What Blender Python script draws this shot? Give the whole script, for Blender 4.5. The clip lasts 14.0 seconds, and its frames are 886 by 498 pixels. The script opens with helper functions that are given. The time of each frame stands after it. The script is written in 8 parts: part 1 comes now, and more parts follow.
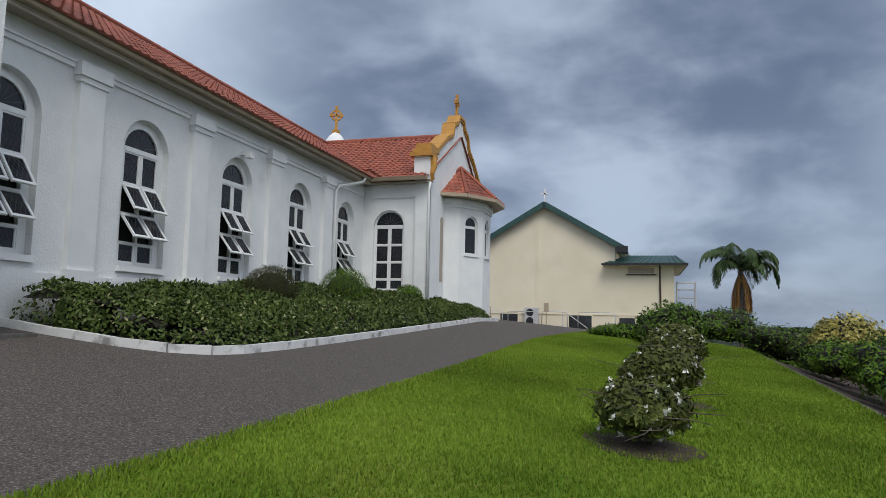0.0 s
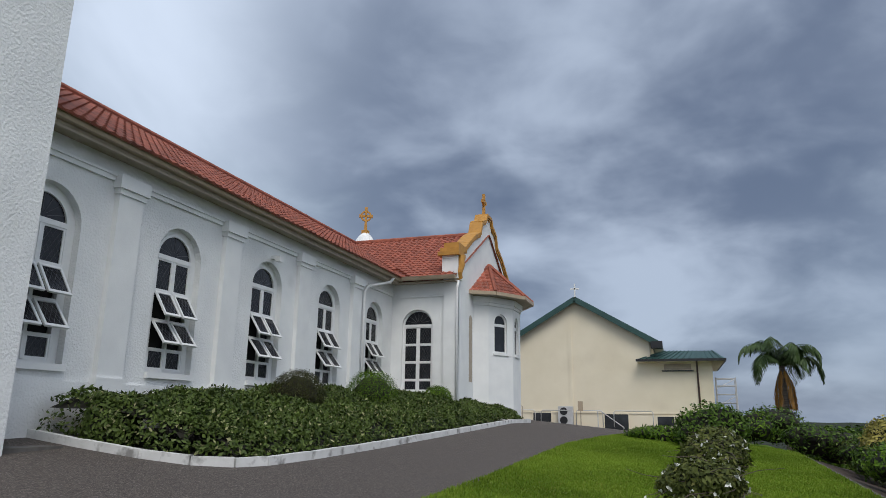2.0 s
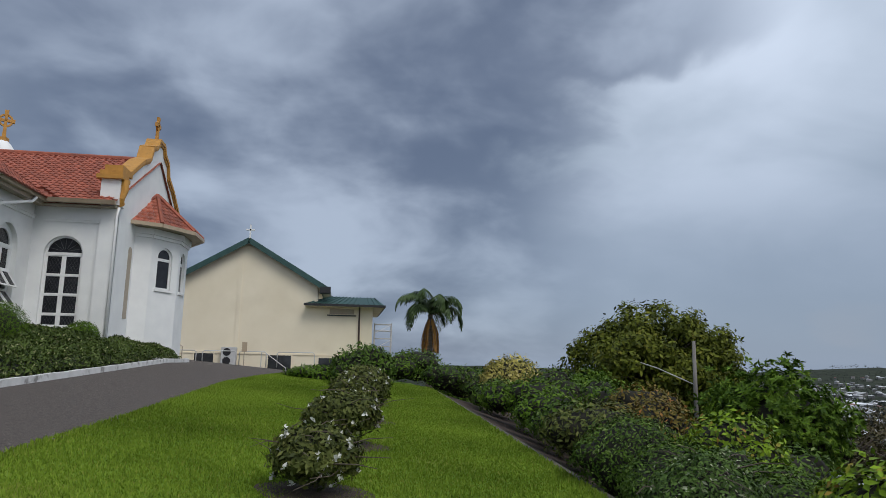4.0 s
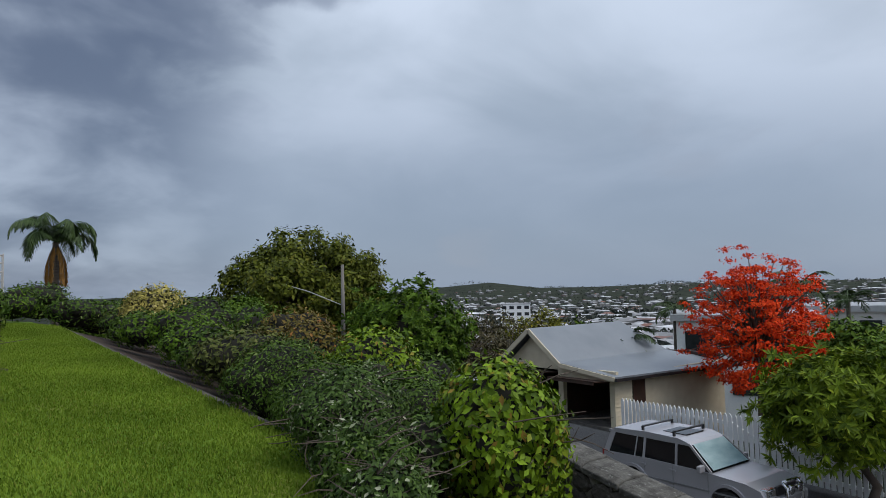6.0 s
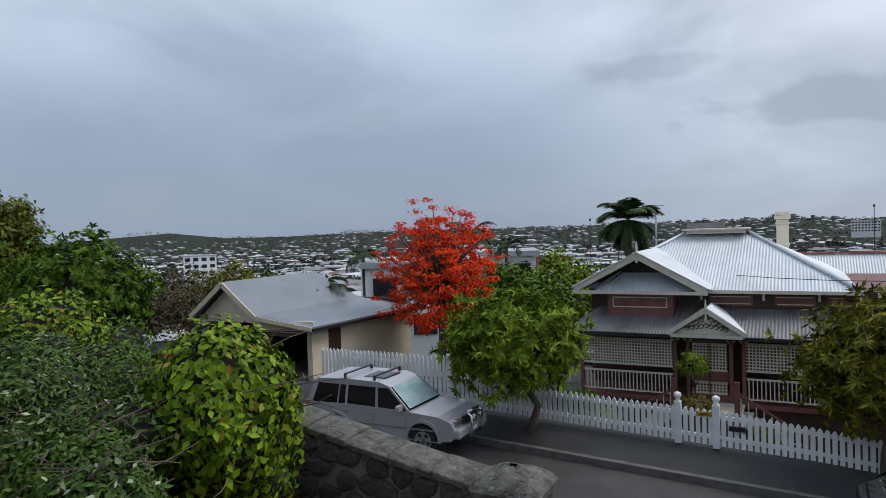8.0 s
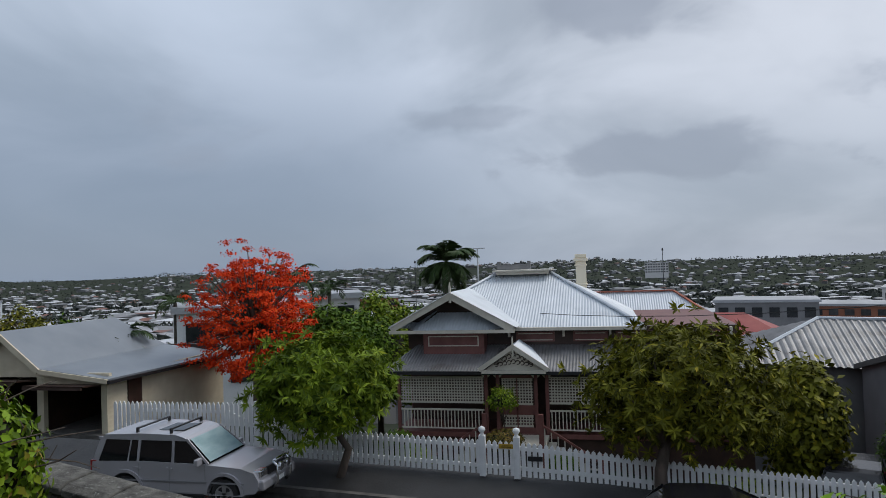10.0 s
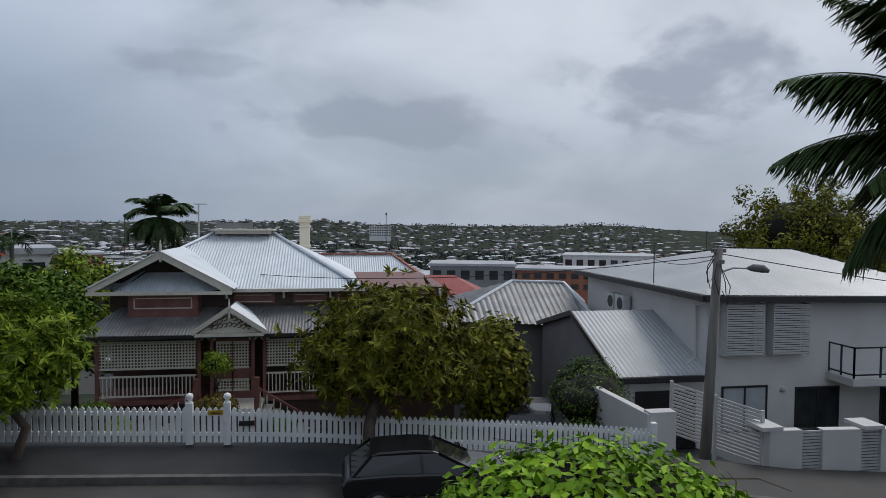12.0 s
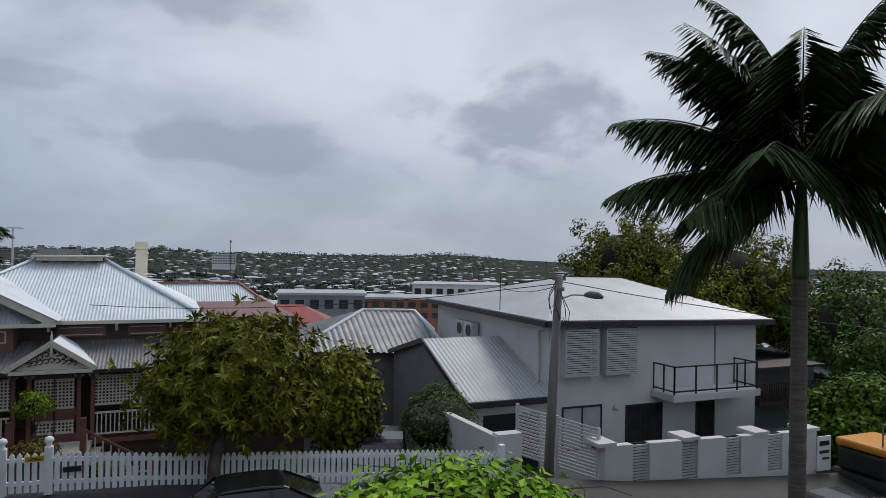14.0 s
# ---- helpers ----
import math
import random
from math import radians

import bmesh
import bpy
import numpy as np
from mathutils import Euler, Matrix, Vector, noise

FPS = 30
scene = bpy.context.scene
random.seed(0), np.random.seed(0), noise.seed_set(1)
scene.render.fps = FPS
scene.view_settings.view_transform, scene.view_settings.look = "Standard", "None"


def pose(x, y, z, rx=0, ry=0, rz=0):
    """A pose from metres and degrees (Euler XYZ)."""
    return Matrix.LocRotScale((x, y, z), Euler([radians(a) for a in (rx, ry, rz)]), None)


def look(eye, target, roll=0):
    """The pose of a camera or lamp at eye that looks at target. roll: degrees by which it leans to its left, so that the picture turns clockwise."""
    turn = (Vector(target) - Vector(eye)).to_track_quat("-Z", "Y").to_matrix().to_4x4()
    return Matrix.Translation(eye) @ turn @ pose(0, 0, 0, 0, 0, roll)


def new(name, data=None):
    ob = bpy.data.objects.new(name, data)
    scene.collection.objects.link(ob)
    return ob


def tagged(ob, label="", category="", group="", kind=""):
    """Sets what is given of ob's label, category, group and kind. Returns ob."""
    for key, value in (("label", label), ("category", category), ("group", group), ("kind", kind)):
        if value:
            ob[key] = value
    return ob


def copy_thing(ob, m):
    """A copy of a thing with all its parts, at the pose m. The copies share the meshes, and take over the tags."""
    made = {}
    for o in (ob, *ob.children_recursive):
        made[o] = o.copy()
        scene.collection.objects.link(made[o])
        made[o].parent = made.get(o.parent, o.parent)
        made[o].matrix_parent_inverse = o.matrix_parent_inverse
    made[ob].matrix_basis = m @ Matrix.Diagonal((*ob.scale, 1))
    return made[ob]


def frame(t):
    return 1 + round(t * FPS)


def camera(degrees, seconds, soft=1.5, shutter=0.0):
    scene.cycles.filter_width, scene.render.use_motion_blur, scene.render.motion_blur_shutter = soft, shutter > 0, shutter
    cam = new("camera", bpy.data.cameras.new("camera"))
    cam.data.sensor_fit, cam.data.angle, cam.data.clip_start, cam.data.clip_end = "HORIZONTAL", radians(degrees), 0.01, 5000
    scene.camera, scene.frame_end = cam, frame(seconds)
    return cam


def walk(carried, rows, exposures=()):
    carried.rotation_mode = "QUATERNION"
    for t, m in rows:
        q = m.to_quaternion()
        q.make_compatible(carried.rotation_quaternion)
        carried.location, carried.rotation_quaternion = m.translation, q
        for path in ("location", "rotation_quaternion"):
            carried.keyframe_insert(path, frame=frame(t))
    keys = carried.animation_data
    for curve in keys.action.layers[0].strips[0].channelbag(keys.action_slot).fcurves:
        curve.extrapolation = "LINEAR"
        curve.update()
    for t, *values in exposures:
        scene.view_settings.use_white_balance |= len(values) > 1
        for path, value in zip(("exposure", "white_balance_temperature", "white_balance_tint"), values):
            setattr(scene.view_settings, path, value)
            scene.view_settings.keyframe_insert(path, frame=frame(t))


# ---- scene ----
cam = camera(66.26, 14.0, soft=0.5)
PATH = [
    (0.0, pose(-0.333, -0.126, 1.509, 95.74, -1.14, 16.13)),
    (0.5, pose(-0.382, -0.099, 1.584, 96.65, -0.72, 16.79)),
    (1.0, pose(-0.307, -0.114, 1.634, 100.05, -0.03, 18.92)),
    (1.5, pose(-0.300, -0.096, 1.638, 103.09, -0.20, 20.60)),
    (2.0, pose(-0.267, -0.091, 1.697, 103.64, -0.77, 18.77)),
    (2.5, pose(-0.238, 0.103, 1.562, 103.10, -0.05, 10.90)),
    (2.7, pose(-0.177, 0.109, 1.606, 102.49, -0.32, 8.79)),
    (4.8, pose(-0.056, -0.285, 1.589, 97.42, -1.32, -19.99)),
    (5.0, pose(-0.044, -0.241, 1.581, 96.81, -1.35, -22.68)),
    (5.5, pose(-0.025, -0.038, 1.586, 95.23, 0.42, -30.00)),
    (6.0, pose(0.004, -0.001, 1.587, 93.18, 1.46, -36.78)),
    (6.5, pose(0.175, 0.149, 1.571, 91.32, 1.33, -43.30)),
    (7.0, pose(0.297, 0.273, 1.555, 90.85, 0.64, -50.22)),
    (7.5, pose(0.205, 0.335, 1.598, 89.59, 0.79, -55.08)),
    (8.0, pose(0.062, 0.571, 1.653, 88.19, 1.89, -62.63)),
    (8.2, pose(0.008, 0.680, 1.661, 87.65, 2.04, -64.95)),
    (10.3, pose(0.186, 0.028, 1.583, 91.52, 1.62, -80.45)),
    (10.5, pose(0.182, 0.021, 1.565, 91.17, 1.15, -83.37)),
    (11.0, pose(0.158, 0.001, 1.545, 89.92, 0.64, -89.34)),
    (11.5, pose(0.113, 0.007, 1.577, 88.05, -0.05, -94.38)),
    (12.0, pose(0.308, -0.106, 1.640, 87.65, -0.42, -99.77)),
    (12.5, pose(0.335, -0.127, 1.645, 89.05, -1.18, -104.78)),
    (13.0, pose(0.317, -0.135, 1.648, 90.03, -0.96, -109.59)),
    (13.5, pose(0.238, -0.040, 1.625, 90.52, -1.73, -112.95)),
    (14.0, pose(0.258, 0.026, 1.609, 90.25, -0.95, -112.38)),
]
walk(cam, PATH, [(0.0, 0.20), (2.7, 0.15), (5.0, 0.03), (6.5, 0.12), (8.0, 0.18), (11.0, -0.12), (14.0, -0.03)])

# ---- sky and sun ----
world = bpy.data.worlds.new("storm_sky")
scene.world = world
world.use_nodes = True


def bearing(az, el):
    a, e = radians(az), radians(el)
    return Vector((math.cos(a) * math.cos(e), math.sin(a) * math.cos(e), math.sin(e)))


def build_sky():
    nt = world.node_tree
    N, L = nt.nodes, nt.links
    for n in list(N):
        N.remove(n)
    out = N.new("ShaderNodeOutputWorld")
    bg = N.new("ShaderNodeBackground")
    co = N.new("ShaderNodeTexCoord")

    def math_node(op, a, b=None, c=None, clamp=False):
        n = N.new("ShaderNodeMath")
        n.operation, n.use_clamp = op, clamp
        for i, v in enumerate((a, b, c)):
            if v is None:
                continue
            if isinstance(v, (int, float)):
                n.inputs[i].default_value = v
            else:
                L.new(v, n.inputs[i])
        return n.outputs[0]

    def mix(f, a, b):
        n = N.new("ShaderNodeMix")
        n.data_type = "RGBA"
        for k, v in ((0, f), (6, a), (7, b)):
            if isinstance(v, tuple):
                n.inputs[k].default_value = (*v, 1)
            elif isinstance(v, (int, float)):
                n.inputs[k].default_value = v
            else:
                L.new(v, n.inputs[k])
        return n.outputs[2]

    def ramp(v, lo, hi):
        n = N.new("ShaderNodeMapRange")
        n.interpolation_type = "SMOOTHSTEP"
        L.new(v, n.inputs[0])
        n.inputs[1].default_value, n.inputs[2].default_value = lo, hi
        return n.outputs[0]

    sep = N.new("ShaderNodeSeparateXYZ")
    L.new(co.outputs["Generated"], sep.inputs[0])
    X, Y, Z = sep.outputs
    # the cloud deck seen in perspective: direction over height
    hgt = math_node("ADD", math_node("MAXIMUM", Z, 0.0), 0.38)
    com = N.new("ShaderNodeCombineXYZ")
    L.new(math_node("DIVIDE", X, hgt), com.inputs[0])
    L.new(math_node("DIVIDE", Y, hgt), com.inputs[1])

    def cloud(scale, detail, rough, dist, off):
        m = N.new("ShaderNodeMapping")
        m.inputs["Location"].default_value = off
        L.new(com.outputs[0], m.inputs[0])
        n = N.new("ShaderNodeTexNoise")
        n.inputs["Scale"].default_value, n.inputs["Detail"].default_value = scale, detail
        n.inputs["Roughness"].default_value, n.inputs["Distortion"].default_value = rough, dist
        L.new(m.outputs[0], n.inputs["Vector"])
        return n.outputs[0]

    big = cloud(0.9, 3, 0.5, 0.3, (3.1, 1.4, 0))
    mid = cloud(1.7, 5, 0.5, 0.35, (7.0, 2.0, 0))
    fine = cloud(5.0, 5, 0.5, 0.3, (1.0, 5.0, 0))
    # the storm stands towards the hall, the lighter sky over the valley
    def toward(d):
        n = N.new("ShaderNodeVectorMath")
        n.operation = "DOT_PRODUCT"
        L.new(co.outputs["Generated"], n.inputs[0])
        n.inputs[1].default_value = Vector(d).normalized()
        return n.outputs["Value"]

    low_storm = math_node("MULTIPLY", ramp(toward(STORM_LOW), 0.76, 0.99), 1.12)
    # the shelf of cloud: all above a slanting edge, fading away from the storm
    above = math_node("ADD", toward(bearing(81, 12).cross(bearing(41, 24)) * -1.0), math_node("MULTIPLY", math_node("SUBTRACT", fine, 0.5), 0.20))
    above = math_node("ADD", above, math_node("MULTIPLY", math_node("SUBTRACT", mid, 0.5), 0.34))
    shelf = math_node("MULTIPLY", ramp(above, -0.09, 0.13), ramp(toward(bearing(90, 20)), 0.68, 0.97))
    storm = math_node("MAXIMUM", low_storm, math_node("MULTIPLY", shelf, 0.96))
    clear = math_node("MULTIPLY", ramp(toward(CLEARING), 0.86, 0.995), math_node("SUBTRACT", 1.0, shelf))
    storm = math_node("SUBTRACT", storm, math_node("MULTIPLY", clear, 0.6))
    edge = math_node("ADD", storm, math_node("MULTIPLY", math_node("SUBTRACT", mid, 0.5), 1.15))
    edge = math_node("ADD", edge, math_node("MULTIPLY", math_node("SUBTRACT", fine, 0.5), 0.55))
    dark = ramp(edge, 0.22, 0.85)
    body = math_node("ADD", math_node("MULTIPLY", mid, 0.65), math_node("MULTIPLY", big, 0.35))
    pale = mix(ramp(body, 0.36, 0.62), PALE_LO, PALE_HI)
    pale = mix(math_node("MULTIPLY", ramp(toward(bearing(-45, 15)), 0.3, 0.95), 0.8), pale, mix(ramp(body, 0.36, 0.62), GREY_LO, GREY_HI))
    stormy = mix(ramp(math_node("ADD", math_node("MULTIPLY", mid, 0.7), math_node("MULTIPLY", fine, 0.3)), 0.38, 0.66), STORM_LO, STORM_HI)
    col = mix(math_node("MULTIPLY", dark, 0.9), pale, stormy)
    # rain haze near the horizon
    hz = ramp(Z, 0.30, 0.0)
    col = mix(math_node("MULTIPLY", math_node("MULTIPLY", hz, 0.62), math_node("SUBTRACT", 1.0, math_node("MULTIPLY", low_storm, 0.5))), col, HAZE)
    # a curtain of rain over the valley
    rain = math_node("MULTIPLY", ramp(Z, 0.42, 0.05), ramp(toward(bearing(44, 2)), 0.72, 0.95))
    col = mix(math_node("MULTIPLY", rain, 0.8), col, RAIN)
    # single low grey clouds: bearing, height, half width, half height in degrees
    for az, el, w, h, k in PUFFS:
        c = bearing(az, el)
        e = Vector((-c.y, c.x, 0)).normalized()
        u = math_node("DIVIDE", toward(e), math.sin(radians(w)))
        v = math_node("DIVIDE", toward(c.cross(e)), math.sin(radians(h)))
        q = math_node("SQRT", math_node("ADD", math_node("MULTIPLY", u, u), math_node("MULTIPLY", v, v)))
        q = math_node("ADD", q, math_node("ADD", math_node("MULTIPLY", math_node("SUBTRACT", fine, 0.5), 2.4), math_node("MULTIPLY", math_node("SUBTRACT", mid, 0.5), 1.4)))
        f = math_node("MULTIPLY", math_node("MULTIPLY", ramp(q, 1.15, 0.45), ramp(toward(c), 0.85, 0.9)), k)
        col = mix(f, col, LOWCLOUD)
    # scattered low grey clouds
    low = cloud(1.7, 5, 0.5, 0.2, (12.3, 4.2, 0))
    col = mix(math_node("MULTIPLY", math_node("MULTIPLY", ramp(low, 0.58, 0.70), 0.35), math_node("SUBTRACT", 1.0, dark)), col, LOWCLOUD)
    sky = N.new("ShaderNodeTexSky")
    sky.sky_type, sky.sun_disc = "NISHITA", False
    sky.sun_elevation, sky.sun_rotation = radians(54), radians(151)
    sk = N.new("ShaderNodeVectorMath")
    sk.operation = "SCALE"
    L.new(sky.outputs[0], sk.inputs[0])
    sk.inputs["Scale"].default_value = 0.05
    col = mix(0.12, col, sk.outputs[0])
    L.new(col, bg.inputs[0])
    bg.inputs[1].default_value = SKY_STRENGTH
    L.new(bg.outputs[0], out.inputs[0])


STORM_LOW, CLEARING = (-0.02, 0.97, 0.15), (0.62, 0.74, 0.27)
PUFFS = ((-29, 11, 10, 4.2, 0.8), (-5, 8.3, 13, 1.9, 0.65), (-3, 19.5, 7, 2.5, 0.6), (10, 12, 6, 1.0, 0.45), (-50, 9, 7, 2.5, 0.4))
GREY_LO, GREY_HI, RAIN = (0.33, 0.355, 0.40), (0.52, 0.545, 0.60), (0.165, 0.21, 0.285)
PALE_LO, PALE_HI = (0.28, 0.335, 0.41), (0.465, 0.53, 0.635)
STORM_LO, STORM_HI = (0.060, 0.083, 0.138), (0.275, 0.325, 0.41)
HAZE, LOWCLOUD = (0.215, 0.262, 0.34), (0.215, 0.245, 0.305)
SKY_STRENGTH = 1.45
build_sky()

sun = new("sun", bpy.data.lights.new("sun", "SUN"))
sun.data.energy, sun.data.angle, sun.data.color = 1.6, radians(30), (1.0, 0.96, 0.9)
sun.matrix_world = look((18, -32, 50), (0, 0, 0))

# ---- materials ----


def mat(name, lo, hi, scale=4.0, rough=0.7, bump=0.0, bscale=40.0, metal=0.0, spec=0.5, wear=None, per_piece=0.0, island=0.0, detail=6.0, stretch=(1, 1, 1), alpha=None, trans=0.0):
    """A surface whose colour runs from lo to hi with a noise, with grain and, where given, stains of the colour wear."""
    m = bpy.data.materials.new(name)
    m.use_nodes = True
    nt = m.node_tree
    N, L = nt.nodes, nt.links
    b = N["Principled BSDF"]
    co = N.new("ShaderNodeTexCoord")
    mp = N.new("ShaderNodeMapping")
    mp.inputs["Scale"].default_value = stretch
    L.new(co.outputs["Object"], mp.inputs[0])
    n1 = N.new("ShaderNodeTexNoise")
    n1.inputs["Scale"].default_value, n1.inputs["Detail"].default_value = scale, detail
    L.new(mp.outputs[0], n1.inputs["Vector"])
    r = N.new("ShaderNodeMapRange")
    r.inputs[1].default_value, r.inputs[2].default_value = 0.3, 0.7
    L.new(n1.outputs[0], r.inputs[0])
    mx = N.new("ShaderNodeMix")
    mx.data_type = "RGBA"
    mx.inputs[6].default_value, mx.inputs[7].default_value = (*lo, 1), (*hi, 1)
    L.new(r.outputs[0], mx.inputs[0])
    col = mx.outputs[2]
    n2 = N.new("ShaderNodeTexNoise")
    n2.inputs["Scale"].default_value, n2.inputs["Detail"].default_value = bscale, 5
    L.new(mp.outputs[0], n2.inputs["Vector"])
    if wear:
        n3 = N.new("ShaderNodeTexNoise")
        n3.inputs["Scale"].default_value, n3.inputs["Detail"].default_value = wear[1], 8
        L.new(mp.outputs[0], n3.inputs["Vector"])
        r3 = N.new("ShaderNodeMapRange")
        r3.inputs[1].default_value, r3.inputs[2].default_value = wear[2], wear[2] + 0.14
        L.new(n3.outputs[0], r3.inputs[0])
        s3 = N.new("ShaderNodeMath")
        s3.operation = "MULTIPLY"
        s3.inputs[1].default_value = wear[3]
        L.new(r3.outputs[0], s3.inputs[0])
        m3 = N.new("ShaderNodeMix")
        m3.data_type = "RGBA"
        m3.inputs[7].default_value = (*wear[0], 1)
        L.new(s3.outputs[0], m3.inputs[0])
        L.new(col, m3.inputs[6])
        col = m3.outputs[2]
    for amount, kind in ((per_piece, "o"), (island, "i")):
        if amount:
            src = N.new("ShaderNodeObjectInfo").outputs["Random"] if kind == "o" else N.new("ShaderNodeNewGeometry").outputs["Random Per Island"]
            rr = N.new("ShaderNodeMapRange")
            rr.inputs[3].default_value, rr.inputs[4].default_value = 1 - amount, 1 + amount
            L.new(src, rr.inputs[0])
            vs = N.new("ShaderNodeVectorMath")
            vs.operation = "SCALE"
            L.new(col, vs.inputs[0])
            L.new(rr.outputs[0], vs.inputs["Scale"])
            col = vs.outputs[0]
    L.new(col, b.inputs["Base Color"])
    b.inputs["Roughness"].default_value, b.inputs["Metallic"].default_value = rough, metal
    b.inputs["Specular IOR Level"].default_value = spec
    if bump:
        bp = N.new("ShaderNodeBump")
        bp.inputs["Strength"].default_value, bp.inputs["Distance"].default_value = min(1, bump), 0.02
        L.new(n2.outputs[0], bp.inputs["Height"])
        L.new(bp.outputs[0], b.inputs["Normal"])
    if trans:
        b.inputs["Transmission Weight"].default_value = trans
    return m


def leaf_mat(name, lo, hi, tip=None, rough=0.6, scale=2.4, own=0.62, gloss=0.14):
    """Leaves: each one between lo and hi, a few of the colour tip; light passes a little."""
    # dark end halved, bright end raised: shadow contrast put into the leaf colour
    m = mat(name, tuple(0.5 * v for v in lo), tuple(1.1 * v for v in hi), scale, rough, spec=gloss)
    nt = m.node_tree
    N, L = nt.nodes, nt.links
    b = N["Principled BSDF"]
    g = N.new("ShaderNodeNewGeometry")
    cr = N.new("ShaderNodeValToRGB")
    e = cr.color_ramp.elements
    e[0].color, e[1].color = (*lo, 1), (*hi, 1)
    if tip:
        k = cr.color_ramp.elements.new(0.9)
        k.color = (*hi, 1)
        e[len(e) - 1].color = (*tip, 1)
    L.new(g.outputs["Random Per Island"], cr.inputs[0])
    mx = N.new("ShaderNodeMix")
    mx.data_type, mx.blend_type = "RGBA", "MIX"
    mx.inputs[0].default_value = own
    old = b.inputs["Base Color"].links[0].from_socket
    L.new(old, mx.inputs[6])
    L.new(cr.outputs[0], mx.inputs[7])
    L.new(mx.outputs[2], b.inputs["Base Color"])
    b.inputs["Subsurface Weight"].default_value = 0.0
    return m


M_ROUGHCAST = mat("white_roughcast", (0.74, 0.75, 0.75), (0.83, 0.84, 0.83), 1.2, 0.85, 1.0, 20.0, wear=((0.55, 0.56, 0.54), 0.8, 0.58, 0.35))
M_SMOOTH = mat("white_render_smooth", (0.74, 0.75, 0.75), (0.82, 0.83, 0.82), 1.5, 0.7, 0.15, 30.0)
M_WHITE = mat("white_gloss_paint", (0.74, 0.75, 0.75), (0.82, 0.82, 0.81), 8.0, 0.4)
M_TILE = mat("terracotta_tile", (0.20, 0.055, 0.035), (0.36, 0.10, 0.055), 3.0, 0.75, 0.3, 60.0, island=0.22, per_piece=0.2, wear=((0.10, 0.05, 0.04), 2.0, 0.55, 0.5))
M_GOLD = mat("ochre_trim", (0.42, 0.20, 0.03), (0.52, 0.26, 0.045), 5.0, 0.6, 0.2, 30.0, wear=((0.2, 0.1, 0.03), 3.0, 0.58, 0.5))
M_GUTTER = mat("tan_gutter", (0.36, 0.28, 0.19), (0.44, 0.35, 0.25), 4.0, 0.5)
# tan board with the shade under the eaves put into its colour
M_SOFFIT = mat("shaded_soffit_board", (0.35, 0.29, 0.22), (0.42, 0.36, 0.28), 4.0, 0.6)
M_GLASS = mat("dark_leaded_glass", (0.010, 0.011, 0.014), (0.022, 0.023, 0.028), 3.0, 0.12, 0.1, 14.0, spec=0.35)
M_LEAD = mat("lead_came", (0.05, 0.05, 0.055), (0.08, 0.08, 0.085), 3.0, 0.5)
# near-black, the darkness of an unlit interior put into the colour
M_UNLIT = mat("unlit_interior_tone", (0.008, 0.008, 0.009), (0.014, 0.014, 0.015), 3.0, 0.9)
M_CREAM = mat("cream_render", (0.74, 0.66, 0.50), (0.80, 0.72, 0.56), 0.6, 0.8, 0.15, 40.0, wear=((0.64, 0.56, 0.42), 0.35, 0.56, 0.4))
M_GREENROOF = mat("green_metal_roof", (0.02, 0.06, 0.055), (0.03, 0.085, 0.075), 2.0, 0.45)
M_ASPHALT = mat("drive_exposed_aggregate", (0.032, 0.026, 0.022), (0.115, 0.091, 0.078), 24.0, 0.8, 1.0, 85.0, wear=((0.34, 0.30, 0.27), 48.0, 0.55, 0.7))
M_ROAD = mat("wet_asphalt", (0.04, 0.037, 0.035), (0.068, 0.062, 0.057), 1.2, 0.5, 0.5, 90.0, wear=((0.018, 0.018, 0.019), 0.7, 0.5, 0.5))
M_PATHBLACK = mat("bitumen_footpath", (0.013, 0.013, 0.014), (0.026, 0.026, 0.027), 1.4, 0.6, 0.5, 80.0)
M_KERB = mat("old_concrete_kerb", (0.07, 0.065, 0.06), (0.16, 0.15, 0.14), 3.0, 0.8, 0.4, 50.0, wear=((0.04, 0.03, 0.025), 3.0, 0.55, 0.6))
M_SOIL = mat("mulch_soil", (0.030, 0.020, 0.014), (0.07, 0.046, 0.033), 6.0, 0.95, 0.9, 40.0)
M_LAWN = mat("lawn_turf", (0.080, 0.158, 0.012), (0.165, 0.255, 0.028), 0.4, 0.9, 0.8, 60.0, wear=((0.20, 0.19, 0.045), 0.55, 0.53, 0.6), spec=0.1)
M_STONE = mat("retaining_stone", (0.040, 0.036, 0.031), (0.10, 0.09, 0.078), 3.5, 0.85, 0.8, 22.0, wear=((0.17, 0.165, 0.15), 4.0, 0.6, 0.5), per_piece=0.3)
M_MORTAR = mat("pale_wall_mortar", (0.16, 0.15, 0.135), (0.26, 0.245, 0.225), 4.0, 0.95, 0.8, 30.0)
M_WALLCAP = mat("lichened_wall_cap", (0.045, 0.042, 0.038), (0.15, 0.145, 0.13), 9.0, 0.95, 1.0, 30.0, wear=((0.3, 0.3, 0.28), 26.0, 0.6, 0.7))
M_ZINC = mat("corrugated_steel", (0.52, 0.56, 0.60), (0.62, 0.66, 0.70), 1.0, 0.55, 0.05, 20.0, metal=0.2, wear=((0.36, 0.39, 0.42), 0.9, 0.58, 0.4))
M_ZINCDULL = mat("weathered_corrugated_steel", (0.19, 0.19, 0.195), (0.29, 0.29, 0.295), 1.2, 0.5, 0.05, 20.0, metal=0.5, wear=((0.13, 0.115, 0.105), 1.5, 0.54, 0.5))
M_GREYROOF = mat("grey_coated_roof", (0.19, 0.215, 0.245), (0.24, 0.265, 0.295), 0.8, 0.42, metal=0.25)
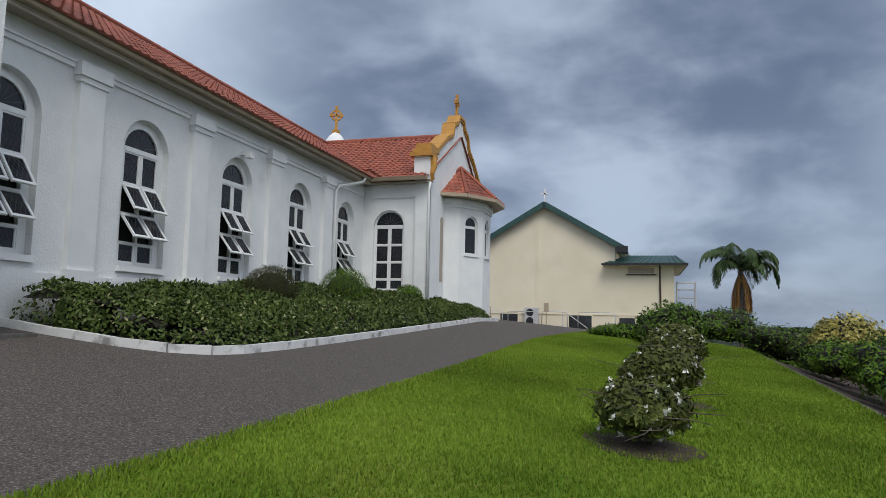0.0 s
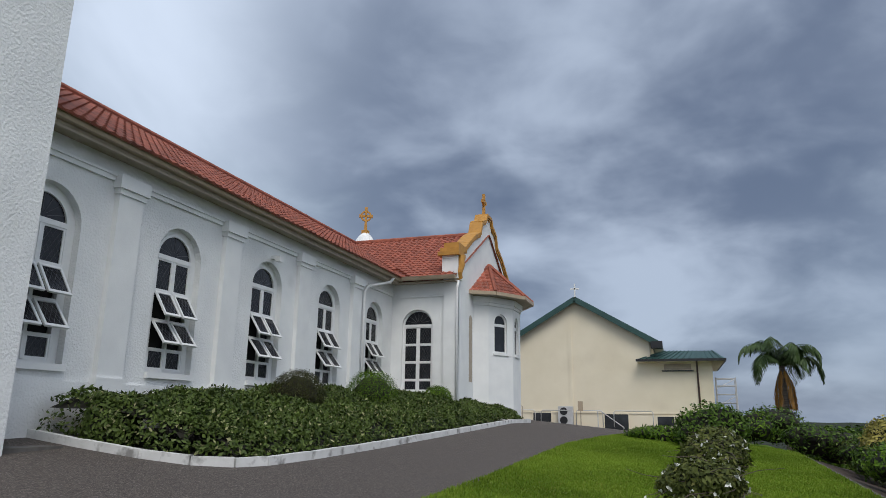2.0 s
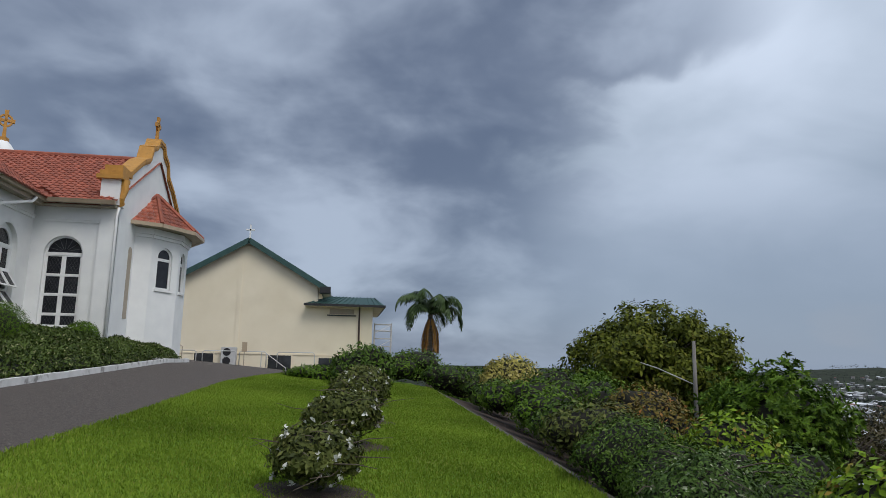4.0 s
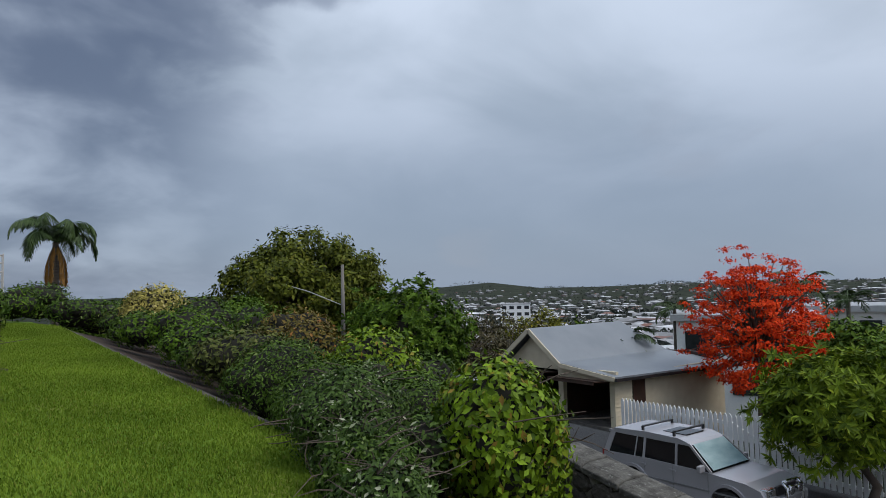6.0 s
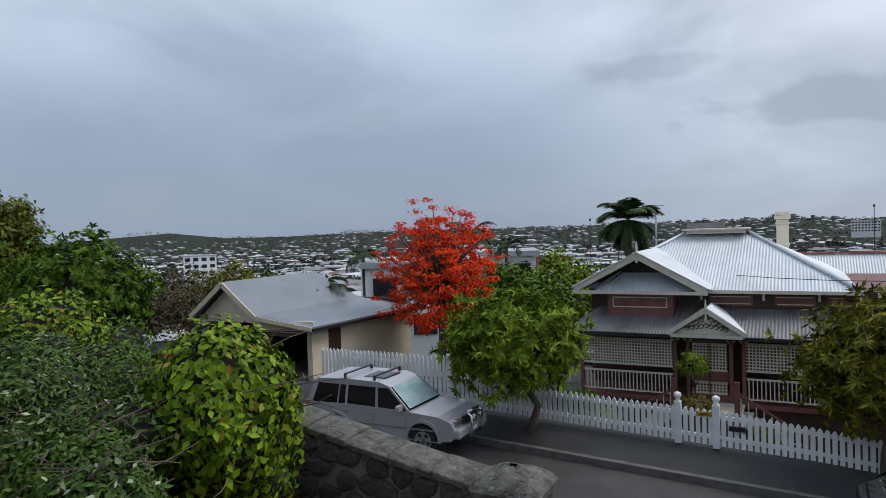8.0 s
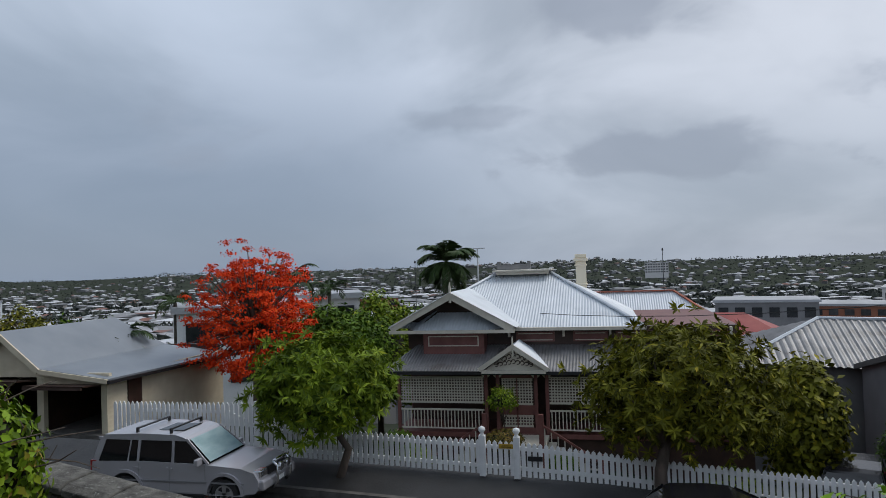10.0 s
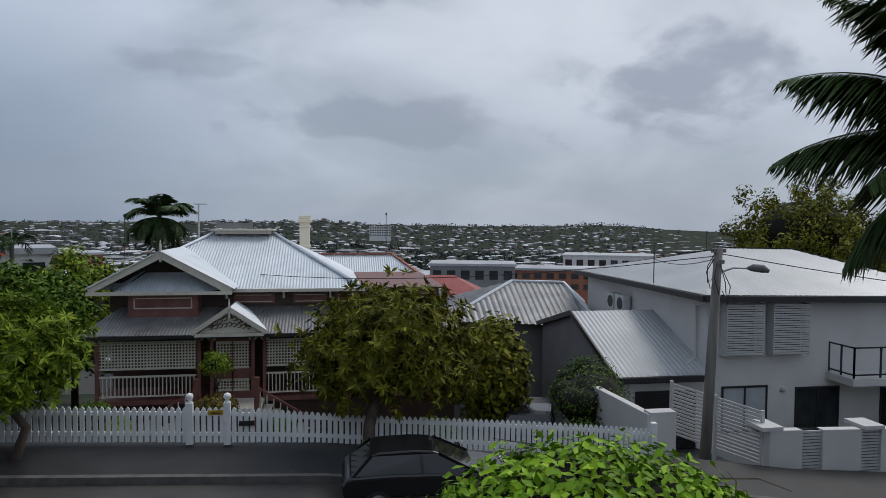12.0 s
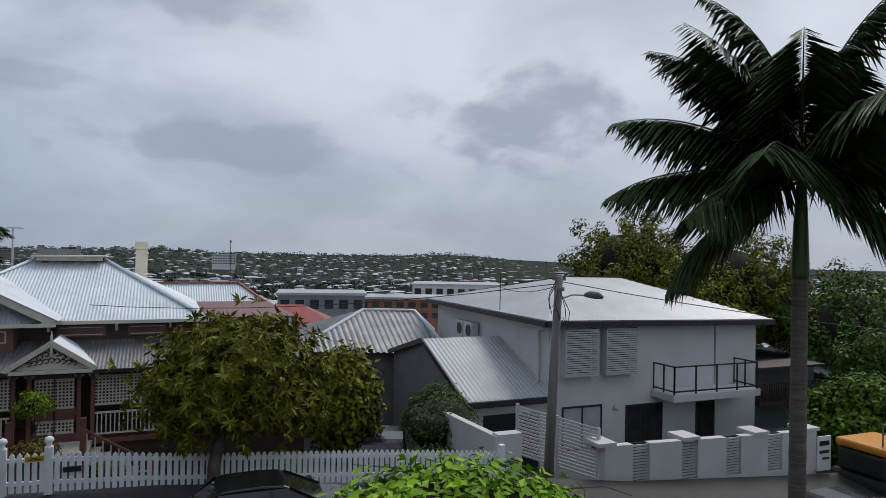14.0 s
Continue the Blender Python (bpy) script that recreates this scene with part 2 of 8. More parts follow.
M_WEATHERBOARD = mat("cream_weatherboard", (0.56, 0.49, 0.36), (0.66, 0.59, 0.45), 2.0, 0.65, 0.1, 30.0)
# brown paint, also used to paint shade inside the verandah and garage
M_BROWN = mat("dark_brown_paint_and_shade", (0.035, 0.018, 0.013), (0.06, 0.03, 0.022), 3.0, 0.5)
M_MAROON = mat("dull_rose_brown_paint", (0.14, 0.052, 0.045), (0.20, 0.08, 0.068), 3.0, 0.5)
M_LATTICE = mat("cream_lattice_paint", (0.52, 0.48, 0.40), (0.60, 0.56, 0.47), 4.0, 0.6)
M_PICKET = mat("white_picket_paint", (0.68, 0.69, 0.70), (0.80, 0.81, 0.81), 2.5, 0.6, 0.1, 40.0, wear=((0.33, 0.33, 0.31), 3.0, 0.58, 0.5), per_piece=0.06)
M_GREYWALL = mat("pale_grey_render", (0.52, 0.505, 0.495), (0.60, 0.585, 0.57), 0.7, 0.8, 0.15, 50.0, wear=((0.44, 0.43, 0.42), 0.5, 0.55, 0.35))
M_GREYDARK = mat("mid_grey_render", (0.155, 0.155, 0.16), (0.20, 0.20, 0.205), 0.8, 0.8, 0.15, 50.0)
M_CHARCOAL = mat("charcoal_trim_and_shade", (0.012, 0.012, 0.014), (0.022, 0.022, 0.024), 3.0, 0.45)
M_SCREEN = mat("pale_aluminium_slat", (0.46, 0.46, 0.46), (0.54, 0.54, 0.535), 4.0, 0.45)
M_PALEROOF = mat("pale_steel_roof", (0.37, 0.38, 0.39), (0.45, 0.46, 0.47), 0.7, 0.42, metal=0.25)
M_WINDOW = mat("house_window_glass", (0.020, 0.022, 0.025), (0.04, 0.043, 0.047), 2.0, 0.08, spec=0.5)
M_BLIND = mat("pale_blind_behind_glass", (0.34, 0.36, 0.38), (0.42, 0.44, 0.46), 2.0, 0.25)
M_TIMBERPOLE = mat("grey_hardwood_pole", (0.13, 0.12, 0.11), (0.25, 0.235, 0.215), 5.0, 0.85, 0.6, 30.0, stretch=(1, 1, 0.1))
M_BARK = mat("tree_bark", (0.06, 0.045, 0.035), (0.13, 0.10, 0.08), 5.0, 0.9, 0.8, 25.0, stretch=(1, 1, 0.3))
M_PALMBARK = mat("palm_trunk_ringed", (0.075, 0.062, 0.05), (0.16, 0.135, 0.11), 5.0, 0.85, 0.6, 12.0, stretch=(0.3, 0.3, 4))
M_CARSILVER = mat("silver_car_paint", (0.48, 0.475, 0.50), (0.52, 0.51, 0.54), 1.0, 0.25, metal=0.45)
M_CARBLACK = mat("black_car_paint", (0.008, 0.008, 0.010), (0.012, 0.012, 0.014), 1.0, 0.18)
M_RUBBER = mat("tyre_rubber", (0.012, 0.012, 0.012), (0.022, 0.022, 0.022), 6.0, 0.8)
M_ALLOY = mat("alloy_metal", (0.45, 0.45, 0.46), (0.55, 0.55, 0.56), 5.0, 0.3, metal=0.8)
M_CARGLASS = mat("tinted_car_glass", (0.008, 0.009, 0.010), (0.014, 0.015, 0.016), 2.0, 0.06, spec=0.6)
M_CHROME = mat("bright_chrome", (0.55, 0.56, 0.57), (0.62, 0.63, 0.64), 2.0, 0.15, metal=1.0)
M_WIRE = mat("black_cable", (0.012, 0.012, 0.012), (0.02, 0.02, 0.02), 3.0, 0.6)


# ---- builders ----


class Geo:
    """Vertices and faces of one mesh."""

    def __init__(self):
        self.v, self.f = [], []

    def add(self, vs, fs):
        n = len(self.v)
        self.v += [tuple(p) for p in vs]
        self.f += [tuple(i + n for i in q) for q in fs]
        return self

    def quad(self, *ps):
        return self.add(ps, [tuple(range(len(ps)))])

    def box(self, x0, x1, y0, y1, z0, z1, m=None):
        vs = [(x, y, z) for x in (x0, x1) for y in (y0, y1) for z in (z0, z1)]
        if m is not None:
            vs = [tuple(m @ Vector(p)) for p in vs]
        return self.add(vs, [(0, 1, 3, 2), (4, 6, 7, 5), (0, 4, 5, 1), (2, 3, 7, 6), (0, 2, 6, 4), (1, 5, 7, 3)])

    def bar(self, a, b, w, h=None, up=(0, 0, 1)):
        """A square bar from a to b, w wide and h high."""
        a, b, h = Vector(a), Vector(b), h or w
        d = (b - a).normalized()
        s = d.cross(Vector(up))
        s = s.normalized() if s.length > 1e-4 else Vector((1, 0, 0))
        u = s.cross(d).normalized()
        vs = [p + s * i * w / 2 + u * j * h / 2 for p in (a, b) for i, j in ((-1, -1), (1, -1), (1, 1), (-1, 1))]
        return self.add(vs, [(0, 3, 2, 1), (4, 5, 6, 7), (0, 1, 5, 4), (1, 2, 6, 5), (2, 3, 7, 6), (3, 0, 4, 7)])

    def tube(self, pts, radii, n=8, cap=True):
        pts = [Vector(p) for p in pts]
        if isinstance(radii, (int, float)):
            radii = [radii] * len(pts)
        rings = []
        side = Vector((1, 0.3, 0.1))
        for i, p in enumerate(pts):
            d = (pts[min(i + 1, len(pts) - 1)] - pts[max(i - 1, 0)]).normalized()
            s = side - d * side.dot(d)
            s = s.normalized() if s.length > 1e-3 else d.orthogonal().normalized()
            side = s
            u = d.cross(s)
            rings.append([p + (s * math.cos(2 * math.pi * k / n) + u * math.sin(2 * math.pi * k / n)) * radii[i] for k in range(n)])
        vs = [p for r in rings for p in r]
        fs = [(i * n + k, i * n + (k + 1) % n, (i + 1) * n + (k + 1) % n, (i + 1) * n + k) for i in range(len(pts) - 1) for k in range(n)]
        if cap:
            fs += [tuple(range(n))[::-1], tuple((len(pts) - 1) * n + k for k in range(n))]
        return self.add(vs, fs)

    def prism(self, poly, fn, d0, d1):
        """A 2D outline carried from depth d0 to d1; fn(s, d, z) gives the place."""
        n = len(poly)
        vs = [fn(s, d, z) for d in (d0, d1) for s, z in poly]
        return self.add(vs, [tuple(range(n)), tuple(range(2 * n - 1, n - 1, -1))] + [(i, i + n, (i + 1) % n + n, (i + 1) % n) for i in range(n)])

    def mesh(self, name, material, smooth=False):
        me = bpy.data.meshes.new(name)
        me.from_pydata(self.v, [], self.f)
        me.validate()
        for m in material if isinstance(material, (list, tuple)) else (material,):
            me.materials.append(m)
        if smooth:
            me.polygons.foreach_set("use_smooth", [True] * len(me.polygons))
        me.update()
        return me


def part(name, geo, material, parent=None, label="", smooth=False):
    ob = new(name, geo.mesh(name, material, smooth) if isinstance(geo, Geo) else geo)
    ob.parent = parent
    return tagged(ob, label) if label else ob


def thing(name, label, category, at=(0, 0, 0), turn=0.0, group="", kind=""):
    ob = new(name)
    ob.empty_display_size = 0.2
    ob.matrix_basis = pose(*at, 0, 0, turn)
    return tagged(ob, label, category, group, kind)


def bevelled(ob, w=0.01, n=2):
    b = ob.modifiers.new("bevel", "BEVEL")
    b.width, b.segments, b.limit_method = w, n, "ANGLE"
    return ob


# ---- the lie of the land ----


def lerp(x, xs, ys):
    return np.interp(x, xs, ys)


ROAD_Y = [-200, -60, -18, -12, -8, 0, 8.5, 30, 60, 150]
ROAD_Z = [-24, -8.5, -5.6, -5.1, -4.5, -3.70, -3.28, -2.7, -2.6, -6]
WALL_Y = [-200, -20, -8, 4.3, 8.5, 14, 30, 60, 150]
WALL_Z = [-22, -4.6, -3.3, -2.45, -1.9, -1.4, -0.9, -0.9, -6]


def road_z(y):
    return lerp(y, ROAD_Y, ROAD_Z)


def upper_z(x, y):
    z = 0.037 * (np.minimum(y, 26) - 3.5) - 0.09 * np.clip(x, -12, 3.4)
    return z - 0.03 * np.maximum(y - 34, 0) * (y < 60) - (0.78 + 0.13 * (y - 60)) * (y >= 60) + 0.06 * np.minimum(y + 4, 0)


def far_z(x, y):
    d = np.maximum(x - 15.6, 0.55 * (y - 75))
    z = lerp(d, [0, 6, 9, 25, 75, 240, 900, 1500, 2300, 2900, 5000], [0, -1.7, -2.0, -6.0, -17, -35, -47, -44, -12, -3, -30])
    az = np.degrees(np.arctan2(y, x))
    k = lerp(d, [900, 1500, 2300, 2900, 3500], [0, 0.2, 0.8, 1, 0.4])
    hill = lerp(az, [-60, -49, -38, -31, -28.5, -25, -23, -19, -16, -8, -2, 5, 20, 33, 34.8, 36.5, 42, 47.7, 49.3, 50.5, 52, 53.5, 56, 62, 70], [-47, -47, -37, -34, -16, 20, 26, 14, 12, 14, 11, 4, -2, 4, 18, -6, -12, 2, 30, 46, 40, 14, -6, -10, 0])
    ripple = 3 * np.sin(az * 1.7) * np.sin(az * 0.63 + 2) + 3 * np.sin(az * 4.1 + 1) + 2 * np.sin(az * 9.3)
    return z + k * (hill + ripple)


K = 1.2  # the street is placed to fit the camera's view, then scaled 1.2 about the eye


def bank_z(x, y):
    up = upper_z(x, y)
    wall = np.minimum(1.6 + K * (lerp(y / K, WALL_Y, WALL_Z) - 0.25 - 1.6), up)
    bank = lerp(x, [3.4, 6.0, 9.5 * K], [0, 0.35, 1])
    return np.where(x < 3.4, up, up * (1 - bank) + wall * bank)


def G(x, y):
    """Ground height: garden side in metres, street side (x over 9.56) in street units."""
    x, y = np.asarray(x, float), np.asarray(y, float)
    z = bank_z(x, y)
    rz = road_z(y)
    z = np.where(x > 9.56, rz, z)
    return np.where(x > 15.6, rz + far_z(x, y), z)


def land(x, y):
    """Ground height in metres everywhere."""
    x, y = np.asarray(x, float), np.asarray(y, float)
    out = np.where(x < 9.56 * K, bank_z(x, y), 1.6 + K * (G(np.maximum(x / K, 9.57), y / K) - 1.6))
    return np.where((y >= 75) & (x < 9.56 * K), upper_z(x, y) + np.minimum(far_z(x, y), 0), out)


def grid(name, xs, ys, dz, material, fn=G, label="", category="", kind="structure"):
    X, Y = np.meshgrid(xs, ys, indexing="ij")
    Zs = fn(X, Y) + dz
    g = Geo()
    n, m = len(xs), len(ys)
    g.v = [tuple(p) for p in np.stack([X, Y, Zs], -1).reshape(-1, 3)]
    g.f = [(i * m + j, (i + 1) * m + j, (i + 1) * m + j + 1, i * m + j + 1) for i in range(n - 1) for j in range(m - 1)]
    ob = part(name, g, material, smooth=True)
    return tagged(ob, label, category, "", kind)


def spread(lo, hi, step, outer, ratio=1.16):
    a = list(np.arange(lo, hi + step / 2, step))
    s, p = step, hi
    while p < outer:
        s *= ratio
        p += s
        a.append(p)
    s, p = step, lo
    while p > -outer:
        s *= ratio
        p -= s
        a.insert(0, p)
    return a


M_GROUND = mat("valley_ground", (0.024, 0.031, 0.022), (0.050, 0.058, 0.042), 0.02, 1.0, spec=0.05, wear=((0.07, 0.068, 0.062), 0.012, 0.58, 0.4))
xs = sorted(set([round(v, 3) for v in spread(-40, 60, 1.0, 4600)] + [9.55 * K, 9.58 * K, 15.58 * K, 15.62 * K, 3.4]))
ys = spread(-40, 75, 1.0, 4600)
grid("ground", xs, ys, -0.12, M_GROUND, fn=land, label="dark green land falling away to a wide valley", category="ground")
def lawn_edge(y):
    return lerp(y, [-6, 3, 8, 12, 20, 24, 28, 33], [-4.0, -3.92, -3.65, -3.45, -3.25, -2.7, -1.8, -0.4])


def lawn_sheet():
    g = Geo()
    yv, k = np.arange(-6, 47, 0.5), 20
    for y in yv:
        x = np.linspace(float(lawn_edge(y)), 3.3, k + 1)
        g.v += [(float(a), float(y), float(G(a, y))) for a in x]
    g.f = [(i * (k + 1) + j, i * (k + 1) + j + 1, (i + 1) * (k + 1) + j + 1, (i + 1) * (k + 1) + j) for i in range(len(yv) - 1) for j in range(k)]
    return g


tagged(part("lawn", lawn_sheet(), M_LAWN, smooth=True), "mown green lawn sloping gently up the hill", "lawn", "", "structure")
grid("driveway", np.arange(-12, 0.1, 0.5), np.arange(-30, 49, 0.5), -0.03, M_ASPHALT, label="brown-grey aggregate driveway beside the church", category="driveway")
grid("driveway_apron", np.arange(0.02, 3.4, 0.5), np.arange(-30, -5.5, 0.5), -0.03, M_ASPHALT, label="brown-grey aggregate driveway", category="driveway")
grid("garden_bed", np.r_[np.arange(3.42, 11.4, 0.4), 11.44], np.arange(-30, 60, 0.5), -0.02, M_SOIL, fn=land, label="sloping garden bed with leaf litter", category="garden bed")
grid("road", [9.5, 11, 12.5, 14.05], np.arange(-80, 75, 1.0), 0.0, M_ROAD, fn=lambda x, y: road_z(y) + 0.06 * np.minimum(14.05 - x, 1.55), label="damp dark asphalt street running downhill", category="road")
grid("footpath", [14.2, 14.8, 15.75], np.arange(-80, 75, 1.0), 0.14, M_PATHBLACK, fn=lambda x, y: road_z(y) + 0.17 * (x - 14.2), label="black bitumen footpath beside the picket fence", category="pavement")


def strip(name, x0, x1, yv, zf, h, material, label, category):
    g = Geo()
    for a, b in zip(yv[:-1], yv[1:]):
        za, zb = float(zf(a)), float(zf(b))
        g.add([(x0, a, za), (x1, a, za), (x1, b, zb), (x0, b, zb), (x0, a, za + h), (x1, a, za + h), (x1, b, zb + h), (x0, b, zb + h)],
              [(4, 5, 6, 7), (0, 4, 7, 3), (1, 2, 6, 5), (0, 1, 5, 4), (2, 3, 7, 6)])
    return tagged(part(name, g, material), label, category, "", "structure")


strip("kerb", 14.05, 14.2, list(np.arange(-60, 60, 1.5)), lambda y: road_z(y) - 0.05, 0.2, M_KERB, "worn concrete kerb along the street", "kerb")

# ---- church ----
CH_X, EAVE = -11.25, 6.95
WINS = (9.1, 12.74, 16.45, 20.18, 23.87)
TY = 25.55  # face of the transept
GY = 30.5  # ridge of the transept and middle of its gable


def arch(c, hw, sill, spring, n=14):
    return [(c - hw, sill)] + [(c - hw * math.cos(math.pi * k / n), spring + hw * math.sin(math.pi * k / n)) for k in range(n + 1)] + [(c + hw, sill)]


def pierced(g, fn, s0, s1, base, top, holes, depth):
    """A wall front from s0 to s1 with arched holes (centre, half width, sill, spring), their reveals and the wall's ends."""
    at = s0
    for c, hw, sill, spring in sorted(holes):
        g.quad(fn(at, 0, base), fn(c - hw, 0, base), fn(c - hw, 0, top), fn(at, 0, top))
        g.quad(fn(c - hw, 0, base), fn(c + hw, 0, base), fn(c + hw, 0, sill), fn(c - hw, 0, sill))
        a = arch(c, hw, sill, spring)
        for p, q in zip(a[1:-2], a[2:-1]):
            g.quad(fn(p[0], 0, p[1]), fn(q[0], 0, q[1]), fn(q[0], 0, top), fn(p[0], 0, top))
        for p, q in zip(a, a[1:] + a[:1]):
            g.quad(fn(p[0], 0, p[1]), fn(p[0], depth, p[1]), fn(q[0], depth, q[1]), fn(q[0], 0, q[1]))
        at = c + hw
    g.quad(fn(at, 0, base), fn(s1, 0, base), fn(s1, 0, top), fn(at, 0, top))
    e = depth + 0.15
    g.quad(fn(s0, e, base), fn(s1, e, base), fn(s1, e, top), fn(s0, e, top))
    for s in (s0, s1):
        g.quad(fn(s, 0, base), fn(s, e, base), fn(s, e, top), fn(s, 0, top))
    g.quad(fn(s0, 0, top), fn(s1, 0, top), fn(s1, e, top), fn(s0, e, top))
    return g


def ring(g, fn, outer, inner, d0, d1):
    """The band between two outlines with as many points."""
    n = len(outer)
    for i in range(n):
        j = (i + 1) % n
        o, p, q, r = outer[i], outer[j], inner[j], inner[i]
        g.quad(fn(o[0], d0, o[1]), fn(p[0], d0, p[1]), fn(q[0], d0, q[1]), fn(r[0], d0, r[1]))
        g.quad(fn(r[0], d0, r[1]), fn(q[0], d0, q[1]), fn(q[0], d1, q[1]), fn(r[0], d1, r[1]))
        g.quad(fn(o[0], d0, o[1]), fn(o[0], d1, o[1]), fn(p[0], d1, p[1]), fn(p[0], d0, p[1]))
    return g


def leaded(g, x, y0, y1, z0, z1, step=0.11, w=0.006):
    """Diamond leading just proud of a pane that faces +x."""
    for k in range(-12, 13):
        for sgn in (1, -1):
            pts = []
            c = (y0 + y1) / 2 + k * step
            # the line y = c + sgn * 0.6 * (z - z0), clipped to the pane
            for z in np.linspace(z0, z1, 13):
                y = c + sgn * 0.6 * (z - (z0 + z1) / 2)
                if y0 <= y <= y1:
                    pts.append((x, y, z))
            if len(pts) > 1:
                g.bar(pts[0], pts[-1], w, 0.004, up=(1, 0, 0))


def arched_window(name, hw, sill, spring, rows, opened, label):
    """A tall arched window in the wall's plane, facing +x; rows: heights of the lights from below; opened: rows whose sashes stand out."""
    root = thing(name, label, "window", kind="structure")
    fn = lambda s, d, z: (-d, s, z)
    fr = Geo()
    ring(fr, fn, arch(0, hw, sill, spring), arch(0, hw - 0.07, sill + 0.07, spring), 0, 0.09)
    fr.box(-0.09, 0.005, -hw + 0.06, hw - 0.06, spring - 0.05, spring + 0.06)
    fr.box(-0.08, 0.0, -0.035, 0.035, sill + 0.05, spring - 0.04)
    z = sill + 0.07
    cells = []
    for i, h in enumerate(rows):
        for sgn in (-1, 1):
            y0, y1 = sorted((sgn * 0.035, sgn * (hw - 0.07)))
            cells.append((i, y0, y1, z, z + h))
        z += h
        if i < len(rows) - 1:
            fr.box(-0.075, -0.003, -hw + 0.065, hw - 0.065, z - 0.025, z + 0.025)
    frame_ob = part("window_frame", fr, M_WHITE, root)
    fan = Geo()
    a = arch(0, hw - 0.06, spring + 0.05, spring, 14)[1:-1]
    fan.prism(a, fn, 0.045, 0.06)
    part("fanlight", fan, M_GLASS, root, "dark fan-shaped glass in the arch")
    rays = Geo()
    for k in range(1, 8):
        an = math.pi * k / 8
        rays.bar((-0.043, 0.12 * math.cos(an), spring + 0.08 + 0.1 * math.sin(an)), (-0.043, (hw - 0.07) * math.cos(an), spring + (hw - 0.07) * math.sin(an)), 0.012, 0.01, up=(1, 0, 0))
    part("fan_bars", rays, M_LEAD, root)
    for i, y0, y1, z0, z1 in cells:
        if i in opened:
            tilt = -33 if i == opened[0] else -38
            sash = Geo()
            w, h = (y1 - y0) / 2, z1 - z0
            for b in ((-w, w, -0.055, 0), (-w, w, -h, -h + 0.06), (-w, -w + 0.05, -h + 0.055, -0.05), (w - 0.05, w, -h + 0.055, -0.05)):
                sash.box(-0.02, 0.025, *b)
            so = part("sash", sash, M_WHITE, root, "white awning sash propped open")
            so.matrix_basis = Matrix.Translation((0.01, (y0 + y1) / 2, z1 - 0.03)) @ Matrix.Rotation(radians(tilt), 4, "Y")
            p = Geo().box(-0.004, 0.004, -w + 0.045, w - 0.045, -h + 0.055, -0.05)
            part("pane", p, M_GLASS, so)
            ld = Geo()
            leaded(ld, 0.008, -w + 0.05, w - 0.05, -h + 0.06, -0.055)
            part("leading", ld, M_LEAD, so)
        else:
            bd = Geo()
            for b in ((y0, y1, z0, z0 + 0.05), (y0, y1, z1 - 0.05, z1), (y0, y0 + 0.04, z0 + 0.05, z1 - 0.05), (y1 - 0.04, y1, z0 + 0.05, z1 - 0.05)):
                bd.box(-0.06, -0.012, *b)
            part("light_frame", bd, M_WHITE, root)
            part("pane", Geo().box(-0.05, -0.04, y0 + 0.03, y1 - 0.03, z0 + 0.04, z1 - 0.04), M_GLASS, root)
            ld = Geo()
            leaded(ld, -0.036, y0 + 0.04, y1 - 0.04, z0 + 0.05, z1 - 0.05)
            part("leading", ld, M_LEAD, root)
    # thin near-black sheet standing in for the unlit room behind
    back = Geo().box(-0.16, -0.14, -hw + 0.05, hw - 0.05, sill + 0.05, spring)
    part("dark_room", back, M_UNLIT, root)
    return root


church = thing("church", "white roughcast church with red tiled roof and ochre gable trim", "church")
SILL, SPRING, HW = 2.5, 5.15, 0.62
nave = pierced(Geo(), lambda s, d, z: (CH_X - d, s, z), 6.0, TY, -0.5, EAVE, [(c, HW + 0.13, SILL, SPRING) for c in WINS], 0.26)
part("nave_wall", nave, M_ROUGHCAST, church)
for c in WINS:
    rv = Geo()
    ring(rv, lambda s, d, z: (CH_X - d, s, z), arch(c, HW + 0.13, SILL, SPRING), arch(c, HW - 0.02, SILL + 0.02, SPRING), 0.17, 0.25)
    part("window_reveal", rv, M_SMOOTH, church)
tw = lambda s, d, z: (s, TY + d, z)
part("transept_wall", pierced(Geo(), tw, CH_X, -8.5, -0.5, EAVE, [(-10.13, 0.66, 2.5, 5.15)], 0.26), M_SMOOTH, church)
# pilasters with their caps and plinths, the string course and the sills
for y in (7.25, 10.92, 14.58, 18.3, 22.02):
    pil = Geo()
    pil.box(CH_X - 0.02, CH_X + 0.13, y - 0.34, y + 0.34, 2.3, 6.1)
    pil.box(CH_X - 0.02, CH_X + 0.17, y - 0.38, y + 0.38, 6.1, 6.22)
    pil.box(CH_X - 0.02, CH_X + 0.22, y - 0.43, y + 0.43, 6.22, 6.5)
    pil.box(CH_X - 0.02, CH_X + 0.19, y - 0.4, y + 0.4, 0.0, 2.3)
    part("pilaster", pil, M_SMOOTH, church)
for a, b in ((7.7, 10.48), (11.36, 14.14), (15.02, 17.86), (18.74, 21.58), (22.46, TY - 0.02)):
    part("string_course", Geo().box(CH_X - 0.02, CH_X + 0.06, a, b, 6.36, 6.46).box(CH_X - 0.02, CH_X + 0.1, a, b, 6.46, 6.5), M_SMOOTH, church)
for y in WINS:
    part("sill", Geo().box(CH_X - 0.26, CH_X + 0.09, y - 0.75, y + 0.75, SILL - 0.13, SILL), M_SMOOTH, church)
part("sill", Geo().box(-10.95, -9.31, TY - 0.09, TY + 0.2, 2.38, 2.5), M_SMOOTH, church)
part("plinth", Geo().box(CH_X - 0.02, CH_X + 0.05, 6.0, TY - 0.05, 0.0, 2.2), M_ROUGHCAST, church)
